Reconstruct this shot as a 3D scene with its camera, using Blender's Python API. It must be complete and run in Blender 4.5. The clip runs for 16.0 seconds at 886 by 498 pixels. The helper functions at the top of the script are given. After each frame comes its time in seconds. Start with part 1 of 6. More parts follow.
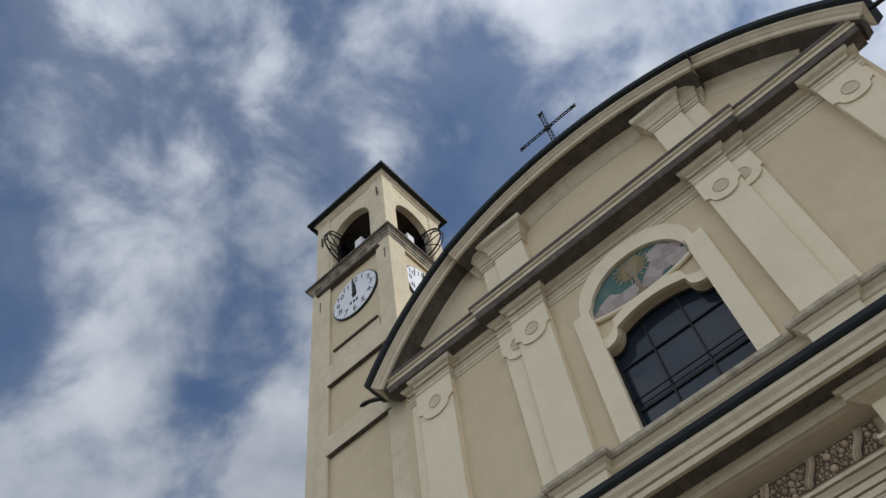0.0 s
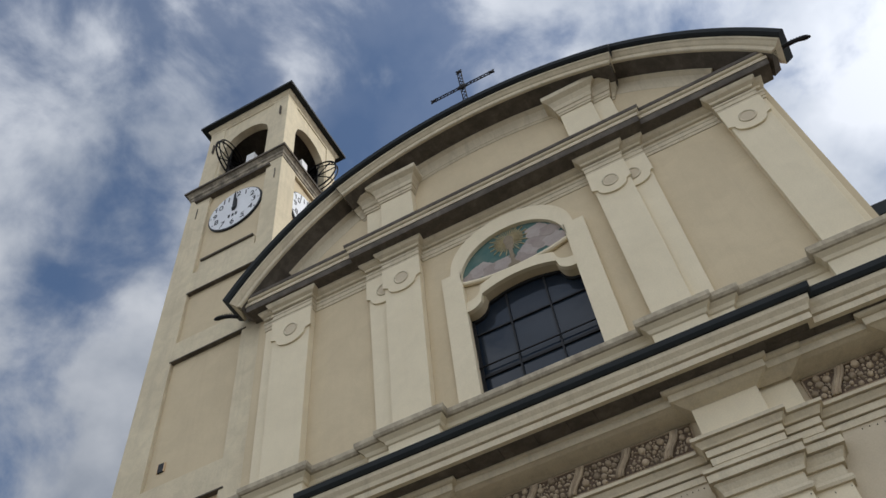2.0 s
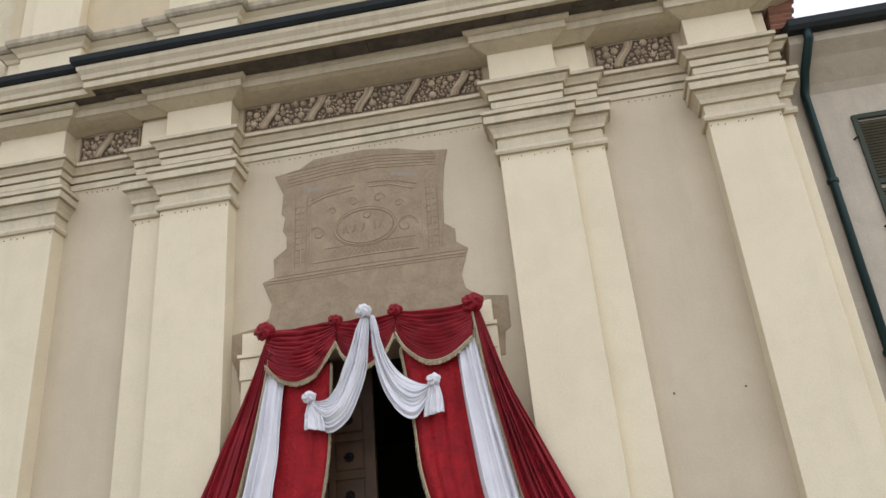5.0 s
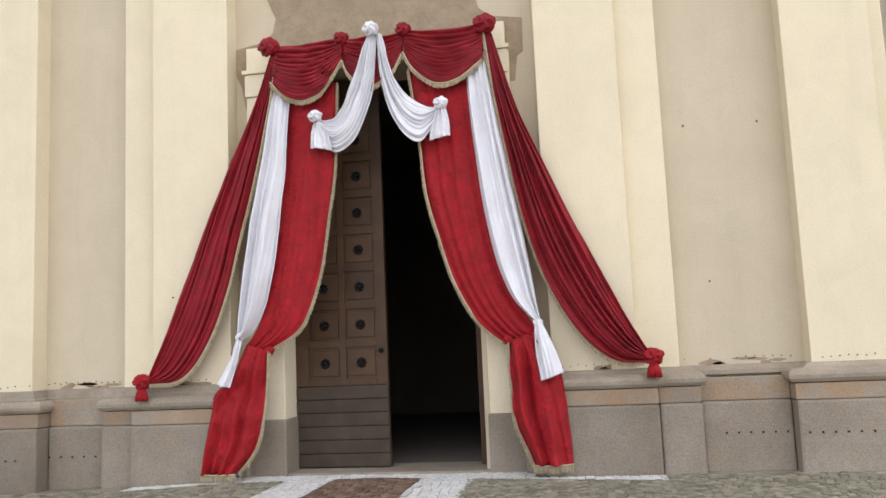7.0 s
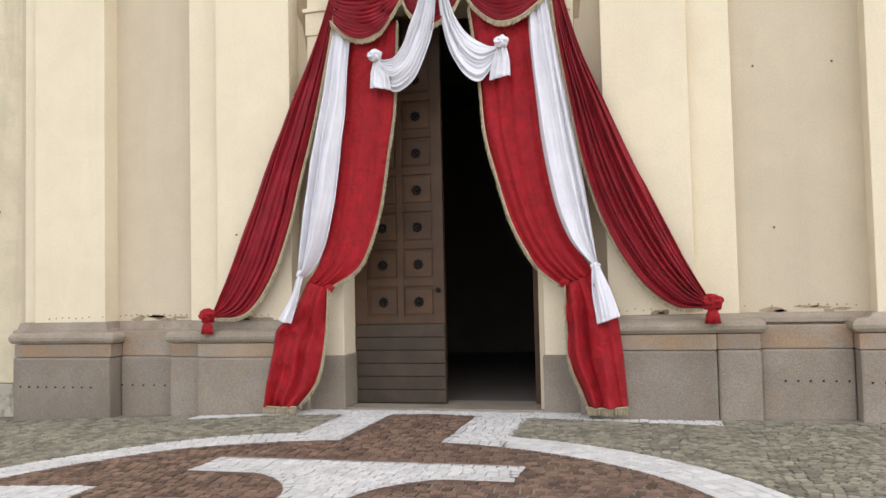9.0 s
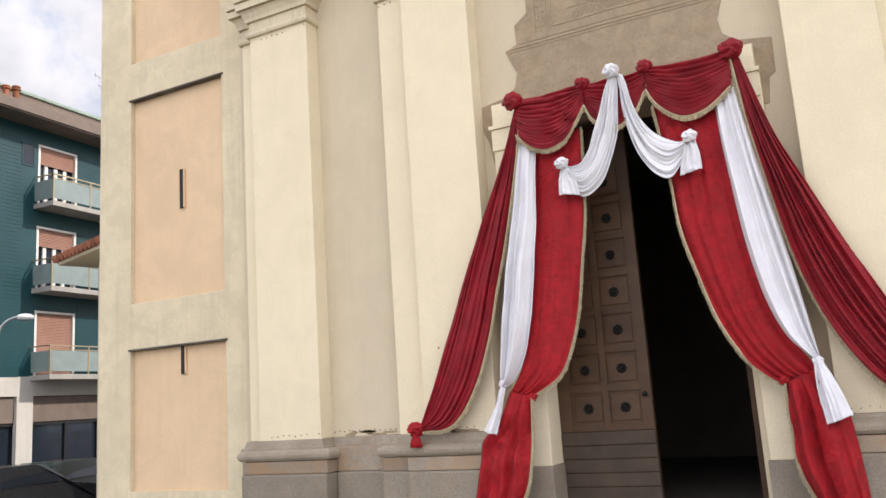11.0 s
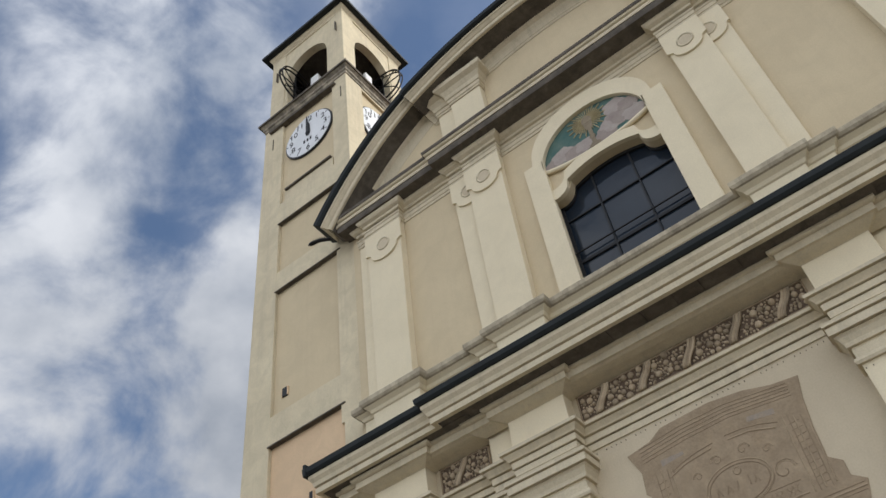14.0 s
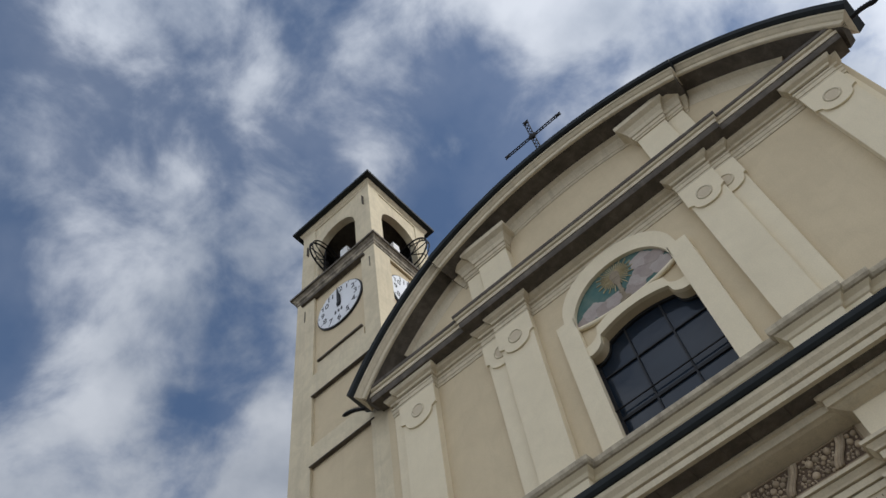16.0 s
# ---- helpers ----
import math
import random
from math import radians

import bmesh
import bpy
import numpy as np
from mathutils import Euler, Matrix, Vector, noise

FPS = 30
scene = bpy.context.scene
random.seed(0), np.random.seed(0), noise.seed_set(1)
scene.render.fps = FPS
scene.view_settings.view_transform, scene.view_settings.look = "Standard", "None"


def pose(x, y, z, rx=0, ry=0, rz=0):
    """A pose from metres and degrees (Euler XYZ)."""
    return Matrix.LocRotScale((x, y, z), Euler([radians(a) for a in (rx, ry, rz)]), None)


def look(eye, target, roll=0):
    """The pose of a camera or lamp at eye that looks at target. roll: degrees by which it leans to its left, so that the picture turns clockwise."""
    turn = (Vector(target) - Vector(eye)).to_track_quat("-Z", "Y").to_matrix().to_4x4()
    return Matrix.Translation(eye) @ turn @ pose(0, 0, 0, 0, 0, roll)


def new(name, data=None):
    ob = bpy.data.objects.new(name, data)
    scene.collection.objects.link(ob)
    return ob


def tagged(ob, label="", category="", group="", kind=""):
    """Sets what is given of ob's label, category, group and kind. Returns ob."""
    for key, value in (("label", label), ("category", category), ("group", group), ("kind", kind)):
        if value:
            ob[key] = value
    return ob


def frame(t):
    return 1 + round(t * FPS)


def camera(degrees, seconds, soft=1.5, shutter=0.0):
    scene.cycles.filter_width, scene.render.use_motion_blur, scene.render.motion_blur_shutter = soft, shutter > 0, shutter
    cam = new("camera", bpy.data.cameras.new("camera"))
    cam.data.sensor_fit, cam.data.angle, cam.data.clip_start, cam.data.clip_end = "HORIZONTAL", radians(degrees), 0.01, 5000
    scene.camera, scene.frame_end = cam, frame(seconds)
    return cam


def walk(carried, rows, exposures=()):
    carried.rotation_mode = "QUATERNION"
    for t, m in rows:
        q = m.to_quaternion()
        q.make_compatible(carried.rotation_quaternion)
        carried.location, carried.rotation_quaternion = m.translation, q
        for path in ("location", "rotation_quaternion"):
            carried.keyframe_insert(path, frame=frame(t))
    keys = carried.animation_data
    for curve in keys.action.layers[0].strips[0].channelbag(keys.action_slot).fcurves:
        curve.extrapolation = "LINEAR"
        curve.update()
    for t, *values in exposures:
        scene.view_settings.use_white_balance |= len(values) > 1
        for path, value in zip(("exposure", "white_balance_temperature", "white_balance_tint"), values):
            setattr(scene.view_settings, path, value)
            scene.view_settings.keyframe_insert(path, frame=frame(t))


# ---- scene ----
cam = camera(56.3, 16.0)
PATH = [
    (0, (2.413, -10.941, 1.674), (1.84, -10.028, 3.358), -11.6),
    (0.5, (2.418, -10.876, 1.662), (1.872, -9.906, 3.324), -10.7),
    (1, (2.438, -10.813, 1.645), (1.922, -9.782, 3.28), -9.6),
    (1.5, (2.473, -10.759, 1.634), (1.992, -9.675, 3.245), -8.5),
    (2, (2.523, -10.712, 1.628), (2.101, -9.575, 3.218), -8.7),
    (2.5, (2.574, -10.665, 1.618), (2.221, -9.458, 3.173), -9.1),
    (3, (2.607, -10.645, 1.592), (2.309, -9.341, 3.079), -9.0),
    (3.5, (2.621, -10.639, 1.559), (2.393, -9.202, 2.931), -8.3),
    (4, (2.628, -10.632, 1.545), (2.412, -9.034, 2.728), -6.5),
    (4.5, (2.645, -10.628, 1.532), (2.413, -8.915, 2.538), -6.0),
    (5, (2.648, -10.619, 1.527), (2.404, -8.832, 2.391), -5.2),
    (5.2, (2.652, -10.614, 1.526), (2.398, -8.8, 2.329), -4.5),
    (7.5, (2.721, -10.493, 1.545), (2.355, -8.53, 1.659), -2.2),
    (8, (2.742, -10.492, 1.553), (2.341, -8.533, 1.6), -1.9),
    (10.3, (2.715, -10.574, 1.602), (1.991, -8.725, 1.837), -2.4),
    (10.5, (2.709, -10.576, 1.605), (1.933, -8.752, 1.866), -2.9),
    (11, (2.693, -10.581, 1.618), (1.794, -8.832, 1.98), -3.8),
    (11.5, (2.682, -10.6, 1.645), (1.689, -8.93, 2.12), -3.8),
    (12, (2.65, -10.627, 1.679), (1.609, -9.03, 2.283), -3.7),
    (12.5, (2.606, -10.667, 1.715), (1.584, -9.14, 2.504), -5.2),
    (13, (2.564, -10.689, 1.739), (1.631, -9.26, 2.782), -6.5),
    (13.5, (2.523, -10.694, 1.749), (1.699, -9.393, 3.024), -7.7),
    (14, (2.498, -10.691, 1.736), (1.79, -9.511, 3.187), -9.5),
    (14.5, (2.471, -10.689, 1.724), (1.866, -9.615, 3.3), -11.0),
    (15, (2.453, -10.688, 1.719), (1.92, -9.698, 3.373), -12.3),
    (15.5, (2.443, -10.687, 1.717), (1.925, -9.752, 3.408), -12.7),
    (16, (2.444, -10.698, 1.711), (1.905, -9.788, 3.409), -12.8),
]
walk(cam, [(t, look(e, g, r)) for t, e, g, r in PATH],
     [(0, -0.52, 6130, 10), (1.5, -0.48, 6200, 10), (2.5, -0.36, 6350, 10), (3.5, -0.18, 6600, 11), (4.5, 0.12, 6480, 12), (5.2, 0.34, 6420, 13), (7.5, 0.69, 6620, 13), (8, 0.68, 6620, 13), (10.5, 0.75, 6750, 15), (11.5, 0.59, 6720, 15), (12.5, 0.31, 6600, 13), (13.5, 0.05, 6450, 10), (14.5, -0.31, 6300, 10), (15.5, -0.54, 6130, 10), (16, -0.54, 6130, 10)])

# ---- light ----
SUN = Vector((0.98, 0.50, 0.78)).normalized()
world = bpy.data.worlds.new("sky")
scene.world = world
world.use_nodes = True
wn, wl = world.node_tree.nodes, world.node_tree.links
wn.clear()
sky = wn.new("ShaderNodeTexSky")
sky.sky_type, sky.sun_disc = "NISHITA", False
sky.sun_elevation = math.asin(SUN.z)
sky.sun_rotation = math.atan2(SUN.x, SUN.y)
sky.air_density, sky.dust_density, sky.ozone_density = 1.0, 0.4, 3.0
w_out = wn.new("ShaderNodeOutputWorld")
w_bg = wn.new("ShaderNodeBackground")
w_bg.inputs["Strength"].default_value = 0.112
w_tc = wn.new("ShaderNodeTexCoord")
w_map = wn.new("ShaderNodeMapping")
w_map.inputs["Location"].default_value = (0.35, 0.1, 0.2)
w_map.inputs["Scale"].default_value = (1.0, 1.0, 1.25)
w_n1 = wn.new("ShaderNodeTexNoise")
w_n1.inputs["Scale"].default_value, w_n1.inputs["Detail"].default_value = 6.5, 10.0
w_n1.inputs["Distortion"].default_value = 0.25
w_n1.inputs["Roughness"].default_value = 0.55
w_n2 = wn.new("ShaderNodeTexNoise")
w_n2.inputs["Scale"].default_value, w_n2.inputs["Detail"].default_value = 2.1, 3.0
w_add = wn.new("ShaderNodeMath"); w_add.operation = "ADD"
w_dot = wn.new("ShaderNodeVectorMath"); w_dot.operation = "DOT_PRODUCT"
w_dot.inputs[1].default_value = Vector((0.40, -0.10, -0.75)).normalized()
w_dm = wn.new("ShaderNodeMath"); w_dm.operation = "MULTIPLY_ADD"
w_dm.inputs[1].default_value, w_dm.inputs[2].default_value = 0.40, 0.225
w_add2 = wn.new("ShaderNodeMath"); w_add2.operation = "ADD"
w_ramp = wn.new("ShaderNodeValToRGB")
w_ramp.color_ramp.elements[0].position, w_ramp.color_ramp.elements[1].position = 0.72, 1.52
w_ramp.color_ramp.interpolation = "EASE"
w_ramp.color_ramp.elements[0].color = (0.25, 0.25, 0.25, 1)
w_cloud = wn.new("ShaderNodeValToRGB")
w_cloud.color_ramp.elements[0].position, w_cloud.color_ramp.elements[0].color = 0.38, (7.4, 7.6, 8.0, 1)
w_cloud.color_ramp.elements[1].position, w_cloud.color_ramp.elements[1].color = 0.62, (4.2, 4.6, 5.3, 1)
w_n3 = wn.new("ShaderNodeTexNoise")
w_n3.inputs["Scale"].default_value, w_n3.inputs["Detail"].default_value = 5.5, 7.0
w_mix = wn.new("ShaderNodeMix"); w_mix.data_type = "RGBA"
for a, b in (("Generated", w_map.inputs[0]),):
    wl.new(w_tc.outputs[a], b)
for n in (w_n1, w_n2, w_n3):
    wl.new(w_map.outputs[0], n.inputs["Vector"])
wl.new(w_tc.outputs["Generated"], w_dot.inputs[0])
wl.new(w_dot.outputs["Value"], w_dm.inputs[0])
wl.new(w_n1.outputs["Fac"], w_add.inputs[0])
wl.new(w_n2.outputs["Fac"], w_add.inputs[1])
wl.new(w_add.outputs[0], w_add2.inputs[0])
wl.new(w_dm.outputs[0], w_add2.inputs[1])
wl.new(w_n3.outputs["Fac"], w_cloud.inputs[0])
wl.new(w_ramp.outputs[0], w_mix.inputs[0])
w_sat = wn.new("ShaderNodeHueSaturation")
w_sat.inputs["Saturation"].default_value = 1.6
wl.new(sky.outputs[0], w_sat.inputs["Color"])
wl.new(w_sat.outputs[0], w_mix.inputs[6])
# clouds brighten towards -y and +x, raising unseen sky to light the front
w_sep = wn.new("ShaderNodeVectorMath"); w_sep.operation = "DOT_PRODUCT"
w_sep.inputs[1].default_value = (0.45, -0.72, 0.0)
wl.new(w_tc.outputs["Generated"], w_sep.inputs[0])
w_lit = wn.new("ShaderNodeMath"); w_lit.operation = "MULTIPLY_ADD"
w_lit.inputs[1].default_value, w_lit.inputs[2].default_value = 1.0, 1.45
wl.new(w_sep.outputs["Value"], w_lit.inputs[0])
w_gain = wn.new("ShaderNodeVectorMath"); w_gain.operation = "SCALE"
wl.new(w_cloud.outputs[0], w_gain.inputs[0])
# silver lining: clouds near the sun scatter its light forward
w_fwd = wn.new("ShaderNodeVectorMath"); w_fwd.operation = "DOT_PRODUCT"
w_fwd.inputs[1].default_value = SUN
wl.new(w_tc.outputs["Generated"], w_fwd.inputs[0])
w_pos = wn.new("ShaderNodeMath"); w_pos.operation = "MAXIMUM"; w_pos.inputs[1].default_value = 0.0
wl.new(w_fwd.outputs["Value"], w_pos.inputs[0])
w_pow = wn.new("ShaderNodeMath"); w_pow.operation = "POWER"; w_pow.inputs[1].default_value = 5.0
wl.new(w_pos.outputs[0], w_pow.inputs[0])
w_sum = wn.new("ShaderNodeMath"); w_sum.operation = "MULTIPLY_ADD"; w_sum.inputs[1].default_value = 0.75
wl.new(w_pow.outputs[0], w_sum.inputs[0])
wl.new(w_lit.outputs[0], w_sum.inputs[2])
w_cov = wn.new("ShaderNodeMath"); w_cov.operation = "MULTIPLY_ADD"; w_cov.inputs[1].default_value = 0.35
wl.new(w_pow.outputs[0], w_cov.inputs[0])
wl.new(w_add2.outputs[0], w_cov.inputs[2])
wl.new(w_cov.outputs[0], w_ramp.inputs[0])
wl.new(w_sum.outputs[0], w_gain.inputs["Scale"])
wl.new(w_gain.outputs[0], w_mix.inputs[7])
wl.new(w_mix.outputs[2], w_bg.inputs["Color"])
wl.new(w_bg.outputs[0], w_out.inputs["Surface"])

sun_data = bpy.data.lights.new("sun", "SUN")
sun_data.energy, sun_data.angle, sun_data.color = 2.4, radians(1.0), (1.0, 0.94, 0.84)
sun = new("sun", sun_data)
sun.matrix_world = look(SUN * 60, (0, 0, 0))

# ---- materials ----
def material(name, colour, colour2=None, rough=0.85, metal=0.0, scale=1.2, fine=40.0, bump=0.15, spread=0.5, streak=0.0,
             stain=None, stain_amount=0.0, rand=0.0, spec=0.3, sheen=0.0, mott=0.0, mscale=6.0, patch=None, crush=0.0, speck=0.35):
    """Two-scale procedural surface: broad blotches, fine grain, optional downward streaks and stains."""
    m = bpy.data.materials.new(name)
    m.use_nodes = True
    n, l = m.node_tree.nodes, m.node_tree.links
    bsdf = n["Principled BSDF"]
    bsdf.inputs["Roughness"].default_value, bsdf.inputs["Metallic"].default_value = rough, metal
    bsdf.inputs["Specular IOR Level"].default_value = spec
    bsdf.inputs["Sheen Weight"].default_value = sheen
    tc = n.new("ShaderNodeTexCoord")
    big = n.new("ShaderNodeTexNoise")
    big.inputs["Scale"].default_value, big.inputs["Detail"].default_value = scale, 6.0
    big.inputs["Roughness"].default_value = 0.6
    grain = n.new("ShaderNodeTexNoise")
    grain.inputs["Scale"].default_value, grain.inputs["Detail"].default_value = fine, 4.0
    l.new(tc.outputs["Object"], big.inputs["Vector"])
    l.new(tc.outputs["Object"], grain.inputs["Vector"])
    ramp = n.new("ShaderNodeValToRGB")
    c2 = colour2 or tuple(c * 0.82 for c in colour)
    ramp.color_ramp.elements[0].position, ramp.color_ramp.elements[1].position = 0.5 - spread * 0.4, 0.5 + spread * 0.4
    ramp.color_ramp.elements[0].color, ramp.color_ramp.elements[1].color = (*c2, 1), (*colour, 1)
    l.new(big.outputs["Fac"], ramp.inputs[0])
    last = ramp.outputs[0]
    if streak or stain_amount:
        mp = n.new("ShaderNodeMapping")
        mp.inputs["Scale"].default_value = (3.0, 3.0, 0.22 if streak else 2.0)
        l.new(tc.outputs["Object"], mp.inputs[0])
        sn = n.new("ShaderNodeTexNoise")
        sn.inputs["Scale"].default_value, sn.inputs["Detail"].default_value = 1.4, 7.0
        sn.inputs["Roughness"].default_value = 0.7
        l.new(mp.outputs[0], sn.inputs["Vector"])
        sr = n.new("ShaderNodeValToRGB")
        sr.color_ramp.elements[0].position, sr.color_ramp.elements[1].position = 0.5, 0.74
        sr.color_ramp.elements[1].color = (max(streak, stain_amount),) * 3 + (1,)
        sr.color_ramp.elements[0].color = (0, 0, 0, 1)
        l.new(sn.outputs["Fac"], sr.inputs[0])
        mx = n.new("ShaderNodeMix"); mx.data_type = "RGBA"
        l.new(sr.outputs[0], mx.inputs[0])
        l.new(last, mx.inputs[6])
        mx.inputs[7].default_value = (*(stain or tuple(c * 0.5 for c in colour)), 1)
        last = mx.outputs[2]
    if mott:
        # middle-sized mottling with ragged edges, like patched and rubbed surfaces
        mn = n.new("ShaderNodeTexNoise")
        mn.inputs["Scale"].default_value, mn.inputs["Detail"].default_value = mscale, 9.0
        mn.inputs["Roughness"].default_value, mn.inputs["Distortion"].default_value = 0.68, 0.6
        l.new(tc.outputs["Object"], mn.inputs["Vector"])
        mrp = n.new("ShaderNodeValToRGB")
        mrp.color_ramp.elements[0].position, mrp.color_ramp.elements[1].position = 0.38, 0.60
        mrp.color_ramp.elements[0].color, mrp.color_ramp.elements[1].color = (mott,) * 3 + (1,), (0, 0, 0, 1)
        l.new(mn.outputs["Fac"], mrp.inputs[0])
        mm = n.new("ShaderNodeMix"); mm.data_type = "RGBA"
        l.new(mrp.outputs[0], mm.inputs[0])
        l.new(last, mm.inputs[6])
        mm.inputs[7].default_value = (*(patch or tuple(c * 0.62 for c in colour)), 1)
        last = mm.outputs[2]
    gm = n.new("ShaderNodeMix"); gm.data_type = "RGBA"; gm.blend_type = "MULTIPLY"
    gm.inputs[0].default_value = speck
    gr = n.new("ShaderNodeValToRGB")
    gr.color_ramp.elements[0].position, gr.color_ramp.elements[1].position = 0.3, 0.65
    gr.color_ramp.elements[0].color, gr.color_ramp.elements[1].color = (0.7, 0.7, 0.7, 1), (1, 1, 1, 1)
    l.new(grain.outputs["Fac"], gr.inputs[0])
    l.new(last, gm.inputs[6]); l.new(gr.outputs[0], gm.inputs[7])
    last = gm.outputs[2]
    if rand:
        oi = n.new("ShaderNodeObjectInfo")
        geo = n.new("ShaderNodeNewGeometry")
        ad = n.new("ShaderNodeMath"); ad.operation = "ADD"
        l.new(oi.outputs["Random"], ad.inputs[0]); l.new(geo.outputs["Random Per Island"], ad.inputs[1])
        fr = n.new("ShaderNodeMath"); fr.operation = "FRACT"
        l.new(ad.outputs[0], fr.inputs[0])
        hs = n.new("ShaderNodeHueSaturation")
        mr = n.new("ShaderNodeMapRange")
        mr.inputs["To Min"].default_value, mr.inputs["To Max"].default_value = 1 - rand, 1 + rand
        l.new(fr.outputs[0], mr.inputs["Value"])
        l.new(mr.outputs[0], hs.inputs["Value"])
        l.new(last, hs.inputs["Color"])
        last = hs.outputs[0]
    l.new(last, bsdf.inputs["Base Color"])
    if bump:
        bp = n.new("ShaderNodeBump")
        bp.inputs["Strength"].default_value, bp.inputs["Distance"].default_value = bump, 0.01
        l.new(grain.outputs["Fac"], bp.inputs["Height"])
        if crush:
            b2 = n.new("ShaderNodeBump")
            b2.inputs["Strength"].default_value, b2.inputs["Distance"].default_value = crush, 0.05
            l.new(mn.outputs["Fac"], b2.inputs["Height"])
            l.new(b2.outputs[0], bp.inputs["Normal"])
        l.new(bp.outputs[0], bsdf.inputs["Normal"])
    return m


CREAM = material("cream_plaster", (0.765, 0.672, 0.480), (0.705, 0.613, 0.432), streak=0.2, stain=(0.59, 0.515, 0.365), scale=0.7, spread=0.7, mott=0.14, mscale=1.6, speck=0.25)
TAN = material("tan_plaster", (0.60, 0.515, 0.37), (0.535, 0.45, 0.32), streak=0.3, stain=(0.46, 0.385, 0.28), scale=0.6, spread=0.7, mott=0.16, mscale=1.7, speck=0.25)
WARM = material("warm_plaster", (0.64, 0.533, 0.353), (0.565, 0.464, 0.302), streak=0.2, stain=(0.45, 0.355, 0.24), scale=0.5, spread=0.7, mott=0.2, mscale=1.4, speck=0.25)
PEACH = material("peach_plaster", (0.73, 0.54, 0.345), (0.66, 0.475, 0.30), streak=0.15, stain=(0.45, 0.32, 0.20), scale=0.5, spread=0.7, mott=0.25, mscale=1.8)
TOWER = material("tower_plaster", (0.72, 0.63, 0.44), (0.60, 0.51, 0.35), streak=0.5, stain=(0.42, 0.36, 0.27), scale=0.5, spread=0.7, mott=0.4, mscale=2.2)
MOULD = material("moulding_plaster", (0.67, 0.585, 0.42), (0.55, 0.475, 0.335), streak=0.5, stain=(0.31, 0.265, 0.195), scale=1.8, spread=0.8, bump=0.3, mott=0.22, mscale=3.0)
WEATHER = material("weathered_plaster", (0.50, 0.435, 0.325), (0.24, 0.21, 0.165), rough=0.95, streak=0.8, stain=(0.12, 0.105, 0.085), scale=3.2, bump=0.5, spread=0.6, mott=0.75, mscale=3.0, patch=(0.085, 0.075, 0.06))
LEDGE = material("weathered_ledge", (0.60, 0.52, 0.375), (0.40, 0.345, 0.25), rough=0.95, streak=0.7, stain=(0.20, 0.17, 0.125), scale=2.4, bump=0.4, spread=0.7, mott=0.4, mscale=3.5, patch=(0.16, 0.135, 0.10))
# weathered stone, its colour lowered further for shade under cornices and ledges
WORN_SHADE = material("weathered_shaded_stone", (0.165, 0.142, 0.116), (0.082, 0.071, 0.059), rough=0.95, stain_amount=0.5, stain=(0.25, 0.215, 0.165), scale=3.4, bump=0.5, spread=0.8, mott=0.6, mscale=2.5, patch=(0.06, 0.051, 0.042))
GRANITE = material("granite", (0.345, 0.297, 0.235), (0.255, 0.217, 0.17), rough=0.75, speck=1.0, scale=1.1, fine=75, stain_amount=0.5, stain=(0.35, 0.245, 0.14), bump=0.6, rand=0.16, mott=0.4, mscale=1.2, patch=(0.20, 0.155, 0.11))
BASEM = material("tan_base_stone", (0.40, 0.34, 0.265), (0.30, 0.25, 0.19), rough=0.8, speck=0.9, scale=1.6, fine=75, stain_amount=0.6, stain=(0.23, 0.18, 0.13), bump=0.5, rand=0.12, mott=0.4, mscale=2.2, patch=(0.24, 0.185, 0.125))
SANDST = material("ochre_stone", (0.34, 0.285, 0.22), (0.27, 0.225, 0.175), rough=0.8, speck=0.9, scale=1.8, fine=75, stain_amount=0.55, stain=(0.22, 0.18, 0.135), bump=0.5, rand=0.2, mott=0.6, mscale=2.6, patch=(0.36, 0.205, 0.09))
SLATE = material("dark_metal_gutter", (0.020, 0.024, 0.025), (0.013, 0.016, 0.017), rough=0.6, metal=0.0, spec=0.2, scale=3, bump=0.05)
IRON = material("wrought_iron", (0.018, 0.017, 0.017), rough=0.6, metal=0.6, bump=0.1)
BRONZE = material("dark_bronze", (0.045, 0.040, 0.034), rough=0.45, metal=0.8, bump=0.05)
FRESCO = material("bare_render", (0.385, 0.298, 0.198), (0.30, 0.23, 0.152), scale=2.6, fine=26, stain_amount=0.5, stain=(0.45, 0.335, 0.205), bump=0.5, mott=0.5, mscale=4.0, patch=(0.235, 0.175, 0.112))
FRESCO_L = material("faded_drawing", (0.41, 0.32, 0.215), (0.33, 0.255, 0.17), scale=3, fine=30, bump=0.4)
BRICKR = material("old_brick", (0.30, 0.135, 0.085), (0.22, 0.11, 0.075), rough=0.9, rand=0.25, scale=8, bump=0.5)
FRESCO_D = material("incised_line", (0.235, 0.175, 0.115), (0.31, 0.235, 0.155), scale=4)
FRESCO_B = material("faded_blue_band", (0.27, 0.235, 0.205), (0.36, 0.29, 0.21), scale=6, fine=40, bump=0.3)
FRZ_BG = material("brown_frieze_ground", (0.14, 0.098, 0.066), (0.10, 0.072, 0.05), scale=3)
FRZ_FG = material("carved_fruit", (0.46, 0.375, 0.26), (0.33, 0.255, 0.17), scale=6, fine=60, rand=0.28)
GLASSM = material("dark_window_glass", (0.010, 0.016, 0.026), (0.016, 0.024, 0.036), rough=0.06, bump=0.3, fine=2.2, spec=0.32)
WFRAME = material("dark_window_bar", (0.012, 0.013, 0.015), rough=0.6, bump=0.05)
RED_D = material("wine_velvet", (0.30, 0.005, 0.014), (0.19, 0.003, 0.009), mott=0.35, mscale=5.0, crush=0.4, patch=(0.15, 0.002, 0.006), rough=0.55, scale=5, fine=160, bump=0.25, sheen=0.03)
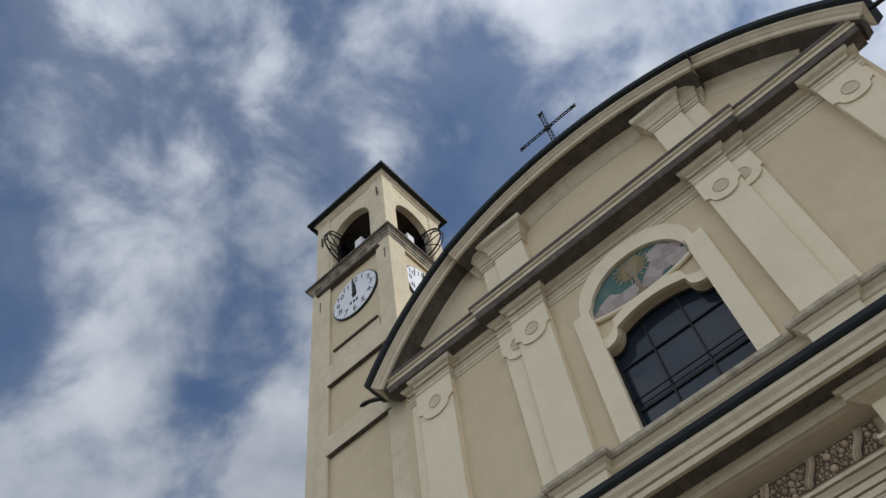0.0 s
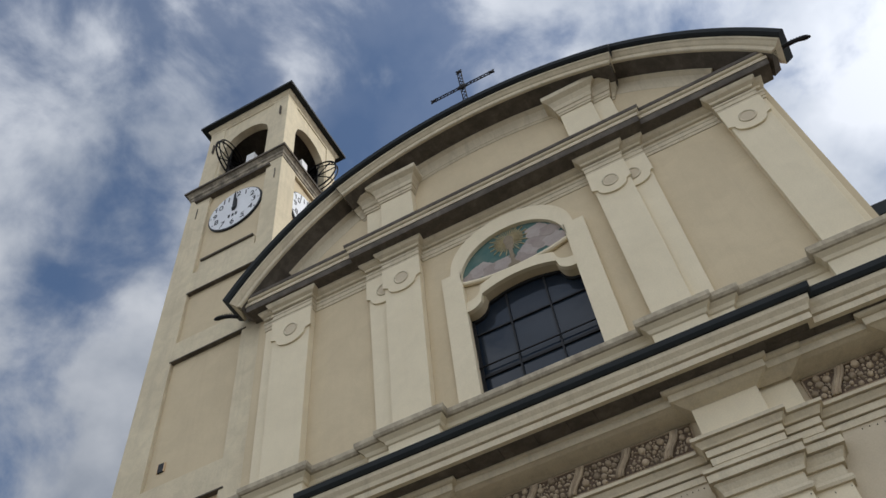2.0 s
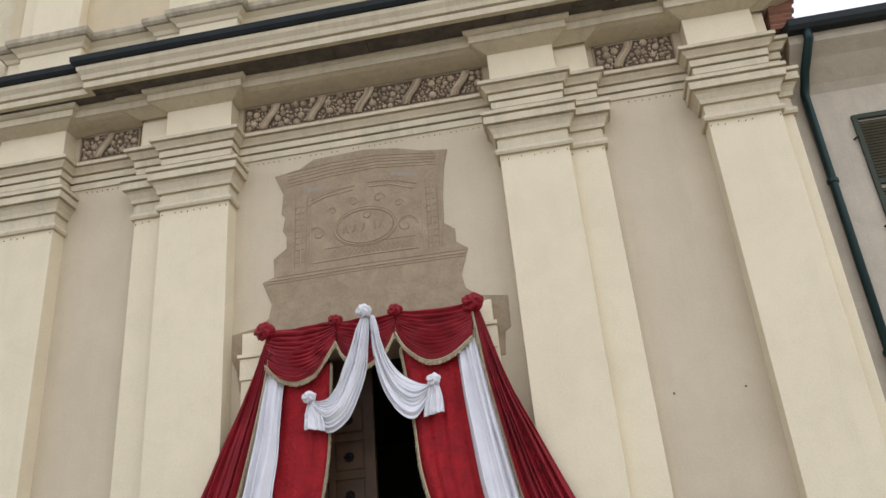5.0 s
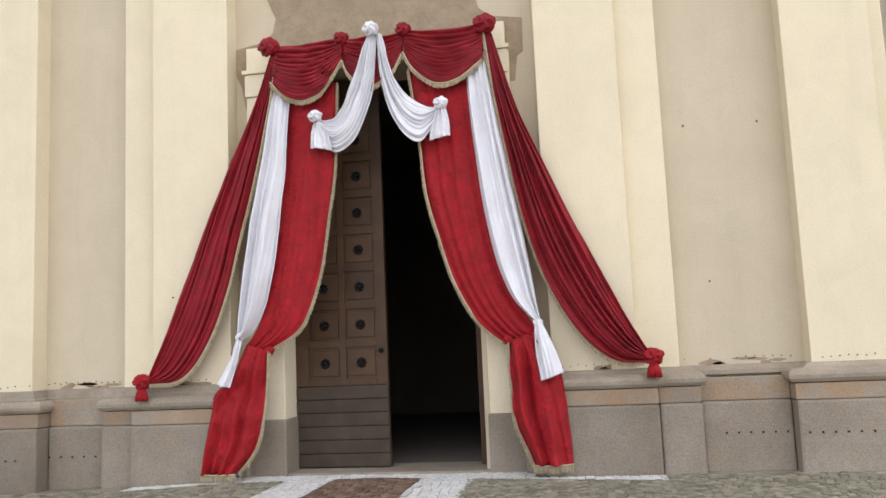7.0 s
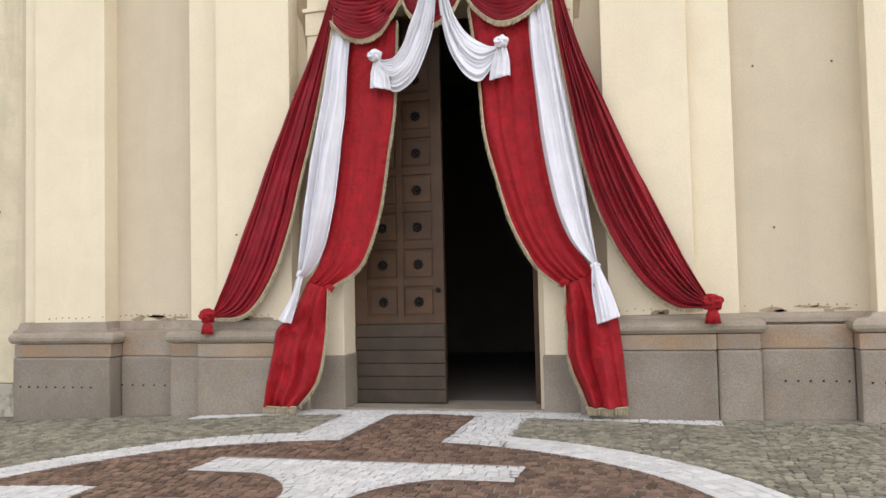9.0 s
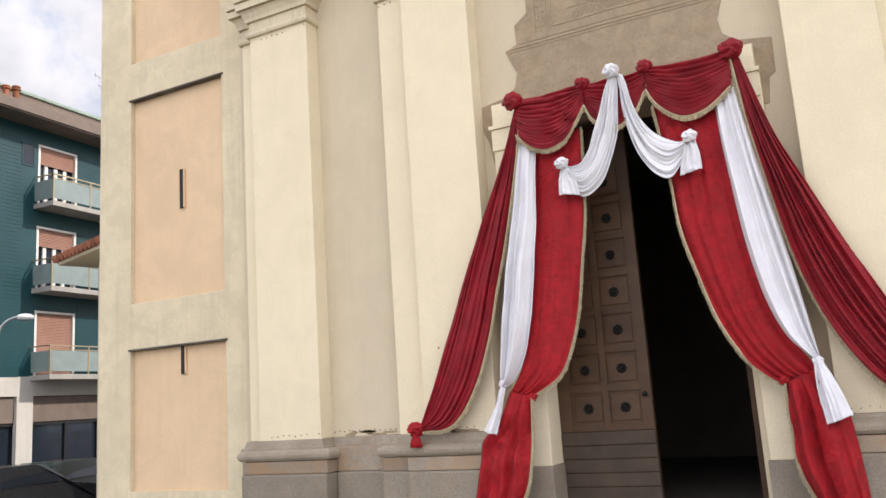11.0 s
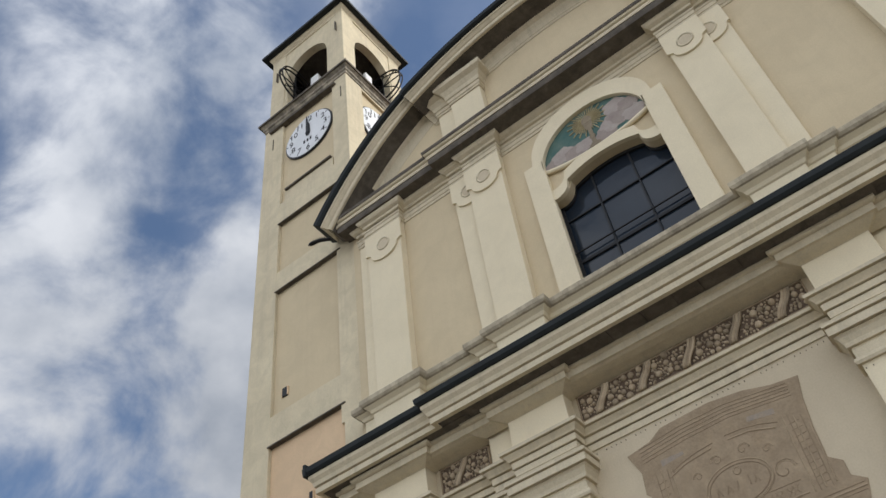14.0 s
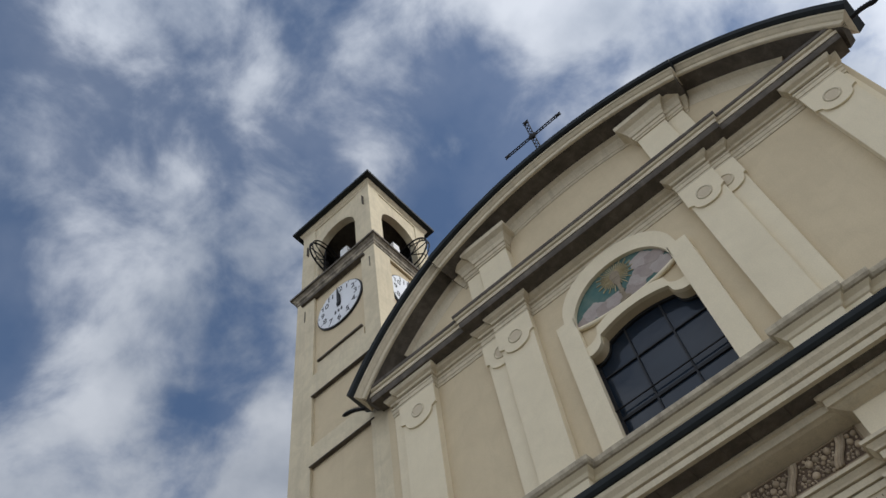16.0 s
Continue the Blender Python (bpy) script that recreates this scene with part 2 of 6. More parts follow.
RED_B = material("crimson_velvet", (0.43, 0.004, 0.011), (0.30, 0.003, 0.008), rough=0.6, mott=0.6, mscale=9.0, crush=0.8, patch=(0.19, 0.002, 0.005), scale=5, fine=120, bump=0.25, sheen=0.02)
WHITE_C = material("white_cotton", (0.73, 0.725, 0.745), (0.65, 0.645, 0.67), rough=0.8, scale=4, fine=220, bump=0.1, sheen=0.05)
GOLD_F = material("gold_fringe", (0.44, 0.37, 0.24), (0.31, 0.25, 0.15), rough=0.7, scale=20, fine=120, bump=0.3, rand=0.2)
WOOD = material("aged_walnut", (0.088, 0.045, 0.021), (0.052, 0.028, 0.014), rough=0.55, scale=3, fine=50, streak=0.4, stain=(0.075, 0.045, 0.026), bump=0.25, rand=0.12)
WOOD_G = material("grey_weathered_boards", (0.060, 0.042, 0.028), (0.038, 0.027, 0.018), rough=0.7, scale=3, fine=50, stain_amount=0.3, stain=(0.095, 0.075, 0.055), bump=0.3, rand=0.2)
# low plaster colour that stands in for the unlit interior
DARKIN = material("shade_toned_interior", (0.14, 0.12, 0.10), rough=0.9)
CLOCKW = material("clock_enamel", (0.78, 0.79, 0.80), (0.70, 0.71, 0.72), rough=0.35, bump=0.02)
BLACK = material("black_paint", (0.012, 0.012, 0.013), rough=0.5, bump=0.0)
TEAL = material("teal_brick", (0.010, 0.062, 0.074), (0.007, 0.048, 0.058), rough=0.45, scale=1.2, fine=30, bump=0.2)
PALE = material("pale_stone_cladding", (0.55, 0.53, 0.49), (0.47, 0.45, 0.42), rough=0.7, scale=1.0, streak=0.2)
CONC = material("concrete_slab", (0.40, 0.38, 0.35), (0.30, 0.29, 0.27), rough=0.9, scale=2.0, streak=0.4, stain=(0.22, 0.21, 0.19))
SHUT = material("rose_roller_shutter", (0.40, 0.225, 0.17), (0.34, 0.19, 0.145), rough=0.6, scale=3)
WPAINT = material("white_paint", (0.78, 0.77, 0.74), rough=0.5, bump=0.03)
FROST = material("frosted_glass_panel", (0.25, 0.31, 0.30), (0.20, 0.25, 0.25), rough=0.25, bump=0.0, scale=2)
RAILM = material("champagne_rail", (0.42, 0.35, 0.22), rough=0.4, metal=0.5, bump=0.0)
TERRA = material("terracotta", (0.33, 0.125, 0.065), (0.22, 0.09, 0.05), rough=0.85, rand=0.25, scale=4)
ROOFB = material("brown_roof_edge", (0.21, 0.165, 0.14), (0.165, 0.13, 0.11), scale=2)
VERDI = material("verdigris_flashing", (0.28, 0.36, 0.30), (0.22, 0.28, 0.24), rough=0.6, scale=4)
GREENS = material("olive_shutter_paint", (0.035, 0.045, 0.026), (0.028, 0.036, 0.021), rough=0.55, bump=0.05)
PIPE = material("dark_green_downpipe", (0.014, 0.036, 0.034), (0.010, 0.027, 0.026), rough=0.35, metal=0.3, bump=0.03)
HOUSE = material("greyish_render", (0.56, 0.49, 0.38), (0.48, 0.42, 0.33), scale=0.8, streak=0.3, stain=(0.33, 0.29, 0.23), spread=0.8, mott=0.4, mscale=2.2)
STEEL = material("galvanised_steel", (0.35, 0.37, 0.38), rough=0.4, metal=0.7, bump=0.03)
LAMPW = material("white_lamp_shell", (0.75, 0.76, 0.77), rough=0.3, bump=0.0)
CARP = material("dark_car_paint", (0.018, 0.022, 0.030), rough=0.18, bump=0.0, spec=0.6)
CARG = material("dark_green_car_paint", (0.016, 0.030, 0.026), rough=0.2, bump=0.0, spec=0.6)
RUBBER = material("tyre_rubber", (0.018, 0.018, 0.018), rough=0.85)
REDL = material("red_tail_lens", (0.35, 0.01, 0.01), rough=0.2, bump=0.0)
BASEST = material("stained_tower_base", (0.48, 0.43, 0.34), (0.38, 0.34, 0.27), scale=1.2, stain_amount=0.95, stain=(0.045, 0.042, 0.035), rough=0.95, bump=0.4)
S_WHITE = material("white_marble_setts", (0.68, 0.665, 0.625), (0.56, 0.545, 0.51), rough=0.7, scale=2, fine=60, rand=0.10, bump=0.3)
S_BROWN = material("porphyry_setts", (0.23, 0.142, 0.095), (0.125, 0.08, 0.058), rough=0.7, scale=5, fine=60, rand=0.42, bump=0.4)
S_GREY = material("grey_green_setts", (0.29, 0.262, 0.19), (0.185, 0.17, 0.125), rough=0.75, scale=4, fine=60, rand=0.36, bump=0.4)
JOINT = material("sandy_joint_bed", (0.36, 0.315, 0.25), (0.13, 0.115, 0.09), rough=0.95, scale=1.3, fine=80, bump=0.5)
ASPH = material("asphalt", (0.055, 0.055, 0.055), (0.042, 0.042, 0.043), rough=0.9, scale=1, fine=120, bump=0.4)
P_TEAL = material("painted_teal_sky", (0.048, 0.120, 0.110), (0.11, 0.165, 0.14), scale=3.5, bump=0.1)
P_CLOUD = material("painted_cloud", (0.34, 0.29, 0.25), (0.27, 0.22, 0.20), scale=4.5, bump=0.1)
P_CLOUD2 = material("painted_pale_cloud", (0.40, 0.35, 0.31), (0.33, 0.28, 0.25), scale=4.5, bump=0.1)
P_GOLD = material("painted_gold", (0.50, 0.42, 0.25), (0.40, 0.32, 0.18), scale=6, bump=0.1)
P_GREYM = material("painted_grey_bronze", (0.20, 0.16, 0.11), (0.27, 0.22, 0.15), scale=8, bump=0.1)

# ---- building helpers ----
def part(name, bm, mat, parent=None, label="", smooth=False):
    bmesh.ops.recalc_face_normals(bm, faces=bm.faces)
    me = bpy.data.meshes.new(name)
    bm.to_mesh(me)
    bm.free()
    if smooth:
        me.polygons.foreach_set("use_smooth", [True] * len(me.polygons))
    me.materials.append(mat)
    ob = new(name, me)
    if parent is not None:
        ob.parent = parent
        ob.matrix_parent_inverse = parent.matrix_world.inverted()
    if label:
        tagged(ob, label)
    return ob


def thing(name, label, category, group="", kind="", at=(0, 0, 0)):
    ob = new(name)
    ob.empty_display_size = 0.2
    ob.matrix_world = Matrix.Translation(at)
    return tagged(ob, label, category, group, kind)


def box(bm, x0, x1, y0, y1, z0, z1, bevel=0.0, m=None):
    v = [bm.verts.new((x, y, z)) for z in (z0, z1) for y in (y0, y1) for x in (x0, x1)]
    f = [bm.faces.new([v[i] for i in q]) for q in ((0, 2, 3, 1), (4, 5, 7, 6), (0, 1, 5, 4), (2, 6, 7, 3), (0, 4, 6, 2), (1, 3, 7, 5))]
    if m is not None:
        for w in v:
            w.co = m @ w.co
    if bevel:
        e = list({e for q in f for e in q.edges})
        bmesh.ops.bevel(bm, geom=e, offset=bevel, segments=2, affect="EDGES", profile=0.6)
    return v


def box_part(name, x0, x1, y0, y1, z0, z1, mat, parent, bevel=0.01, label="", m=None):
    bm = bmesh.new()
    box(bm, x0, x1, y0, y1, z0, z1, bevel, m)
    return part(name, bm, mat, parent, label)


def between(bm, xs, low, high, y0, y1):
    """A slab between two curves z=low(x) and z=high(x), from y0 to y1."""
    rows = []
    for x in xs:
        a, b = low(x), max(high(x), low(x) + 0.001)
        rows.append([bm.verts.new((x, y0, a)), bm.verts.new((x, y0, b)), bm.verts.new((x, y1, b)), bm.verts.new((x, y1, a))])
    for p, q in zip(rows, rows[1:]):
        for i in range(4):
            bm.faces.new((p[i], p[(i + 1) % 4], q[(i + 1) % 4], q[i]))
    bm.faces.new(rows[0])
    bm.faces.new(rows[-1][::-1])


def steps(a, b, n):
    return [a + (b - a) * i / n for i in range(n + 1)]


def plate(bm, outline, y0, y1):
    """A flat plate with the given outline in x and z."""
    a = [bm.verts.new((x, y0, z)) for x, z in outline]
    b = [bm.verts.new((x, y1, z)) for x, z in outline]
    bm.faces.new(a)
    bm.faces.new(b[::-1])
    for i in range(len(a)):
        j = (i + 1) % len(a)
        bm.faces.new((a[i], b[i], b[j], a[j]))


def moulding(bm, segs, profile, back=0.0, ends=True):
    """Runs a profile of (projection, z) along a front made of segments (x0, x1, depth), breaking forward and back with them."""
    lines = []
    for q, z in profile:
        pts = []
        first, last = segs[0], segs[-1]
        if ends:
            pts.append((first[0] - q, back))
        pts.append((first[0] - (q if ends else 0), -(first[2] + q)))
        for s, t in zip(segs, segs[1:]):
            x = s[1] + (q if s[2] > t[2] else -q)
            pts += [(x, -(s[2] + q)), (x, -(t[2] + q))]
        pts.append((last[1] + (q if ends else 0), -(last[2] + q)))
        if ends:
            pts.append((last[1] + q, back))
        lines.append([bm.verts.new((x, y, z)) for x, y in pts])
    for a, b in zip(lines, lines[1:]):
        for i in range(len(a) - 1):
            bm.faces.new((a[i], a[i + 1], b[i + 1], b[i]))
    for line, flip in ((lines[-1], True),):
        c = [bm.verts.new((v.co.x, back, v.co.z)) for v in line]
        for i in range(len(line) - 1):
            q = (line[i], c[i], c[i + 1], line[i + 1])
            if (line[i].co - c[i].co).length > 1e-4 or (line[i + 1].co - c[i + 1].co).length > 1e-4:
                try:
                    bm.faces.new(q[::-1] if flip else q)
                except ValueError:
                    pass


def arc_moulding(bm, z0, radius, a0, a1, profile, n=48, back=0.0):
    """Sweeps (projection, radial offset) along an arc about (0, z0); angles in radians from the top, to the right."""
    rows = []
    for i in range(n + 1):
        a = a0 + (a1 - a0) * i / n
        rows.append([bm.verts.new(((radius + r) * math.sin(a), -q, z0 + (radius + r) * math.cos(a))) for q, r in profile])
    for p, q in zip(rows, rows[1:]):
        for i in range(len(p) - 1):
            bm.faces.new((p[i], p[i + 1], q[i + 1], q[i]))
        bm.faces.new((p[-1], p[0], q[0], q[-1]))
    bm.faces.new(rows[0])
    bm.faces.new(rows[-1][::-1])


def tube(bm, pts, radius, sides=8, close=True):
    rings = []
    pts = [Vector(p) for p in pts]
    for i, p in enumerate(pts):
        d = (pts[min(i + 1, len(pts) - 1)] - pts[max(i - 1, 0)]).normalized()
        u = d.cross(Vector((0, 0, 1)))
        if u.length < 1e-3:
            u = d.cross(Vector((1, 0, 0)))
        u.normalize()
        v = d.cross(u)
        r = radius[i] if isinstance(radius, (list, tuple)) else radius
        rings.append([bm.verts.new(p + r * (math.cos(2 * math.pi * k / sides) * u + math.sin(2 * math.pi * k / sides) * v)) for k in range(sides)])
    for a, b in zip(rings, rings[1:]):
        for k in range(sides):
            bm.faces.new((a[k], a[(k + 1) % sides], b[(k + 1) % sides], b[k]))
    if close:
        bm.faces.new(rings[0][::-1])
        bm.faces.new(rings[-1])


def turned(bm, profile, m, sides=24):
    """A lathe shape: (radius, height) about the z axis of m."""
    rings = [[bm.verts.new(m @ Vector((r * math.cos(2 * math.pi * k / sides), r * math.sin(2 * math.pi * k / sides), z))) for k in range(sides)] for r, z in profile]
    for a, b in zip(rings, rings[1:]):
        for k in range(sides):
            bm.faces.new((a[k], a[(k + 1) % sides], b[(k + 1) % sides], b[k]))
    bm.faces.new(rings[0][::-1])
    bm.faces.new(rings[-1])


def blob(bm, c, r, seg=8, squash=(1, 1, 1), m=None):
    q = bmesh.ops.create_uvsphere(bm, u_segments=seg, v_segments=max(4, seg // 2 + 1), radius=r)
    for v in q["verts"]:
        v.co = Vector((v.co.x * squash[0], v.co.y * squash[1], v.co.z * squash[2]))
        if m is not None:
            v.co = m @ v.co
        v.co += Vector(c)


def lettering(name, body, size, m, mat, parent, depth=0.004):
    cu = bpy.data.curves.new(name, "FONT")
    cu.body, cu.size, cu.align_x, cu.align_y, cu.extrude = body, size, "CENTER", "CENTER", depth
    tmp = new(name, cu)
    me = bpy.data.meshes.new_from_object(tmp.evaluated_get(bpy.context.evaluated_depsgraph_get()))
    bpy.data.objects.remove(tmp)
    me.materials.clear()
    me.materials.append(mat)
    ob = new(name, me)
    ob.parent = parent
    ob.matrix_parent_inverse = parent.matrix_world.inverted()
    ob.matrix_basis = m
    return ob

# ---- church front ----
XC = 0.03
church = thing("church_facade", "cream and tan stuccoed baroque church front with pilasters", "church")
MAIN, STRIP, OUT = (2.10, 3.14), (3.14, 3.63), (5.00, 6.05)


# the two halves differ a little: nominal offset, place on the one side, place on the other
LOWER = ((0, 2.10, 3.14, 3.63, 5.00, 6.05, 6.34, 7.3), (0, -1.955, -3.055, -3.555, -4.83, -6.00, -6.30, -7.26), (0, 2.19, 3.20, 3.70, 5.15, 6.15, 6.35, 7.33))
UPPER = ((0, 2.14, 3.00, 3.45, 4.97, 5.93, 6.22, 7.3), (0, -2.00, -2.89, -3.36, -4.85, -5.86, -6.17, -7.2), (0, 2.16, 2.97, 3.42, 5.14, 5.97, 6.11, 7.3))


def at_side(s, a, plan):
    return float(np.interp(a, plan[0], plan[1 if s < 0 else 2]))


def mirrored(segs, plan):
    """Segments named by their offsets from the middle, turned into the places of both halves."""
    left = [(at_side(-1, b, plan), at_side(-1, a, plan), d) for a, b, d in segs[::-1]]
    return left, [(at_side(1, a, plan), at_side(1, b, plan), d) for a, b, d in segs]


def front(segs_right, centre, plan):
    l, r = mirrored(segs_right, plan)
    return l + [(l[-1][1], r[0][0], centre)] + r


def run(name, segs, profile, mat, label="", ends=True, parent=church):
    bm = bmesh.new()
    moulding(bm, segs, profile, 0.0, ends)
    return part(name, bm, mat, parent, label)


# walls of the lower storey, with the portal opening
DOOR_W, DOOR_H = 1.30, 5.36
for a, b, z0 in ((-6.49, -DOOR_W, -0.6), (DOOR_W, 6.36, -0.6), (-DOOR_W, DOOR_W, DOOR_H)):
    box_part("wall_panel", a, b, 0.0, 0.7, z0, 10.5, TAN, church, 0)

# pilaster shafts
for s in (-1, 1):
    for (a, b), d, nm in ((MAIN, 0.30, "pilaster"), (STRIP, 0.15, "pilaster_strip"), (OUT, 0.30, "pilaster"), ((6.05, 6.34), 0.15, "pilaster_strip")):
        x0, x1 = sorted((at_side(s, a, LOWER), at_side(s, b, LOWER)))
        box_part(nm, x0, x1, -d, 0.05, 1.10, 9.80, CREAM, church, 0.012)

GROUP_IN = [(2.10, 3.14, 0.30), (3.14, 3.63, 0.15)]
GROUP_OUT = [(5.00, 6.05, 0.30), (6.05, 6.34, 0.15)]
CAP = [(-0.02, 7.86), (0.045, 7.86), (0.06, 7.90), (0.045, 7.95), (0.012, 7.97), (0.012, 8.11), (-0.02, 8.115), (-0.02, 8.14), (0.05, 8.14), (0.06, 8.20), (0.10, 8.28), (0.13, 8.31),
       (0.10, 8.315), (0.10, 8.34), (0.165, 8.34), (0.165, 8.455), (0.13, 8.46), (0.13, 8.485), (0.19, 8.485), (0.19, 8.54), (0.02, 8.56), (0.02, 8.69)]
for grp in (GROUP_IN, GROUP_OUT):
    l, r = mirrored(grp, LOWER)
    for segs in (l, r):
        run("capital", segs, CAP, MOULD, "stepped plaster capital")
LOW = [(2.10, 3.14, 0.30), (3.14, 3.63, 0.15), (3.63, 5.00, 0.0), (5.00, 6.05, 0.30), (6.05, 6.34, 0.15)]
LOWSEG = front(LOW, 0.0, LOWER)
run("architrave", LOWSEG, [(0.0, 8.67), (0.03, 8.67), (0.03, 8.775), (0.0, 8.78), (0.0, 8.80), (0.055, 8.80), (0.055, 8.905), (0.025, 8.91), (0.025, 8.93), (0.085, 8.93), (0.10, 8.96), (0.15, 9.02),
                           (0.125, 9.025), (0.125, 9.045), (0.185, 9.045), (0.185, 9.10), (0.004, 9.13)], MOULD)
run("bed_moulding", [(at_side(-1, 6.34, LOWER), at_side(1, 6.34, LOWER), 0.0)],
    [(0.004, 9.715), (0.03, 9.72), (0.10, 9.735), (0.22, 9.75), (0.34, 9.775), (0.40, 9.80), (0.44, 9.805), (0.44, 9.93), (0.48, 9.945), (0.48, 9.995), (0.02, 10.01)], MOULD)
for grp in ([(2.10, 3.14, 0.30), (3.14, 3.63, 0.21)], [(5.00, 6.05, 0.30), (6.05, 6.34, 0.21)]):
    for segs in mirrored(grp, LOWER):
        run("bed_moulding", segs, [(0.004, 9.69), (0.02, 9.70), (0.06, 9.715), (0.13, 9.745), (0.20, 9.785), (0.22, 9.787), (0.24, 9.792), (0.24, 9.915), (0.27, 9.92), (0.30, 9.94), (0.31, 9.95), (0.31, 9.99), (0.02, 10.0)], MOULD)
CORN = front([(3.46, 6.45, 0.15)], 0.30, ((0, 3.46, 7.3), (0, -3.63, -7.26), (0, 3.72, 7.33)))
run("cornice_soffit", CORN, [(0.02, 9.98), (0.04, 10.005), (0.56, 10.02), (0.56, 10.08), (0.02, 10.10)], WORN_SHADE, "grey weathered cornice underside, darkened for shade")
run("cornice", CORN, [(0.50, 10.02), (0.50, 10.0), (0.585, 10.0), (0.585, 10.11), (0.555, 10.115), (0.555, 10.135), (0.61, 10.145), (0.63, 10.22), (0.68, 10.29), (0.69, 10.36), (0.10, 10.38)], MOULD)
run("gutter", CORN, [(0.58, 10.37), (0.72, 10.37), (0.76, 10.42), (0.77, 10.515), (0.74, 10.53), (0.71, 10.51), (0.10, 10.55)], SLATE, "dark metal gutter")
run("cornice_roofing", CORN, [(0.66, 10.515), (0.66, 10.54), (0.0, 10.80), (-0.1, 10.80)], SLATE)
for s in (-1, 1):
    box_part("gutter_end", *sorted((XC + s * 7.16, XC + s * 7.23)), -0.93, 0.1, 10.34, 10.60, SLATE, church, 0.02)

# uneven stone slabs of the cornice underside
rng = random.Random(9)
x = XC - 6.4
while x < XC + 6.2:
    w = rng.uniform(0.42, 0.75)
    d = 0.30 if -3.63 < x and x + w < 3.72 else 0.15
    box_part("soffit_slab", x + 0.006, x + w - 0.006, -d - 0.50, -d - 0.10, 10.01 - rng.uniform(0.006, 0.024), 10.02, WORN_SHADE, church, 0.008)
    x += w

# carved frieze panels
rng = random.Random(4)


def frieze(x0, x1):
    fr = part("frieze_panel", (lambda b: (box(b, x0, x1, -0.02, 0.02, 9.21, 9.70), b)[1])(bmesh.new()), FRZ_BG, church, "brown frieze panel with carved fruit garland")
    bm = bmesh.new()
    for z in (9.215, 9.685):
        box(bm, x0, x1, -0.035, 0.0, z - 0.012, z + 0.012)
    for x in (x0 + 0.01, x1 - 0.01):
        box(bm, x - 0.012, x + 0.012, -0.035, 0.0, 9.2, 9.7)
    part("frieze_border", bm, FRESCO, fr)
    bm = bmesh.new()
    ribbons = [x0 + 0.45 + i * 0.78 for i in range(int((x1 - x0 - 0.3) / 0.78) + 1) if x0 + 0.45 + i * 0.78 < x1 - 0.15]
    laid = []
    for r0, tries in ((0.058, 14), (0.046, 26), (0.036, 60), (0.026, 160), (0.018, 260)):
        for _ in range(int(tries * (x1 - x0))):
            r, x, z = r0 * rng.uniform(0.88, 1.1), rng.uniform(x0 + 0.06, x1 - 0.06), rng.uniform(9.26, 9.64)
            if any(abs(x - rx - (z - 9.45) * 0.5) < 0.075 + r for rx in ribbons) or any(math.hypot(x - a, z - c) < (r + q) * 0.95 for a, c, q in laid):
                continue
            laid.append((x, z, r))
            if rng.random() < 0.22 and r0 < 0.05:
                blob(bm, (x, -0.024, z), r * 1.35, 6, (1, 0.6, 0.42), Matrix.Rotation(rng.uniform(0, 3.1), 3, "Y"))
            else:
                blob(bm, (x, -0.026, z), r, 8, (1, 0.85, 1))
    tagged(part("fruit_garland", bm, FRZ_FG, fr, smooth=True), kind="stuff")
    for rx in ribbons:
        bm = bmesh.new()
        for k in range(3):
            tube(bm, [(rx + (z - 9.45) * 0.5 + (k - 1) * 0.045 + 0.02 * math.sin((z - 9.45) * 14), -0.05, z) for z in steps(9.23, 9.67, 8)], 0.028, 6)
        part("garland_ribbon", bm, FRZ_FG, fr, smooth=True)


frieze(-1.86, 2.08)
frieze(-4.72, -3.66)
frieze(3.80, 5.02)

# upper storey -----------------------------------------------------------
def arch_mid(x):
    return 11.27 + math.sqrt(9.6 ** 2 - x * x)


def arch_out(x):
    return 12.84 + math.sqrt(8.4 ** 2 - x * x)


def wall_top(x):
    return (arch_mid(x) if abs(x) < 3.87 else arch_out(x)) - 0.25


WX = 0.10


def glass_head(x):
    u = abs(x - WX)
    if u < 0.83:
        return 14.64 - 0.17 * (u / 0.83) ** 2
    return 14.45 - math.sqrt(max(0.0, 0.33 ** 2 - (1.15 - u) ** 2))


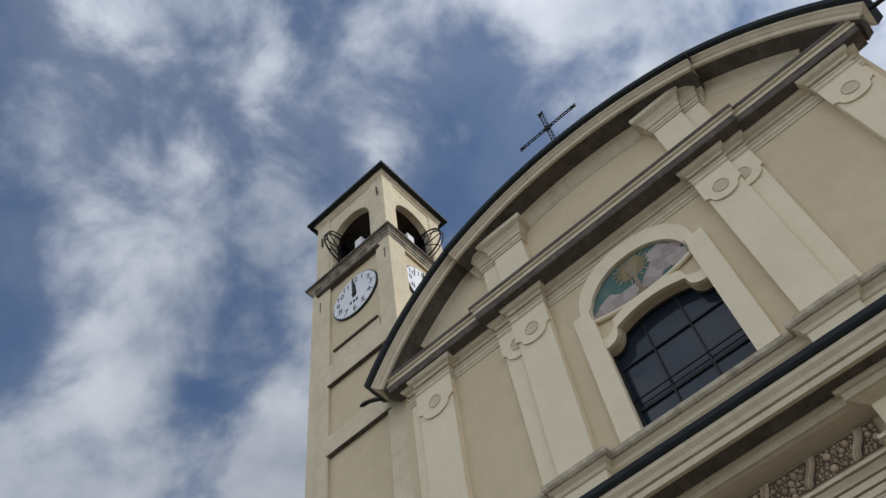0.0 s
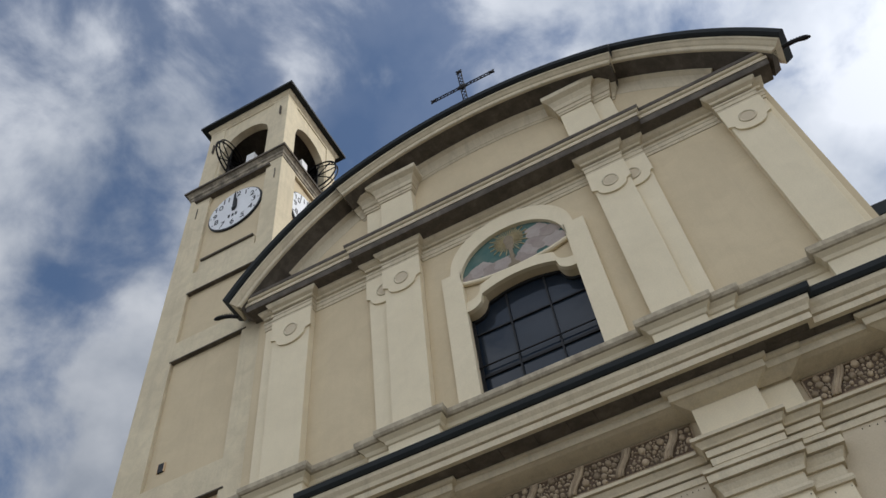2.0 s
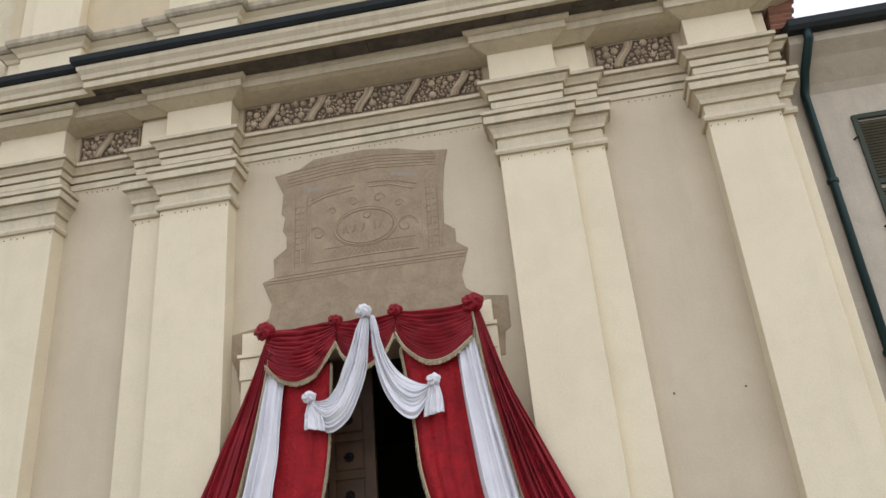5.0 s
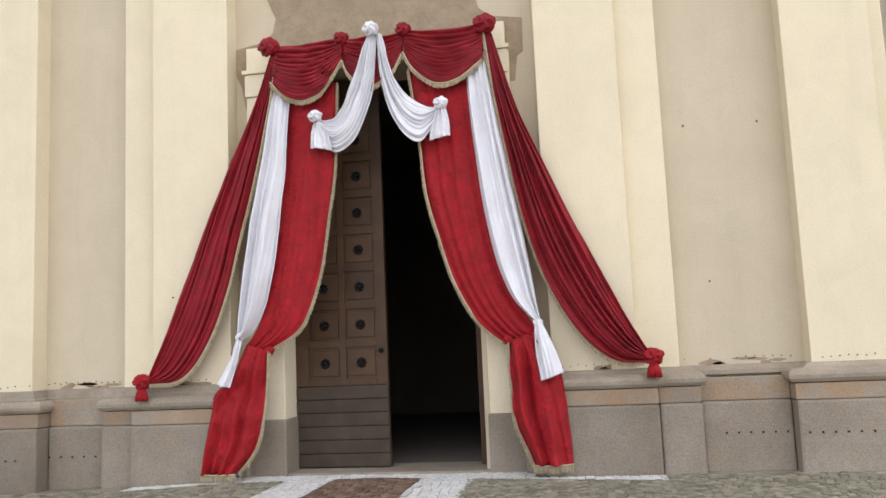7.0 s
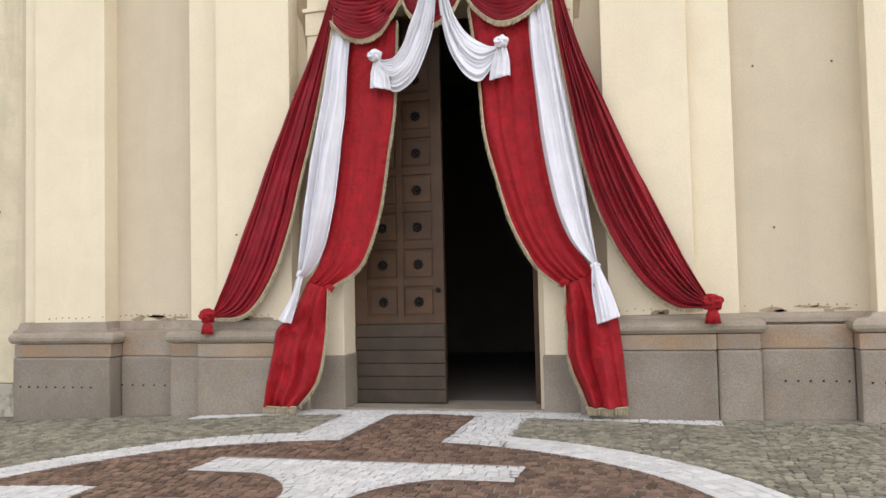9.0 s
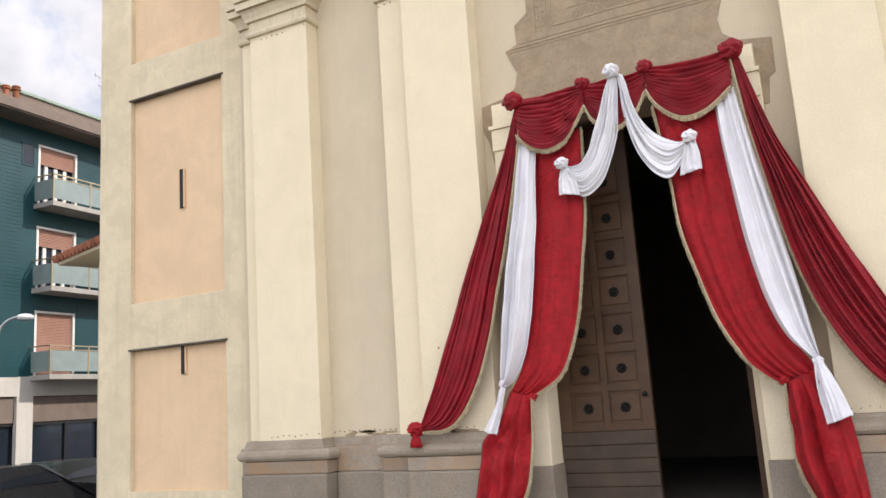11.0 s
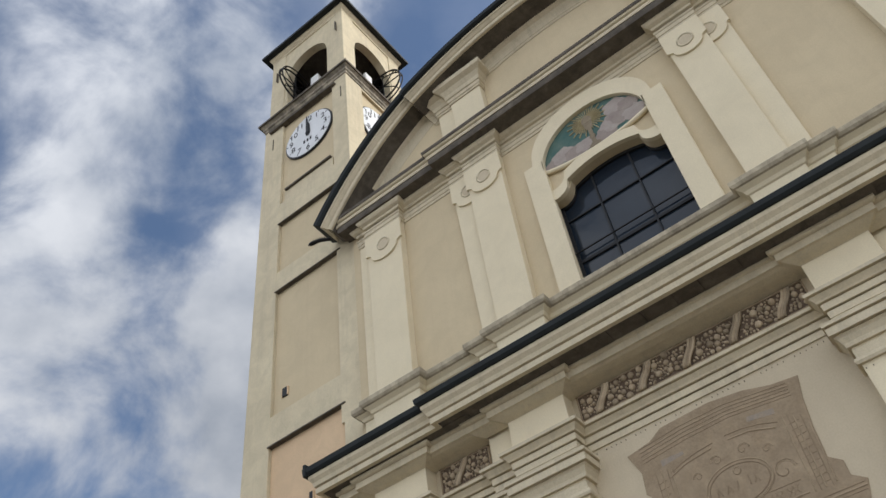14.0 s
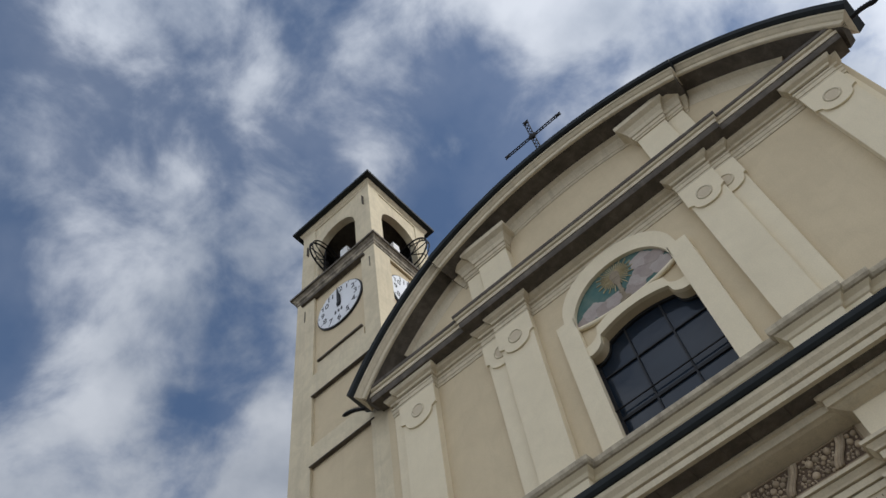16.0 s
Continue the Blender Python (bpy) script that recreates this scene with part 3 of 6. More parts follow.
W0, W1 = WX - 1.25, WX + 1.25
for xs, lo, hi in ((steps(-6.45, W0, 40), lambda x: 10.3, wall_top), (steps(W1, 6.25, 40), lambda x: 10.3, wall_top),
                   (steps(W0, W1, 60), glass_head, wall_top), (steps(W0, W1, 2), lambda x: 10.3, lambda x: 11.86)):
    bm = bmesh.new()
    between(bm, xs, lo, hi, 0.0, 0.6)
    part("upper_wall", bm, WARM, church)
U_MAIN, U_STRIP, U_OUT = (2.14, 3.00), (3.00, 3.45), (4.97, 5.93)
for s in (-1, 1):
    for (a, b), d, nm in ((U_MAIN, 0.20, "pilaster"), (U_STRIP, 0.10, "pilaster_strip"), (U_OUT, 0.20, "pilaster"), ((5.93, 6.22), 0.09, "pilaster_strip")):
        x0, x1 = sorted((at_side(s, a, UPPER), at_side(s, b, UPPER)))
        ob = box_part(nm, x0, x1, -d, 0.05, 10.4, 16.75, CREAM, church, 0.01)
        # the shafts narrow towards the foot
        for v in ob.data.vertices:
            p = ob.matrix_world @ v.co
            inner = abs(p.x - at_side(s, a, UPPER)) < abs(p.x - at_side(s, b, UPPER))
            k = {U_MAIN: 0.06, U_OUT: 0.09}.get((a, b), 0.0) if inner else {U_STRIP: -0.07}.get((a, b), 0.0)
            v.co.x += s * k * max(0.0, 15.8 - p.z) / 3.8
    # capital plates with a hanging round apron and a ring
    for (a, b), d in ((U_MAIN, 0.20), (U_STRIP, 0.10), (U_OUT, 0.20)):
        x0, x1 = sorted((at_side(s, a, UPPER), at_side(s, b, UPPER)))
        cx, hw = (x0 + x1) / 2, (x1 - x0) / 2
        full = hw > 0.3
        if not full:
            cx, r = (x0 + 0.06 if s > 0 else x1 - 0.06), 0.34
        else:
            r = hw * 0.78
        out = [(x0 - 0.03, 16.47), (x1 + 0.03, 16.47), (x1 + 0.03, 15.86), (x1 - 0.03, 15.84)]
        for i in range(15):
            t = math.pi * i / 14
            px = cx + r * math.cos(t)
            if x0 - 0.02 <= px <= x1 + 0.02:
                out.append((px, 15.80 - r * 0.72 * math.sin(t)))
        out += [(x0 + 0.03, 15.84), (x0 - 0.03, 15.86)]
        bm = bmesh.new()
        plate(bm, out, -d - 0.045, -d + 0.02)
        pl = part("capital_plate", bm, CREAM, church)
        bm = bmesh.new()
        ring = [(cx + 0.16 * math.cos(t), -d - 0.045, 15.97 + 0.175 * math.sin(t)) for t in steps(0, 2 * math.pi, 28)]
        if not full:
            ring = [p for p in ring if x0 - 0.01 <= p[0] <= x1 + 0.01]
        tube(bm, ring, 0.026, 6)
        part("ring", bm, MOULD, pl, smooth=True)
        bm = bmesh.new()
        disc = [(cx + 0.145 * math.cos(t), 15.97 + 0.16 * math.sin(t)) for t in steps(0, 2 * math.pi, 24)[:-1]]
        if not full:
            disc = [p for p in disc if x0 <= p[0] <= x1]
        plate(bm, disc, -d - 0.052, -d)
        part("roundel", bm, TAN, pl)

UP = front([(2.14, 3.00, 0.20), (3.00, 3.45, 0.10), (3.45, 4.97, 0.0), (4.97, 5.93, 0.20), (5.93, 6.22, 0.09)], 0.0, UPPER)
run("plinth_course", UP, [(0.004, 10.4), (0.07, 10.4), (0.07, 11.42), (0.10, 11.44), (0.13, 11.50), (0.20, 11.56), (0.22, 11.58), (0.004, 11.6)], CREAM)
run("plinth_cornice", UP, [(0.19, 11.56), (0.24, 11.58), (0.27, 11.63), (0.27, 11.72), (0.24, 11.75), (0.06, 11.86), (0.004, 11.89)], LEDGE, "weathered ledge with blackened edge")
run("necking", [s for s in UP], [(0.004, 16.47), (0.02, 16.475), (0.03, 16.54), (0.02, 16.56), (0.035, 16.565), (0.035, 16.68), (0.05, 16.69), (0.06, 16.74), (0.004, 16.76)], MOULD)
run("bed_moulding", UP, [(0.004, 16.84), (0.05, 16.86), (0.06, 16.92), (0.13, 16.97), (0.17, 17.03), (0.17, 17.10), (0.004, 17.12)], MOULD)
UCORN = front([(3.38, 6.32, 0.12)], 0.24, UPPER)
run("cornice_soffit", UCORN, [(-0.10, 17.05), (0.02, 17.06), (0.30, 17.09), (0.315, 17.16), (0.315, 17.28), (-0.10, 17.3)], WORN_SHADE, "weathered cornice underside, shade in its colour")
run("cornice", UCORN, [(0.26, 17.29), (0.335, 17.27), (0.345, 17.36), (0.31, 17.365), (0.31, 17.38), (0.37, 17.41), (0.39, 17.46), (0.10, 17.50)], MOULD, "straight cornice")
run("cornice_cap", UCORN, [(0.30, 17.45), (0.405, 17.462), (0.415, 17.55), (0.1, 17.62), (-0.1, 17.68)], WORN_SHADE, "blackened stone slabs along the cornice edge")

# attic piers between the straight cornice and the curved one
for s in (-1, 1):
    l, r = mirrored([(2.12, 2.98, 0.22), (2.98, 3.42, 0.12)], UPPER)
    segs = r if s > 0 else l
    z = 19.93
    for a, b, d in segs:
        box_part("attic_pier", a, b, -d, 0.05, 17.5, 19.95, CREAM, church, 0.01)
    run("pier_capital", segs, [(0.004, z - 0.72), (0.03, z - 0.71), (0.03, z - 0.64), (0.05, z - 0.63), (0.05, z - 0.52), (0.08, z - 0.50), (0.10, z - 0.38), (0.17, z - 0.24), (0.26, z - 0.17), (0.28, z - 0.15), (0.28, z), (0.004, z + 0.02)], MOULD)

# curved pediment
A_MID, A_IN, A_OUT = math.asin(3.87 / 9.6), math.asin(3.75 / 8.4), math.asin(7.02 / 8.4)
PED_BED = [(0.0, -0.98), (0.02, -0.97), (0.03, -0.90), (0.045, -0.89), (0.045, -0.82), (0.06, -0.74), (0.11, -0.60), (0.17, -0.54), (0.19, -0.52), (0.19, -0.46), (0.0, -0.44)]
# soffit profile; its stone colour carries the shade under the pediment
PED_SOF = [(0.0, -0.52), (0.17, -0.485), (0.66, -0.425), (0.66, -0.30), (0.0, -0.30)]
PED_COR = [(0.655, -0.435), (0.70, -0.43), (0.72, -0.41), (0.72, -0.31), (0.70, -0.30), (0.74, -0.27), (0.79, -0.20), (0.82, -0.18), (0.82, -0.12), (0.0, -0.10)]
PED_GUT = [(0.70, -0.12), (0.86, -0.11), (0.92, -0.07), (0.94, 0.03), (0.90, 0.05), (0.0, 0.14), (0.0, -0.10)]


def shift(profile, d):
    return [(max(q + d, 0.008) if q > 0 else 0.0, r) for q, r in profile]


for prof, mat, nm, lab in ((PED_BED, MOULD, "pediment_bed_moulding", ""), (PED_SOF, WORN_SHADE, "pediment_soffit", "weathered curved soffit, shade in its colour"), (PED_COR, MOULD, "pediment_cornice", ""), (PED_GUT, SLATE, "pediment_gutter", "dark metal gutter")):
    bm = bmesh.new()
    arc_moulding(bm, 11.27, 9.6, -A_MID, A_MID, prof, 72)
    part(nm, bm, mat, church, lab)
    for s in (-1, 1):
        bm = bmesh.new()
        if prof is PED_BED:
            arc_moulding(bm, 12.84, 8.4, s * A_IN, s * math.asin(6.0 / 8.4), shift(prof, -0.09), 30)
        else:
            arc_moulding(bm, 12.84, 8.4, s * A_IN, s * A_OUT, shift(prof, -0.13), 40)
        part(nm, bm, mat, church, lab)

# window with lunette
def surround_out(x):
    u = abs(x - WX)
    if u > 1.42:
        return 15.40
    return 15.45 + 1.17 * math.sqrt(max(0.0, 1 - (u / 1.42) ** 2.1))


def lun_top(x):
    u = abs(x - WX)
    return 15.05 + 1.12 * math.sqrt(max(0.0, 1 - (u / 1.22) ** 2.1))


def lun_bot(x):
    u = abs(x - WX) / 1.22
    return 14.86 + 0.19 * min(1, u) ** 2.4


win = part("window", (lambda b: (box(b, W0 - 0.1, W1 + 0.1, 0.245, 0.27, 11.80, 14.8), b)[1])(bmesh.new()), GLASSM, church, "large dark leaded window with a notched head")
for s in (-1, 1):
    bm = bmesh.new()
    a, b = sorted((WX + s * 1.20, WX + s * 1.65))
    between(bm, [a, b], lambda x: 11.86, lambda x: 15.40, -0.13, 0.0)
    part("window_jamb", bm, CREAM, win)
bm = bmesh.new()
between(bm, steps(WX - 1.22, WX + 1.22, 50), lun_top, lambda x: max(surround_out(x), lun_top(x) + 0.02), -0.13, 0.0)
part("lunette_arch", bm, CREAM, win)
for s in (-1, 1):
    bm = bmesh.new()
    a, b = sorted((WX + s * 1.22, WX + s * 1.43))
    between(bm, steps(a, b, 8), lambda x: 15.38, surround_out, -0.128, 0.0)
    part("arch_shoulder", bm, CREAM, win)
bm = bmesh.new()
between(bm, steps(WX - 1.24, WX + 1.24, 60), glass_head, lambda x: min(glass_head(x) + 0.28, lun_bot(x)), -0.10, 0.0)
part("window_head", bm, CREAM, win)
bm = bmesh.new()
tube(bm, [(x, -0.05, lun_bot(x)) for x in steps(WX - 1.22, WX + 1.22, 30)], 0.055, 8)
part("lunette_sill", bm, CREAM, win, smooth=True)
for x in (WX - 0.425, WX + 0.425):
    box_part("window_bar", x - 0.018, x + 0.018, 0.20, 0.245, 11.85, 14.62, WFRAME, win, 0)
for z, h in ((12.55, 0.035), (13.69, 0.016)):
    box_part("window_bar", W0, W1, 0.205, 0.244, z - h, z + h, WFRAME, win, 0)
bm = bmesh.new()
tube(bm, [(W0 - 0.02, 0.16, 12.76), (W1 + 0.02, 0.16, 12.76)], 0.016, 6)
part("tie_rod", bm, IRON, win)
bm = bmesh.new()
for s in (-1, 1):
    box(bm, *sorted((WX + s * 1.25, WX + s * 1.19)), 0.19, 0.246, 11.85, 14.3)
between(bm, steps(W0, W1, 50), lambda x: glass_head(x) - 0.07, lambda x: glass_head(x) + 0.02, 0.19, 0.246)
part("window_frame", bm, WFRAME, win)

# painted lunette: sky, clouds, rays and a monstrance
bm = bmesh.new()
between(bm, steps(WX - 1.21, WX + 1.21, 50), lun_bot, lun_top, -0.035, 0.0)
lun = part("lunette_painting", bm, P_TEAL, win, "lunette painting of a rayed golden monstrance over clouds")
rng = random.Random(11)
for k, (cx, cz, r, mt) in enumerate(((-0.98, 15.14, 0.24, 0), (-0.74, 15.26, 0.27, 1), (-0.46, 15.10, 0.28, 0), (-0.24, 15.16, 0.22, 1), (0.26, 15.12, 0.25, 0), (0.48, 15.30, 0.30, 1), (0.74, 15.42, 0.36, 0), (0.95, 15.22, 0.26, 1), (0.62, 15.72, 0.26, 1), (0.88, 15.56, 0.22, 0))):
    bm = bmesh.new()
    o = []
    for i in range(28):
        t = 2 * math.pi * i / 28
        q = r * (1 + 0.10 * math.sin(5 * t + k) + 0.05 * math.sin(9 * t + 2 * k))
        x, z = WX + cx + q * math.cos(t), cz + 0.8 * q * math.sin(t)
        o.append((x, min(max(z, lun_bot(x) + 0.01), lun_top(x) - 0.01)))
    plate(bm, o, -0.038 - 0.0015 * k, -0.03)
    part("painted_cloud", bm, (P_CLOUD, P_CLOUD2)[mt], lun)
for i in range(36):
    t = 2 * math.pi * i / 36 + 0.07
    r0, r1 = 0.10, (0.46 if i % 2 else 0.34)
    c, s = math.cos(t), math.sin(t)
    mx, mz = WX - 0.02, 15.80
    w = 0.008
    bm = bmesh.new()
    plate(bm, [(mx + r0 * c - w * .6 * s, mz + r0 * s + w * .6 * c), (mx + r0 * c + w * .6 * s, mz + r0 * s - w * .6 * c), (mx + r1 * c + w * s, mz + r1 * s - w * c), (mx + r1 * c - w * s, mz + r1 * s + w * c)], -0.058, -0.03)
    part("painted_ray", bm, P_GOLD, lun)
bm = bmesh.new()
mx = WX - 0.02
prof = [(0.10, 15.72), (0.12, 15.80), (0.10, 15.88), (0.05, 15.92), (0.0, 15.97)]
plate(bm, [(mx + r, z) for r, z in prof] + [(mx - r, z) for r, z in prof[-2::-1]], -0.062, -0.03)
prof = [(0.14, 14.95), (0.13, 15.00), (0.05, 15.06), (0.04, 15.20), (0.07, 15.25), (0.04, 15.30), (0.045, 15.50), (0.09, 15.57), (0.10, 15.715)]
plate(bm, [(mx + r, z) for r, z in prof] + [(mx - r, z) for r, z in prof[::-1]], -0.062, -0.03)
part("painted_monstrance", bm, P_GREYM, lun)

# openwork iron cross on the pediment
cross = thing("iron_cross", "openwork wrought iron cross on the pediment", "cross", at=(0.0, -0.4, 20.7))
bm = bmesh.new()
cz, cy = 22.72, -0.4
for a in (-1, 1):
    tube(bm, [(a * 0.06, cy, 20.6), (a * 0.06, cy, 23.62)], 0.017, 5)
    tube(bm, [(-0.86, cy, cz + a * 0.06), (0.86, cy, cz + a * 0.06)], 0.017, 5)
for i in range(26):
    z = 20.9 + i * 0.105
    tube(bm, [(-0.06, cy, z), (0.06, cy, z + 0.105)] if i % 2 else [(0.06, cy, z), (-0.06, cy, z + 0.105)], 0.013, 4)
for i in range(16):
    x = -0.84 + i * 0.105
    tube(bm, [(x, cy, cz - 0.06), (x + 0.105, cy, cz + 0.06)] if i % 2 else [(x, cy, cz + 0.06), (x + 0.105, cy, cz - 0.06)], 0.013, 4)
part("bars", bm, IRON, cross)
for x, z in ((-0.9, cz), (0.9, cz), (0, 23.68)):
    bm = bmesh.new()
    blob(bm, (x, cy, z), 0.075, 8, (1, 0.5, 1))
    for dx, dz in ((0.07, 0.07), (-0.07, 0.07), (0.07, -0.07), (-0.07, -0.07)):
        blob(bm, (x + dx * 0.9, cy, z + dz * 0.9), 0.04, 6, (1, 0.5, 1))
    part("finial", bm, IRON, cross, smooth=True)
bm = bmesh.new()
blob(bm, (0, cy, cz), 0.14, 10, (1, 0.4, 1))
part("boss", bm, IRON, cross, smooth=True)

# dragon-shaped rain spouts
def spout(x, y, z, dx, dz, label):
    sp = thing("rain_spout", label, "rain spout", at=(x, y, z))
    bm = bmesh.new()
    n = 10
    pts = [(x + dx * i / n, y - 0.15 * i / n, z + dz * i / n + 0.06 * math.sin(i / n * 3.1)) for i in range(n + 1)]
    tube(bm, pts, [0.05] * 7 + [0.055, 0.06, 0.05, 0.02], 7)
    part("spout_pipe", bm, IRON, sp, smooth=True)
    bm = bmesh.new()
    for p in pts[3:9]:
        q = Vector(p)
        vs = [bm.verts.new(q + Vector(o)) for o in ((-0.04, 0, 0.04), (0.04, 0, 0.04), (0.02, 0, 0.13), (0, 0.02, 0.04))]
        for f in ((0, 1, 2), (1, 3, 2), (3, 0, 2)):
            bm.faces.new([vs[i] for i in f])
    part("crest", bm, IRON, sp)


spout(7.02, -0.6, 10.10, 0.48, -0.26, "dark iron dragon spout under the cornice gutter")
spout(6.90, -0.5, 17.28, 0.50, -0.30, "dark iron dragon spout at the pediment end")
spout(-6.75, -0.5, 16.98, -0.60, 0.10, "dark iron spout at the pediment end beside the tower")

# nave body behind the front, added for the shadow it casts
nave = thing("church_nave", "long plastered nave with a tiled gable roof", "church nave")
for q in ((-6.15, -5.6, 0.72, 26), (5.6, 6.15, 0.72, 26), (-5.6, 5.6, 25.5, 26)):
    box_part("nave_wall", *q, -0.5, 13.6, WARM, nave, 0)
bm = bmesh.new()
a = [bm.verts.new((x, 0.62, z)) for x, z in ((-6.1, 13.5), (6.1, 13.5), (6.1, 14.2), (0, 18.2), (-6.1, 14.2))]
b = [bm.verts.new((v.co.x, 26, v.co.z)) for v in a]
bm.faces.new(a); bm.faces.new(b[::-1])
for i in range(5):
    bm.faces.new((a[i], b[i], b[(i + 1) % 5], a[(i + 1) % 5]))
part("nave_roof", bm, TERRA, nave)

# rows of small nails under the architrave and the capitals
bm = bmesh.new()
spots = [(x, 0.0, 8.60) for x in steps(-1.95, 2.0, 46)]
for s in (-1, 1):
    for a, b, d, z in ((2.13, 3.10, 0.30, 7.79), (3.17, 3.60, 0.15, 7.79), (5.03, 6.02, 0.30, 7.79), (3.70, 4.95, 0.0, 8.60), (2.13, 3.10, 0.30, 1.26), (5.03, 6.02, 0.30, 1.26), (3.70, 4.95, 0.0, 1.28)):
        spots += [(at_side(s, x, LOWER), -d, z + rng.uniform(-0.012, 0.012)) for x in steps(a, b, int((b - a) / 0.095))]
for x, y, z in spots:
    if rng.random() < 0.8:
        box(bm, x - 0.005, x + 0.005, y - 0.02, y, z - 0.006, z + 0.007)
# plaster flaked off above the base course
fl = random.Random(17)
for x0, x1, y, n in ((-4.70, -3.75, 0.0, 9), (3.85, 5.0, 0.0, 6), (-3.0, -2.3, -0.30, 3), (2.5, 3.1, -0.30, 3)):
    for k in range(n):
        cx, cz, w, h = fl.uniform(x0, x1), fl.uniform(1.20, 1.27), fl.uniform(0.05, 0.17), fl.uniform(0.012, 0.035)
        fb = bmesh.new()
        plate(fb, [(cx + w * math.cos(t) * fl.uniform(0.7, 1.15), cz + h * math.sin(t) * fl.uniform(0.6, 1.3)) for t in steps(0, 2 * math.pi, 11)[:-1]], y - 0.004, y + 0.004)
        part("flaked_patch", fb, FRESCO, church, "bare mortar where plaster has flaked off")
# single holes and hooks left in the plaster
for x, y, z in ((3.97, 0.0, 4.17), (4.85, 0.0, 4.15), (-1.99, 0.0, 4.40), (-2.76, -0.30, 2.36), (4.14, 0.0, 2.21), (-4.97, 0.0, 4.26), (-2.2, -0.3, 3.1)):
    box(bm, x - 0.010, x + 0.010, y - 0.012, y + 0.004, z - 0.010, z + 0.012)
tagged(part("nails", bm, WORN_SHADE, church), kind="stuff")

# ---- bell tower ----
tower = thing("bell_tower", "tall plastered bell tower with clock and open belfry", "bell tower", at=(-8.15, 1.8, 0))
TX0, TX1, TY0, TY1 = -10.10, -6.50, 0.10, 3.42
TCX, TCY = (TX0 + TX1) / 2, (TY0 + TY1) / 2
FP = 0.10
box_part("tower_core", TX0 + FP, TX1 - FP, TY0 + FP, TY1 - FP, -1.2, 12.9, PEACH, tower, 0)
box_part("tower_core", TX0 + FP, TX1 - FP, TY0 + FP, TY1 - FP, 12.9, 25.6, WARM, tower, 0)
for x0, x1 in ((TX0, -9.27), (-7.02, TX1)):
    box_part("corner_strip", x0, x1, TY0, TY0 + 0.5, 0.28, 25.6, TOWER, tower, 0.015)
for y0, y1 in ((TY0 + 0.002, TY0 + 0.78), (TY1 - 0.8, TY1)):
    box_part("corner_strip", TX1 - 0.6, TX1 + 0.002, y0, y1, 12.0, 25.6, TOWER, tower, 0.015)
box_part("corner_strip", TX0 - 0.002, TX0 + 0.6, TY0 + 0.5, TY1, 0.28, 25.6, TOWER, tower, 0.015)
for z0, z1 in ((0.28, 0.42), (2.90, 3.73), (7.64, 8.38), (12.50, 13.30), (17.30, 18.02), (20.02, 20.95), (25.15, 25.6)):
    box_part("string_band", -9.28, -6.99, TY0 + 0.006, TY0 + 0.4, z0, z1, TOWER, tower, 0.012)
    if z0 > 12:
        box_part("string_band", TX1 - 0.4, TX1 - 0.006, TY0 + 0.77, TY1 - 0.79, z0, z1, TOWER, tower, 0.012)
    if z0 > 1:
        # dark strip that colours in the shadow line under each band
        box_part("drip_ledge", -9.30, -6.97, TY0 - 0.03, TY0 + 0.12, z0 - 0.028, z0 + 0.004, WORN_SHADE, tower, 0.006)
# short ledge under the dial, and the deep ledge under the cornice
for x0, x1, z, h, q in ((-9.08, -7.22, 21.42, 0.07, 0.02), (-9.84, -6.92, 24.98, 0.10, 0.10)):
    box_part("drip_ledge", x0, x1, TY0 - q, TY0 + 0.14, z, z + h, WORN_SHADE, tower, 0.012)
box_part("dial_panel", -9.12, -7.18, TY0 + 0.05, TY0 + 0.14, 20.97, 21.42, TOWER, tower, 0.01)
bm = bmesh.new()
box(bm, TX0 - 0.05, TX1 + 0.05, TY0 - 0.06, TY1, -1.2, 0.27, 0.02)
part("tower_base", bm, BASEST, tower, "water-stained blackened plaster base")
for x, z0, z1, w in ((-8.05, 5.35, 6.07, 0.045), (-8.05, 2.39, 2.87, 0.045), (-8.03, 10.1, 10.87, 0.05), (-8.88, 13.74, 13.98, 0.08)):
    bm = bmesh.new()
    box(bm, x - w, x + w, TY0 + 0.06, TY0 + 0.125, z0, z1)
    sl = part("slit_window", bm, BLACK, tower, "narrow dark slit window")
    for a, b in ((x - w - 0.02, x - w), (x + w, x + w + 0.02)):
        bm = bmesh.new()
        box(bm, a, b, TY0 + 0.055, TY0 + 0.13, z0, z1)
        part("slit_frame", bm, PEACH, sl)


def ring_course(name, x0, x1, y0, y1, profile, mat):
    bm = bmesh.new()
    rows = []
    for q, z in profile:
        rows.append([bm.verts.new(p) for p in ((x0 - q, y0 - q, z), (x1 + q, y0 - q, z), (x1 + q, y1 + q, z), (x0 - q, y1 + q, z))])
    for a, b in zip(rows, rows[1:]):
        for i in range(4):
            bm.faces.new((a[i], a[(i + 1) % 4], b[(i + 1) % 4], b[i]))
    bm.faces.new(rows[0][::-1]); bm.faces.new(rows[-1])
    return part(name, bm, mat, tower)


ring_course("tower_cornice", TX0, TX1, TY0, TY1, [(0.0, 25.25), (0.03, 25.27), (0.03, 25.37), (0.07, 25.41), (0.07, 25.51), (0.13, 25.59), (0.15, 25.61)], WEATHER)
ring_course("cornice_slab", TX0, TX1, TY0, TY1, [(0.13, 25.61), (0.19, 25.61), (0.20, 25.69), (0.02, 25.80)], WORN_SHADE)
# belfry: corner piers, arches, eaves
BX0, BX1, BY0, BY1 = TX0 + 0.10, TX1 - 0.12, TY0 + 0.10, TY1 - 0.10
Z0, ZS, ZT = 25.75, 28.00, 30.00
AW = 0.95
BCX, BCY = (BX0 + BX1) / 2, (BY0 + BY1) / 2


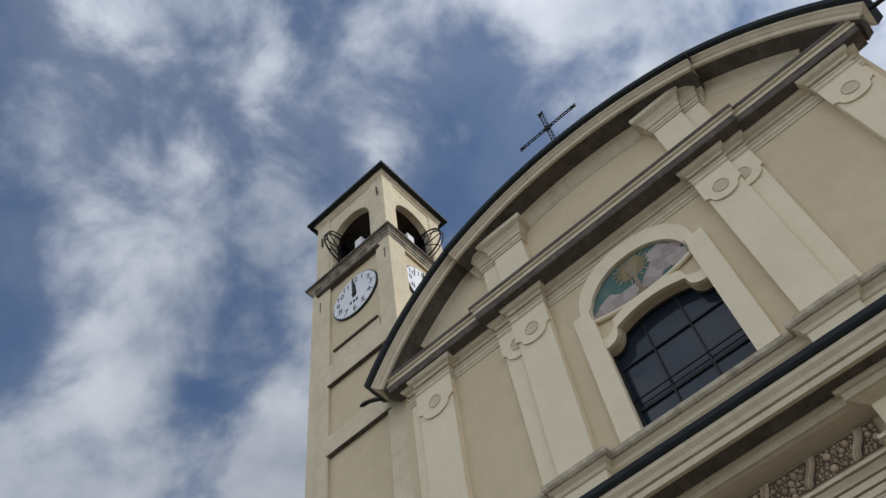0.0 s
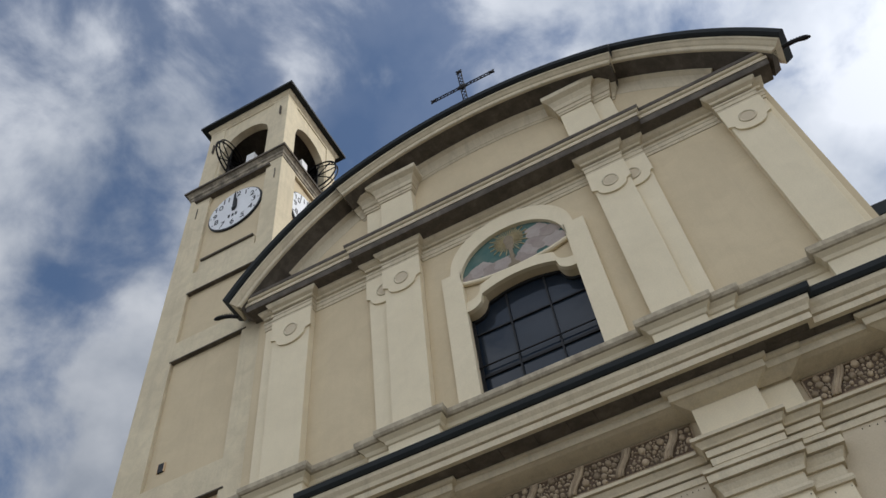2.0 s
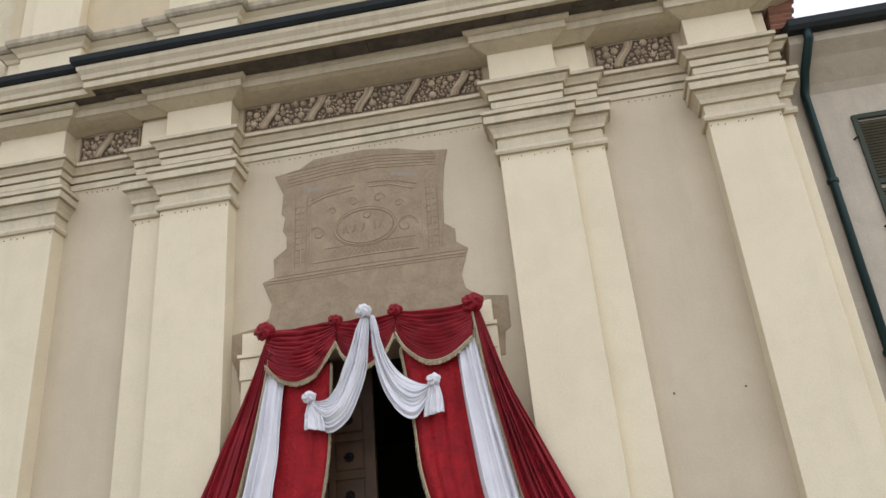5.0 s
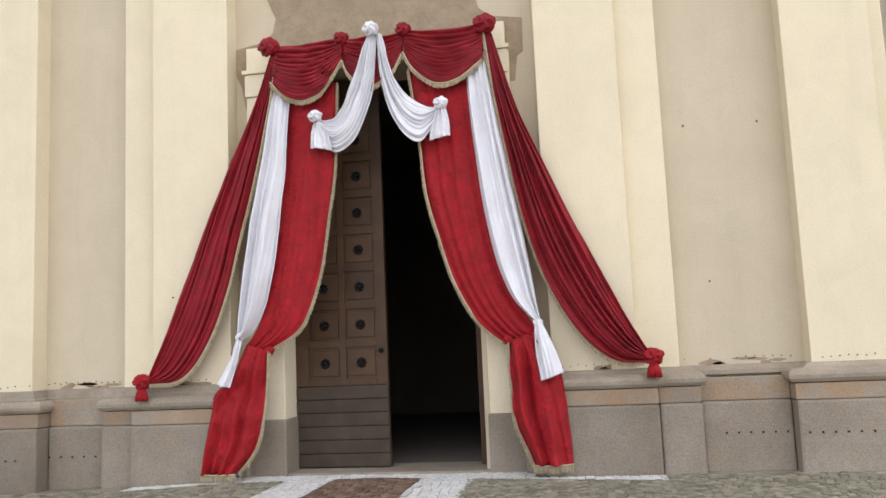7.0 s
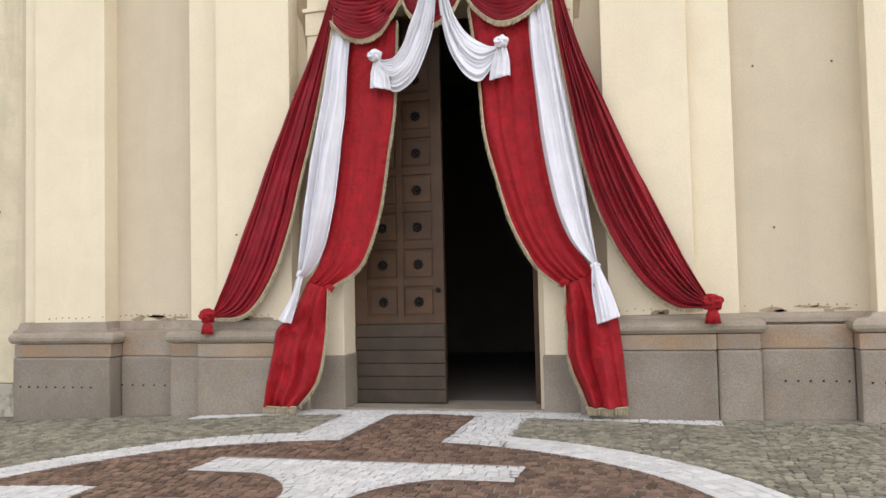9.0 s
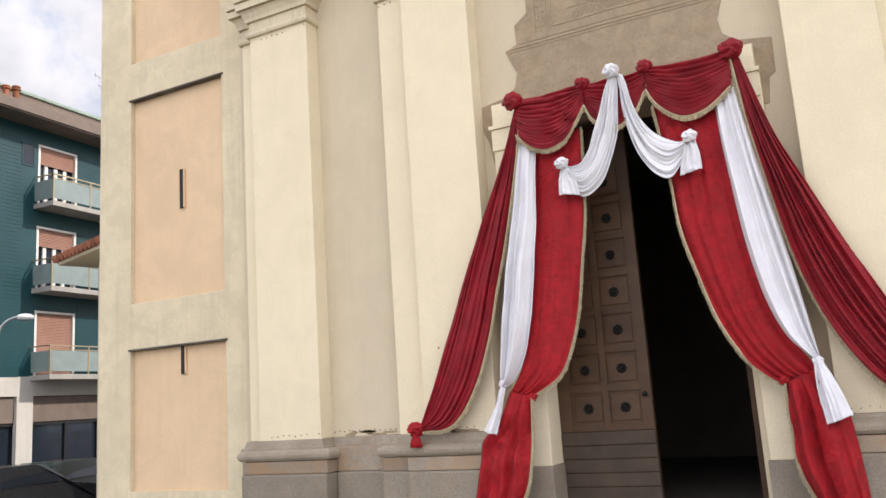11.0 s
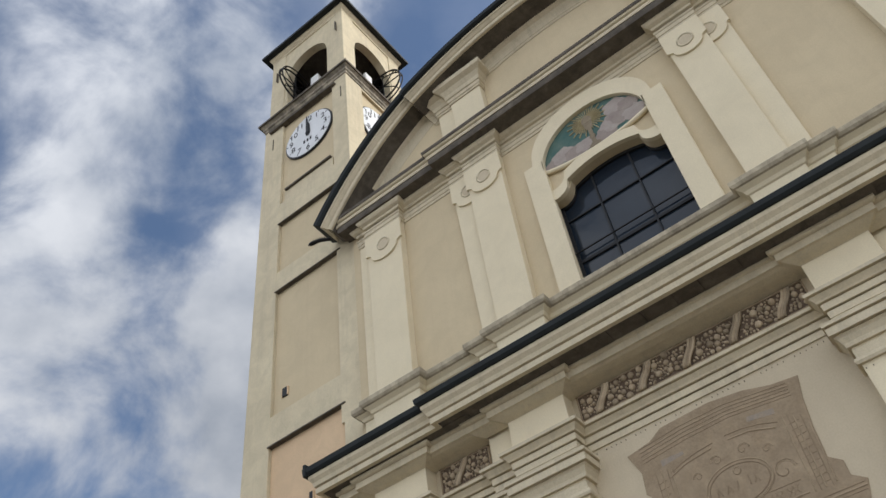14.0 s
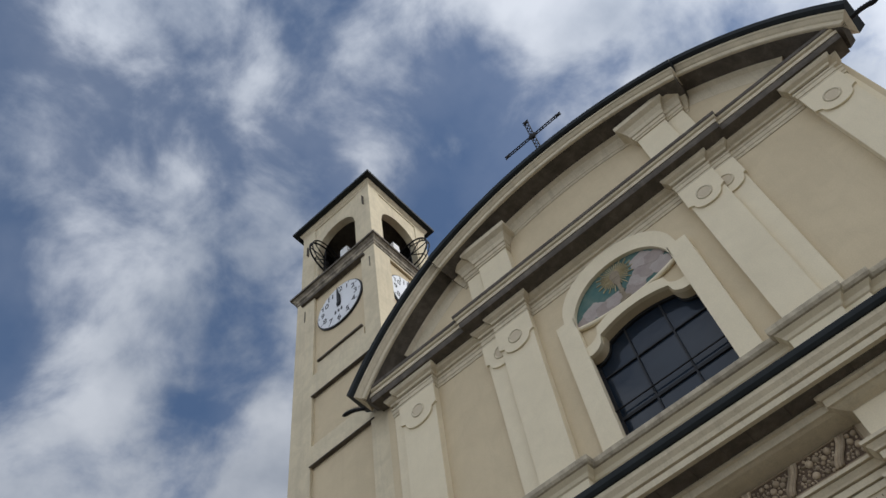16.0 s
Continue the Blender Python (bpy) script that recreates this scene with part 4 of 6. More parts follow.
def arch_low(c):
    return lambda x: ZS + math.sqrt(max(0.0, AW ** 2 - (x - c) ** 2)) if abs(x - c) < AW - 1e-4 else ZS


for y0, y1 in ((BY0, BY0 + 0.28), (BY1 - 0.28, BY1)):
    for x0, x1 in ((BX0, BCX - AW), (BCX + AW, BX1)):
        box_part("belfry_pier", x0, x1, y0, y1, Z0, ZS, TOWER, tower, 0)
    bm = bmesh.new()
    between(bm, [BX0] + steps(BCX - AW, BCX + AW, 24) + [BX1], arch_low(BCX), lambda x: ZT, y0, y1)
    part("belfry_arch", bm, TOWER, tower)
for x0, x1 in ((BX0, BX0 + 0.28), (BX1 - 0.28, BX1)):
    for y0, y1 in ((BY0 + 0.28, BCY - AW), (BCY + AW, BY1 - 0.28)):
        box_part("belfry_pier", x0, x1, y0, y1, Z0, ZS, TOWER, tower, 0)
    bm = bmesh.new()
    between(bm, [BY0 + 0.28] + steps(BCY - AW, BCY + AW, 24) + [BY1 - 0.28], arch_low(BCY), lambda x: ZT, -x1, -x0)
    bmesh.ops.transform(bm, matrix=Matrix(((0, -1, 0, 0), (1, 0, 0, 0), (0, 0, 1, 0), (0, 0, 0, 1))), verts=bm.verts)
    part("belfry_arch", bm, TOWER, tower)
# dark boards added behind the far arches to keep the inside dim
for q in ((BX0 + 0.30, BX0 + 0.38, BCY - AW - 0.1, BCY + AW + 0.1), (BCX - AW - 0.1, BCX + AW + 0.1, BY1 - 0.38, BY1 - 0.30)):
    for i in range(15):
        box_part("louvre_board", *q, Z0 + i * 0.24, Z0 + i * 0.24 + 0.225, IRON, tower, 0)
# dark ceiling and added lining: the belfry's inner shade put into colour
box_part("belfry_ceiling", BX0 + 0.02, BX1 - 0.02, BY0 + 0.02, BY1 - 0.02, 29.30, 29.40, WORN_SHADE, tower, 0)
for q in ((BX0 + 0.285, BX0 + 0.32, BY0 + 0.29, BY1 - 0.29), (BX0 + 0.33, BX1 - 0.29, BY1 - 0.33, BY1 - 0.285), (BX0 + 0.33, BCX - AW - 0.01, BY0 + 0.285, BY0 + 0.32), (BCX + AW + 0.01, BX1 - 0.33, BY0 + 0.285, BY0 + 0.32), (BX1 - 0.32, BX1 - 0.285, BY0 + 0.29, BCY - AW - 0.01), (BX1 - 0.32, BX1 - 0.285, BCY + AW + 0.01, BY1 - 0.34)):
    box_part("bell_frame_boarding", *q, Z0, 29.30, IRON, tower, 0)
box_part("belfry_floor", BX0 + 0.02, BX1 - 0.02, BY0 + 0.02, BY1 - 0.02, 25.55, 25.95, WORN_SHADE, tower, 0)
# raised corner strips and fillets on the belfry
for x0, x1 in ((BX0 - 0.03, BX0 + 0.62), (BX1 - 0.62, BX1 + 0.03)):
    box_part("belfry_strip", x0, x1, BY0 - 0.03, BY0 + 0.1, Z0, ZT - 0.12, TOWER, tower, 0.01)
for y0, y1 in ((BY0 - 0.026, BY0 + 0.55), (BY1 - 0.55, BY1 + 0.03)):
    box_part("belfry_strip", BX1 - 0.1, BX1 + 0.034, y0, y1, Z0, ZT - 0.12, TOWER, tower, 0.01)
ring_course("eaves_moulding", BX0, BX1, BY0, BY1, [(0.0, 29.75), (0.04, 29.77), (0.04, 29.87), (0.10, 29.95), (0.14, 30.05), (0.14, 30.11)], TOWER)
bm = bmesh.new()
o = 0.34
lo = [bm.verts.new(p) for p in ((BX0 - o, BY0 - o, 30.09), (BX1 + o, BY0 - o, 30.09), (BX1 + o, BY1 + o, 30.09), (BX0 - o, BY1 + o, 30.09))]
up = [bm.verts.new((v.co.x, v.co.y, 30.22)) for v in lo]
tip = bm.verts.new((BCX, BCY, 31.55))
bm.faces.new(lo[::-1])
for i in range(4):
    bm.faces.new((lo[i], lo[(i + 1) % 4], up[(i + 1) % 4], up[i]))
    bm.faces.new((up[i], up[(i + 1) % 4], tip))
part("tower_roof", bm, SLATE, tower, "dark pyramid roof")
# small iron tie anchors
for x, z in ((-9.72, 28.5), (-6.86, 28.85), (-6.72, 24.4), (-9.7, 24.3)):
    bm = bmesh.new()
    box(bm, x - 0.015, x + 0.015, TY0 - 0.02, TY0 + 0.10, z - 0.28, z + 0.28)
    part("tie_anchor", bm, WORN_SHADE, tower)

# clock faces
def clock(m):
    """The dial lies in the local x-y plane of m and looks along its z."""
    m = m @ Matrix.Scale(1.07, 4)
    bm = bmesh.new()
    turned(bm, [(0.93, -0.03), (0.93, 0.015), (0.90, 0.03)], m, 64)
    rim = part("clock", bm, BLACK, tower, "round white clock face with black numerals")
    bm = bmesh.new()
    turned(bm, [(0.885, 0.0), (0.885, 0.036), (0.88, 0.038)], m, 64)
    part("clock_dial", bm, CLOCKW, rim)
    for h in range(1, 13):
        a = math.radians(90 - 30 * h)
        lettering("numeral", str(h), 0.33, m @ Matrix.Translation((0.68 * math.cos(a), 0.68 * math.sin(a), 0.042)), BLACK, rim, 0.003)
    for k in range(12):
        a = math.radians(30 * k)
        bm = bmesh.new()
        box(bm, 0.80, 0.86, -0.012, 0.012, 0.036, 0.044, 0, m @ Matrix.Rotation(a, 4, "Z"))
        part("hour_mark", bm, BLACK, rim)
    for x, h in ((-0.15, 0.15), (-0.02, 0.14), (0.10, 0.15)):
        bm = bmesh.new()
        box(bm, x - 0.035, x + 0.035, -0.40, -0.40 + h, 0.036, 0.043, 0, m)
        part("maker_mark_bar", bm, BLACK, rim)
    for ln, w, a, z in ((0.52, 0.055, 88.0, 0.055), (0.90, 0.035, 93.0, 0.07)):
        bm = bmesh.new()
        plate(bm, [(-0.12, -w), (0.0, -w * 1.7), (ln * 0.75, -w), (ln, 0), (ln * 0.75, w), (0.0, w * 1.7), (-0.12, w)], -0.006, 0.006)
        bmesh.ops.transform(bm, matrix=m @ Matrix.Translation((0, 0, z)) @ Matrix.Rotation(math.radians(a), 4, "Z") @ Matrix.Rotation(math.radians(-90), 4, "X"), verts=bm.verts)
        part("clock_hand", bm, BLACK, rim)
    bm = bmesh.new()
    turned(bm, [(0.07, 0.03), (0.07, 0.085), (0.03, 0.1)], m, 16)
    part("clock_hub", bm, BLACK, rim)


clock(Matrix.Translation((-8.15, TY0 + 0.06, 23.52)) @ Matrix.Rotation(math.radians(90), 4, "X"))
clock(Matrix.Translation((TX1 - 0.06, TCY, 23.72)) @ Matrix.Rotation(math.radians(90), 4, "Z") @ Matrix.Rotation(math.radians(90), 4, "X"))

# bells with their yokes and wheels
def bell(cx, cy, cz, r, axis, name_label):
    b = thing("church_bell", name_label, "bell", "bells in the belfry", at=(cx, cy, cz))
    m = Matrix.Translation((cx, cy, cz))
    bm = bmesh.new()
    turned(bm, [(r, 0), (r * 1.02, 0.04), (r * 0.88, r * 0.25), (r * 0.68, r * 0.6), (r * 0.58, r * 1.1), (r * 0.50, r * 1.35), (r * 0.25, r * 1.5), (0.05, r * 1.52)], m, 28)
    part("bell_body", bm, BRONZE, b, smooth=True)
    bm = bmesh.new()
    tube(bm, [(cx, cy, cz + r * 0.9), (cx, cy, cz - 0.06)], [0.03, 0.06], 8)
    part("clapper", bm, IRON, b)
    d = Vector((1, 0, 0)) if axis == "x" else Vector((0, 1, 0))
    top = Vector((cx, cy, cz + r * 1.75))
    bm = bmesh.new()
    tube(bm, [top - d * 0.95, top + d * 0.95], 0.09, 8)
    tube(bm, [top - Vector((0, 0, 0.2)), top + Vector((0, 0, 0.35))], 0.12, 6)
    part("yoke", bm, IRON, b)
    for s in (-1, 1):
        bm = bmesh.new()
        post = top + d * s * 0.9
        tube(bm, [(post.x, post.y, 25.9), tuple(post)], 0.06, 6)
        part("bell_frame", bm, IRON, b)
    # wheel standing out of the arch
    e = Vector((0, -1, 0)) if axis == "x" else Vector((1, 0, 0))
    sd = 1 if axis == "x" else -1
    wc = top + d * (-0.70 * sd) + e * 0.55
    bm = bmesh.new()
    R = 0.78
    ring = [wc + e * (R * math.cos(t)) + Vector((0, 0, R * math.sin(t))) for t in steps(0, 2 * math.pi, 32)]
    tube(bm, ring, 0.035, 6)
    for k in range(4):
        t = math.pi * k / 4
        q = e * (R * math.cos(t)) + Vector((0, 0, R * math.sin(t)))
        tube(bm, [wc - q, wc + q], 0.022, 5)
    ring2 = [p + d * 0.14 for p in ring]
    tube(bm, ring2, 0.025, 6)
    for i in range(0, 32, 4):
        tube(bm, [ring[i], ring2[i]], 0.02, 4)
    part("bell_wheel", bm, IRON, b)
    bm = bmesh.new()
    p = top + e * 0.62 + d * (0.42 * sd)
    box(bm, p.x - 0.16, p.x + 0.16, p.y - 0.16, p.y + 0.16, 25.97, 26.75, 0.02)
    part("control_box", bm, WPAINT, b, "pale metal box")


bell(BCX - 0.05, BY0 + 0.75, 26.55, 0.55, "x", "dark bronze bell hung in the clock-side arch")
bell(BX1 - 0.70, BCY + 0.05, 26.75, 0.48, "y", "dark bronze bell hung in the nave-side arch")

# ---- stone base, portal, ground ----
def ground_z(x, y=0.0):
    if x > -2.0:
        return 0.0
    if x > -9.0:
        return -0.30 * (-2.0 - x) / 7.0
    return max(-0.30 - (-9.0 - x) * 0.05, -0.85)


for s in (-1, 1):
    for a, b, d in (((1.78, 2.02, 0.25), (2.02, 3.30, 0.50), (3.30, 3.76, 0.42), (3.76, 4.64, 0.26), (4.64, 6.24, 0.50)) if s < 0 else
                    ((1.78, 2.02, 0.25), (2.02, 3.38, 0.50), (3.38, 3.87, 0.42), (3.87, 4.88, 0.26), (4.88, 6.32, 0.50))):
        ZP = 0.71 if s < 0 else 0.785
        x0, x1 = sorted((XC + s * a, XC + s * b))
        box_part("plinth_block", x0 + 0.004, x1 - 0.004, -d, 0.02, -0.5, ZP, GRANITE, church, 0.03, "grey granite block")
        if d < 0.3:
            box_part("stone_course", x0, x1, -d + 0.04, 0.02, ZP + 0.004, 1.06, SANDST, church, 0.015, "ochre stone course")
        else:
            box_part("stone_course", x0 + 0.003, x1 - 0.003, -d + 0.03, 0.02, ZP + 0.004, ZP + 0.188, SANDST, church, 0.015, "ochre stone course")
            bm = bmesh.new()
            dd = d - 0.10
            sg = [(x0 + 0.05, x1 - 0.05, dd)]
            moulding(bm, sg, [(q, ZP + 0.19 + h) for q, h in ((0.02, 0.002), (0.08, 0.01), (0.11, 0.05), (0.115, 0.09), (0.10, 0.13), (0.06, 0.16), (0.0, 0.165))], 0.02)
            part("torus_moulding", bm, BASEM, church, "rounded stone base moulding")
l, r = mirrored([(1.76, 2.06, 0.03), (2.06, 3.18, 0.33), (3.18, 3.67, 0.18), (3.67, 4.96, 0.03), (4.96, 6.09, 0.33), (6.09, 6.36, 0.18)], LOWER)
for segs, up in ((l, 0.0), (r, 0.06)):
    run("base_apophyge", segs, [(0.09, 1.03 + up), (0.09, 1.08 + up), (0.05, 1.10 + up), (0.02, 1.19), (-0.02, 1.20)], BASEM, "weathered stone fillet")
# iron pins along the plinth
pins = [(XC - 6.1 + 0.145 * i, -0.5, 0.30) for i in range(9)] + [(-4.58 + 0.17 * i, -0.26, 0.31) for i in range(6)]
pins += [(4.16 + 0.135 * i, -0.26, 0.42) for i in range(6)] + [(5.02 + 0.135 * i, -0.5, 0.43) for i in range(9)]
for x, y, z in pins:
    bm = bmesh.new()
    box(bm, x - 0.011, x + 0.011, y - 0.012, y + 0.005, z - 0.01, z + 0.01)
    part("iron_pin", bm, IRON, church)

# portal
portal = thing("church_door", "carved walnut double door, one leaf shut, one standing open", "door")
for s in (-1, 1):
    x0, x1 = (-1.76, -1.29) if s < 0 else (1.38, 1.85)
    box_part("door_jamb", x0, x1, -0.13, 0.35, 0.70, 5.36, CREAM, church, 0.015)
    box_part("jamb_base", *((-1.80, -1.27) if s < 0 else (1.36, 1.90)), -0.17, 0.36, -0.1, 0.71, GRANITE, church, 0.025, "grey granite block")
    box_part("stone_console", *sorted((s * 1.40 + 0.05, s * 1.80 + 0.03)), -0.16, 0.02, 5.05, 5.36, CREAM, church, 0.01)
    box_part("stone_console", *sorted((s * 1.40 + 0.05, s * 1.83 + 0.03)), -0.19, 0.02, 5.362, 5.42, CREAM, church, 0.01)
    box_part("stone_console", *sorted((s * 1.40 + 0.05, s * 1.78 + 0.03)), -0.14, 0.02, 5.422, 5.74, CREAM, church, 0.01)
box_part("door_lintel", -1.5, 1.5, -0.12, 0.0, 5.36, 5.56, CREAM, church, 0.02)
box_part("door_step", -1.45, 1.45, -0.12, 0.7, -0.06, 0.02, GRANITE, church, 0.01)


def leaf(m):
    """A leaf 1.28 wide, hinged at local x=0, front at y=0."""
    bm = bmesh.new()
    box(bm, 0, 1.28, 0.03, 0.09, 0.03, 5.3, 0, m)
    lf = part("door_leaf", bm, WOOD, portal)
    for x0, x1 in ((0.0, 0.18), (0.625, 0.71), (1.135, 1.28)):
        bm = bmesh.new()
        box(bm, x0, x1, 0.0, 0.035, 1.10, 5.3, 0.006, m)
        part("stile", bm, WOOD, lf)
    k = 0
    z = 1.10
    while z < 4.6:
        bm = bmesh.new()
        box(bm, 0.18, 1.135, 0.004, 0.034, z, z + 0.09, 0.005, m)
        part("rail", bm, WOOD, lf)
        for cx in (0.415, 0.92):
            hw = 0.19
            bm = bmesh.new()
            box(bm, cx - hw, cx + hw, 0.014, 0.034, z + 0.125, z + 0.465, 0.012, m)
            pn = part("door_panel", bm, WOOD, lf)
            bm = bmesh.new()
            c = m @ Vector((cx, 0.008, z + 0.295))
            for q in range(8):
                t = math.pi * q / 4
                blob(bm, m @ Vector((cx + 0.05 * math.cos(t), 0.006, z + 0.295 + 0.05 * math.sin(t))), 0.022, 6)
            blob(bm, c, 0.03, 8)
            part("rosette", bm, IRON, pn, "dark iron rosette", smooth=True)
        z += 0.508
    for i in range(6):
        bm = bmesh.new()
        box(bm, 0.0, 1.28, -0.012, 0.035, 0.035 + i * 0.177, 0.205 + i * 0.177, 0.012, m)
        part("kick_board", bm, WOOD_G, lf)
    bm = bmesh.new()
    blob(bm, m @ Vector((1.20, -0.03, 1.55)), 0.035, 8)
    part("door_knob", bm, IRON, lf, smooth=True)


leaf(Matrix.Translation((-1.29, 0.30, 0)))
leaf(Matrix.Translation((1.27, 0.42, 0)) @ Matrix.Rotation(math.radians(97), 4, "Z"))
# vestibule behind the door, its dimness put into the plaster colour
room = thing("vestibule", "vestibule seen through the open door, dimness in its wall colour", "room", kind="structure")
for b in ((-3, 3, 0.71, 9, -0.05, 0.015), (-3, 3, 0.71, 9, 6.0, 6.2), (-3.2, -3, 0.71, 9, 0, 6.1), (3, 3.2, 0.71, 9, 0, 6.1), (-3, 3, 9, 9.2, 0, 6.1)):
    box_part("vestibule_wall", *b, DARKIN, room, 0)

# bare render patch with a faded drawing over the portal
bm = bmesh.new()
OUTL = [(-1.33, 8.32), (-0.92, 8.39), (-0.70, 8.52), (0.10, 8.55), (0.61, 8.48), (1.01, 8.36), (1.40, 8.31), (1.32, 7.97), (1.27, 7.54), (1.25, 7.07), (1.40, 6.95),
        (1.40, 6.74), (1.56, 6.62), (1.43, 6.22), (1.47, 6.01), (1.62, 5.88), (2.04, 5.81), (2.03, 5.36), (1.95, 5.30), (1.91, 4.97), (1.79, 4.97), (1.79, 5.40),
        (-1.73, 5.40), (-1.73, 4.91), (-1.82, 4.92), (-1.87, 5.23), (-1.95, 5.41), (-1.96, 5.79), (-1.54, 5.86), (-1.41, 5.97), (-1.36, 6.18), (-1.51, 6.54),
        (-1.33, 6.61), (-1.34, 6.90), (-1.14, 7.05), (-1.14, 7.24), (-1.20, 7.35), (-1.16, 7.58), (-1.22, 7.64), (-1.19, 7.98)]
plate(bm, OUTL, -0.012, 0.01)
patch = part("render_patch", bm, FRESCO, church, "bare brown render patch with a faded drawing over the door")


def stroke(pts, r, mat=FRESCO_D, nm="incised_line"):
    bm = bmesh.new()
    tube(bm, [(x, -0.0125, z) for x, z in pts], r, 5)
    part(nm, bm, mat, patch)


def ellipse(cx, cz, a, b, t0=0, t1=2 * math.pi, n=40):
    return [(cx + a * math.cos(t), cz + b * math.sin(t)) for t in steps(t0, t1, n)]


ELC = (0.075, 7.225)
stroke(ellipse(*ELC, 0.43, 0.275), 0.009)
stroke(ellipse(ELC[0], ELC[1] + 0.01, 0.47, 0.315), 0.010, FRESCO_L)
stroke(ellipse(ELC[0], ELC[1], 0.49, 0.33, 3.3, 6.1), 0.007)
stroke(ellipse(0.11, 7.41, 0.045, 0.05), 0.010, FRESCO_L)
stroke(ellipse(0.11, 7.41, 0.055, 0.06), 0.006)
# segmental pediment drawn over the oval
stroke([(-0.76, 7.79), (-0.56, 7.86), (-0.32, 7.91), (-0.06, 7.935)], 0.008)
stroke([(0.13, 7.955), (0.40, 7.94), (0.64, 7.89), (0.88, 7.80)], 0.008)
stroke([(-0.80, 7.72), (-0.52, 7.82), (-0.10, 7.87)], 0.014, FRESCO_L)
stroke([(0.16, 7.88), (0.48, 7.86), (0.82, 7.74)], 0.014, FRESCO_L)
for pts in ([(-0.86, 7.93), (-0.50, 7.97), (-0.50, 8.02), (-0.86, 8.03)], [(0.50, 8.00), (0.90, 7.93), (0.90, 8.02), (0.52, 8.07)]):
    bm = bmesh.new()
    plate(bm, pts, -0.0145, 0.0)
    part("painted_shade", bm, FRESCO_B, patch, "faded bluish-grey painted band")
for k in range(5):
    stroke([(-1.12, 8.10 + 0.06 * k), (-0.4, 8.17 + 0.06 * k), (0.3, 8.19 + 0.055 * k), (1.2, 8.08 + 0.05 * k)], 0.006 + 0.004 * (k % 2), FRESCO_L if k % 2 else FRESCO_D)
# scrolls beside the oval
for cx, cz, q, r0 in ((0.69, 7.14, 1, 0.18), (-0.66, 7.20, -1, 0.15), (0.30, 7.66, 1, 0.10), (-0.10, 7.66, -1, 0.10), (-0.42, 7.55, -1, 0.08), (0.60, 7.52, 1, 0.08)):
    stroke([(cx + q * (r0 - r0 * 0.062 * i) * math.cos(i * 0.5), cz + (r0 - r0 * 0.062 * i) * math.sin(i * 0.5)) for i in range(15)], 0.007)
    stroke([(cx + q * (r0 * 0.86 - r0 * 0.055 * i) * math.cos(i * 0.5), cz + (r0 * 0.86 - r0 * 0.055 * i) * math.sin(i * 0.5)) for i in range(14)], 0.008, FRESCO_L)
# framing pilasters of the drawing
for x, z0, z1, k in ((-1.02, 6.70, 7.86, 0), (-0.93, 6.70, 7.90, 1), (-0.84, 6.86, 7.86, 0), (-0.78, 6.86, 7.84, 1), (0.93, 6.72, 7.86, 1), (1.00, 6.70, 7.84, 0), (1.07, 6.72, 7.80, 1), (1.16, 6.70, 7.76, 0), (1.22, 6.74, 7.60, 1)):
    stroke([(x, z0), (x + 0.03, z1)], 0.010 if k else 0.006, FRESCO_L if k else FRESCO_D)
for z in steps(6.78, 7.70, 9):
    stroke([(1.00, z), (1.16, z + 0.01)], 0.005)
    stroke([(-1.02, z), (-0.86, z + 0.01)], 0.005)
# mouldings under it and the lattice band
for a, b, z, k in ((-1.28, 1.50, 6.60, 0), (-1.42, 1.52, 6.55, 1), (-1.45, 1.50, 6.50, 0), (-0.75, 0.85, 6.74, 1), (-0.55, 0.82, 6.94, 0)):
    stroke([(a, z), (0.1, z + 0.015), (b, z)], 0.012 if k else 0.006, FRESCO_L if k else FRESCO_D)
for i in range(17):
    x = -0.48 + i * 0.072
    stroke([(x, 6.78), (x + 0.10, 6.90)], 0.005)
    stroke([(x + 0.10, 6.78), (x, 6.90)], 0.005)
for x, h, tilt in ((-0.26, 0.13, 0.02), (-0.19, 0.10, -0.03), (-0.12, 0.11, 0.03), (-0.05, 0.10, -0.02), (0.03, 0.12, 0.03), (0.22, 0.14, 0.0), (0.28, 0.11, 0.03), (0.35, 0.09, -0.03)):
    bm = bmesh.new()
    plate(bm, [(x - 0.010, 7.15), (x + 0.010, 7.15), (x + 0.010 + tilt, 7.15 + h), (x - 0.010 + tilt, 7.15 + h)], -0.02, -0.008)
    part("letter_bar", bm, FRESCO_D, patch)

# ---- draperies ----
def curve_at(pts, t):
    """A smooth curve through the points, t from 0 to 1 by length."""
    d = [0.0]
    for a, b in zip(pts, pts[1:]):
        d.append(d[-1] + math.dist(a, b))
    s = t * d[-1]
    i = 0
    while i < len(pts) - 2 and d[i + 1] < s:
        i += 1
    u = (s - d[i]) / max(d[i + 1] - d[i], 1e-6)
    p0, p1, p2, p3 = pts[max(i - 1, 0)], pts[i], pts[i + 1], pts[min(i + 2, len(pts) - 1)]
    return tuple(0.5 * (2 * b + (c - a) * u + (2 * a - 5 * b + 4 * c - e) * u * u + (3 * b - a - 3 * c + e) * u ** 3) for a, b, c, e in zip(p0, p1, p2, p3))


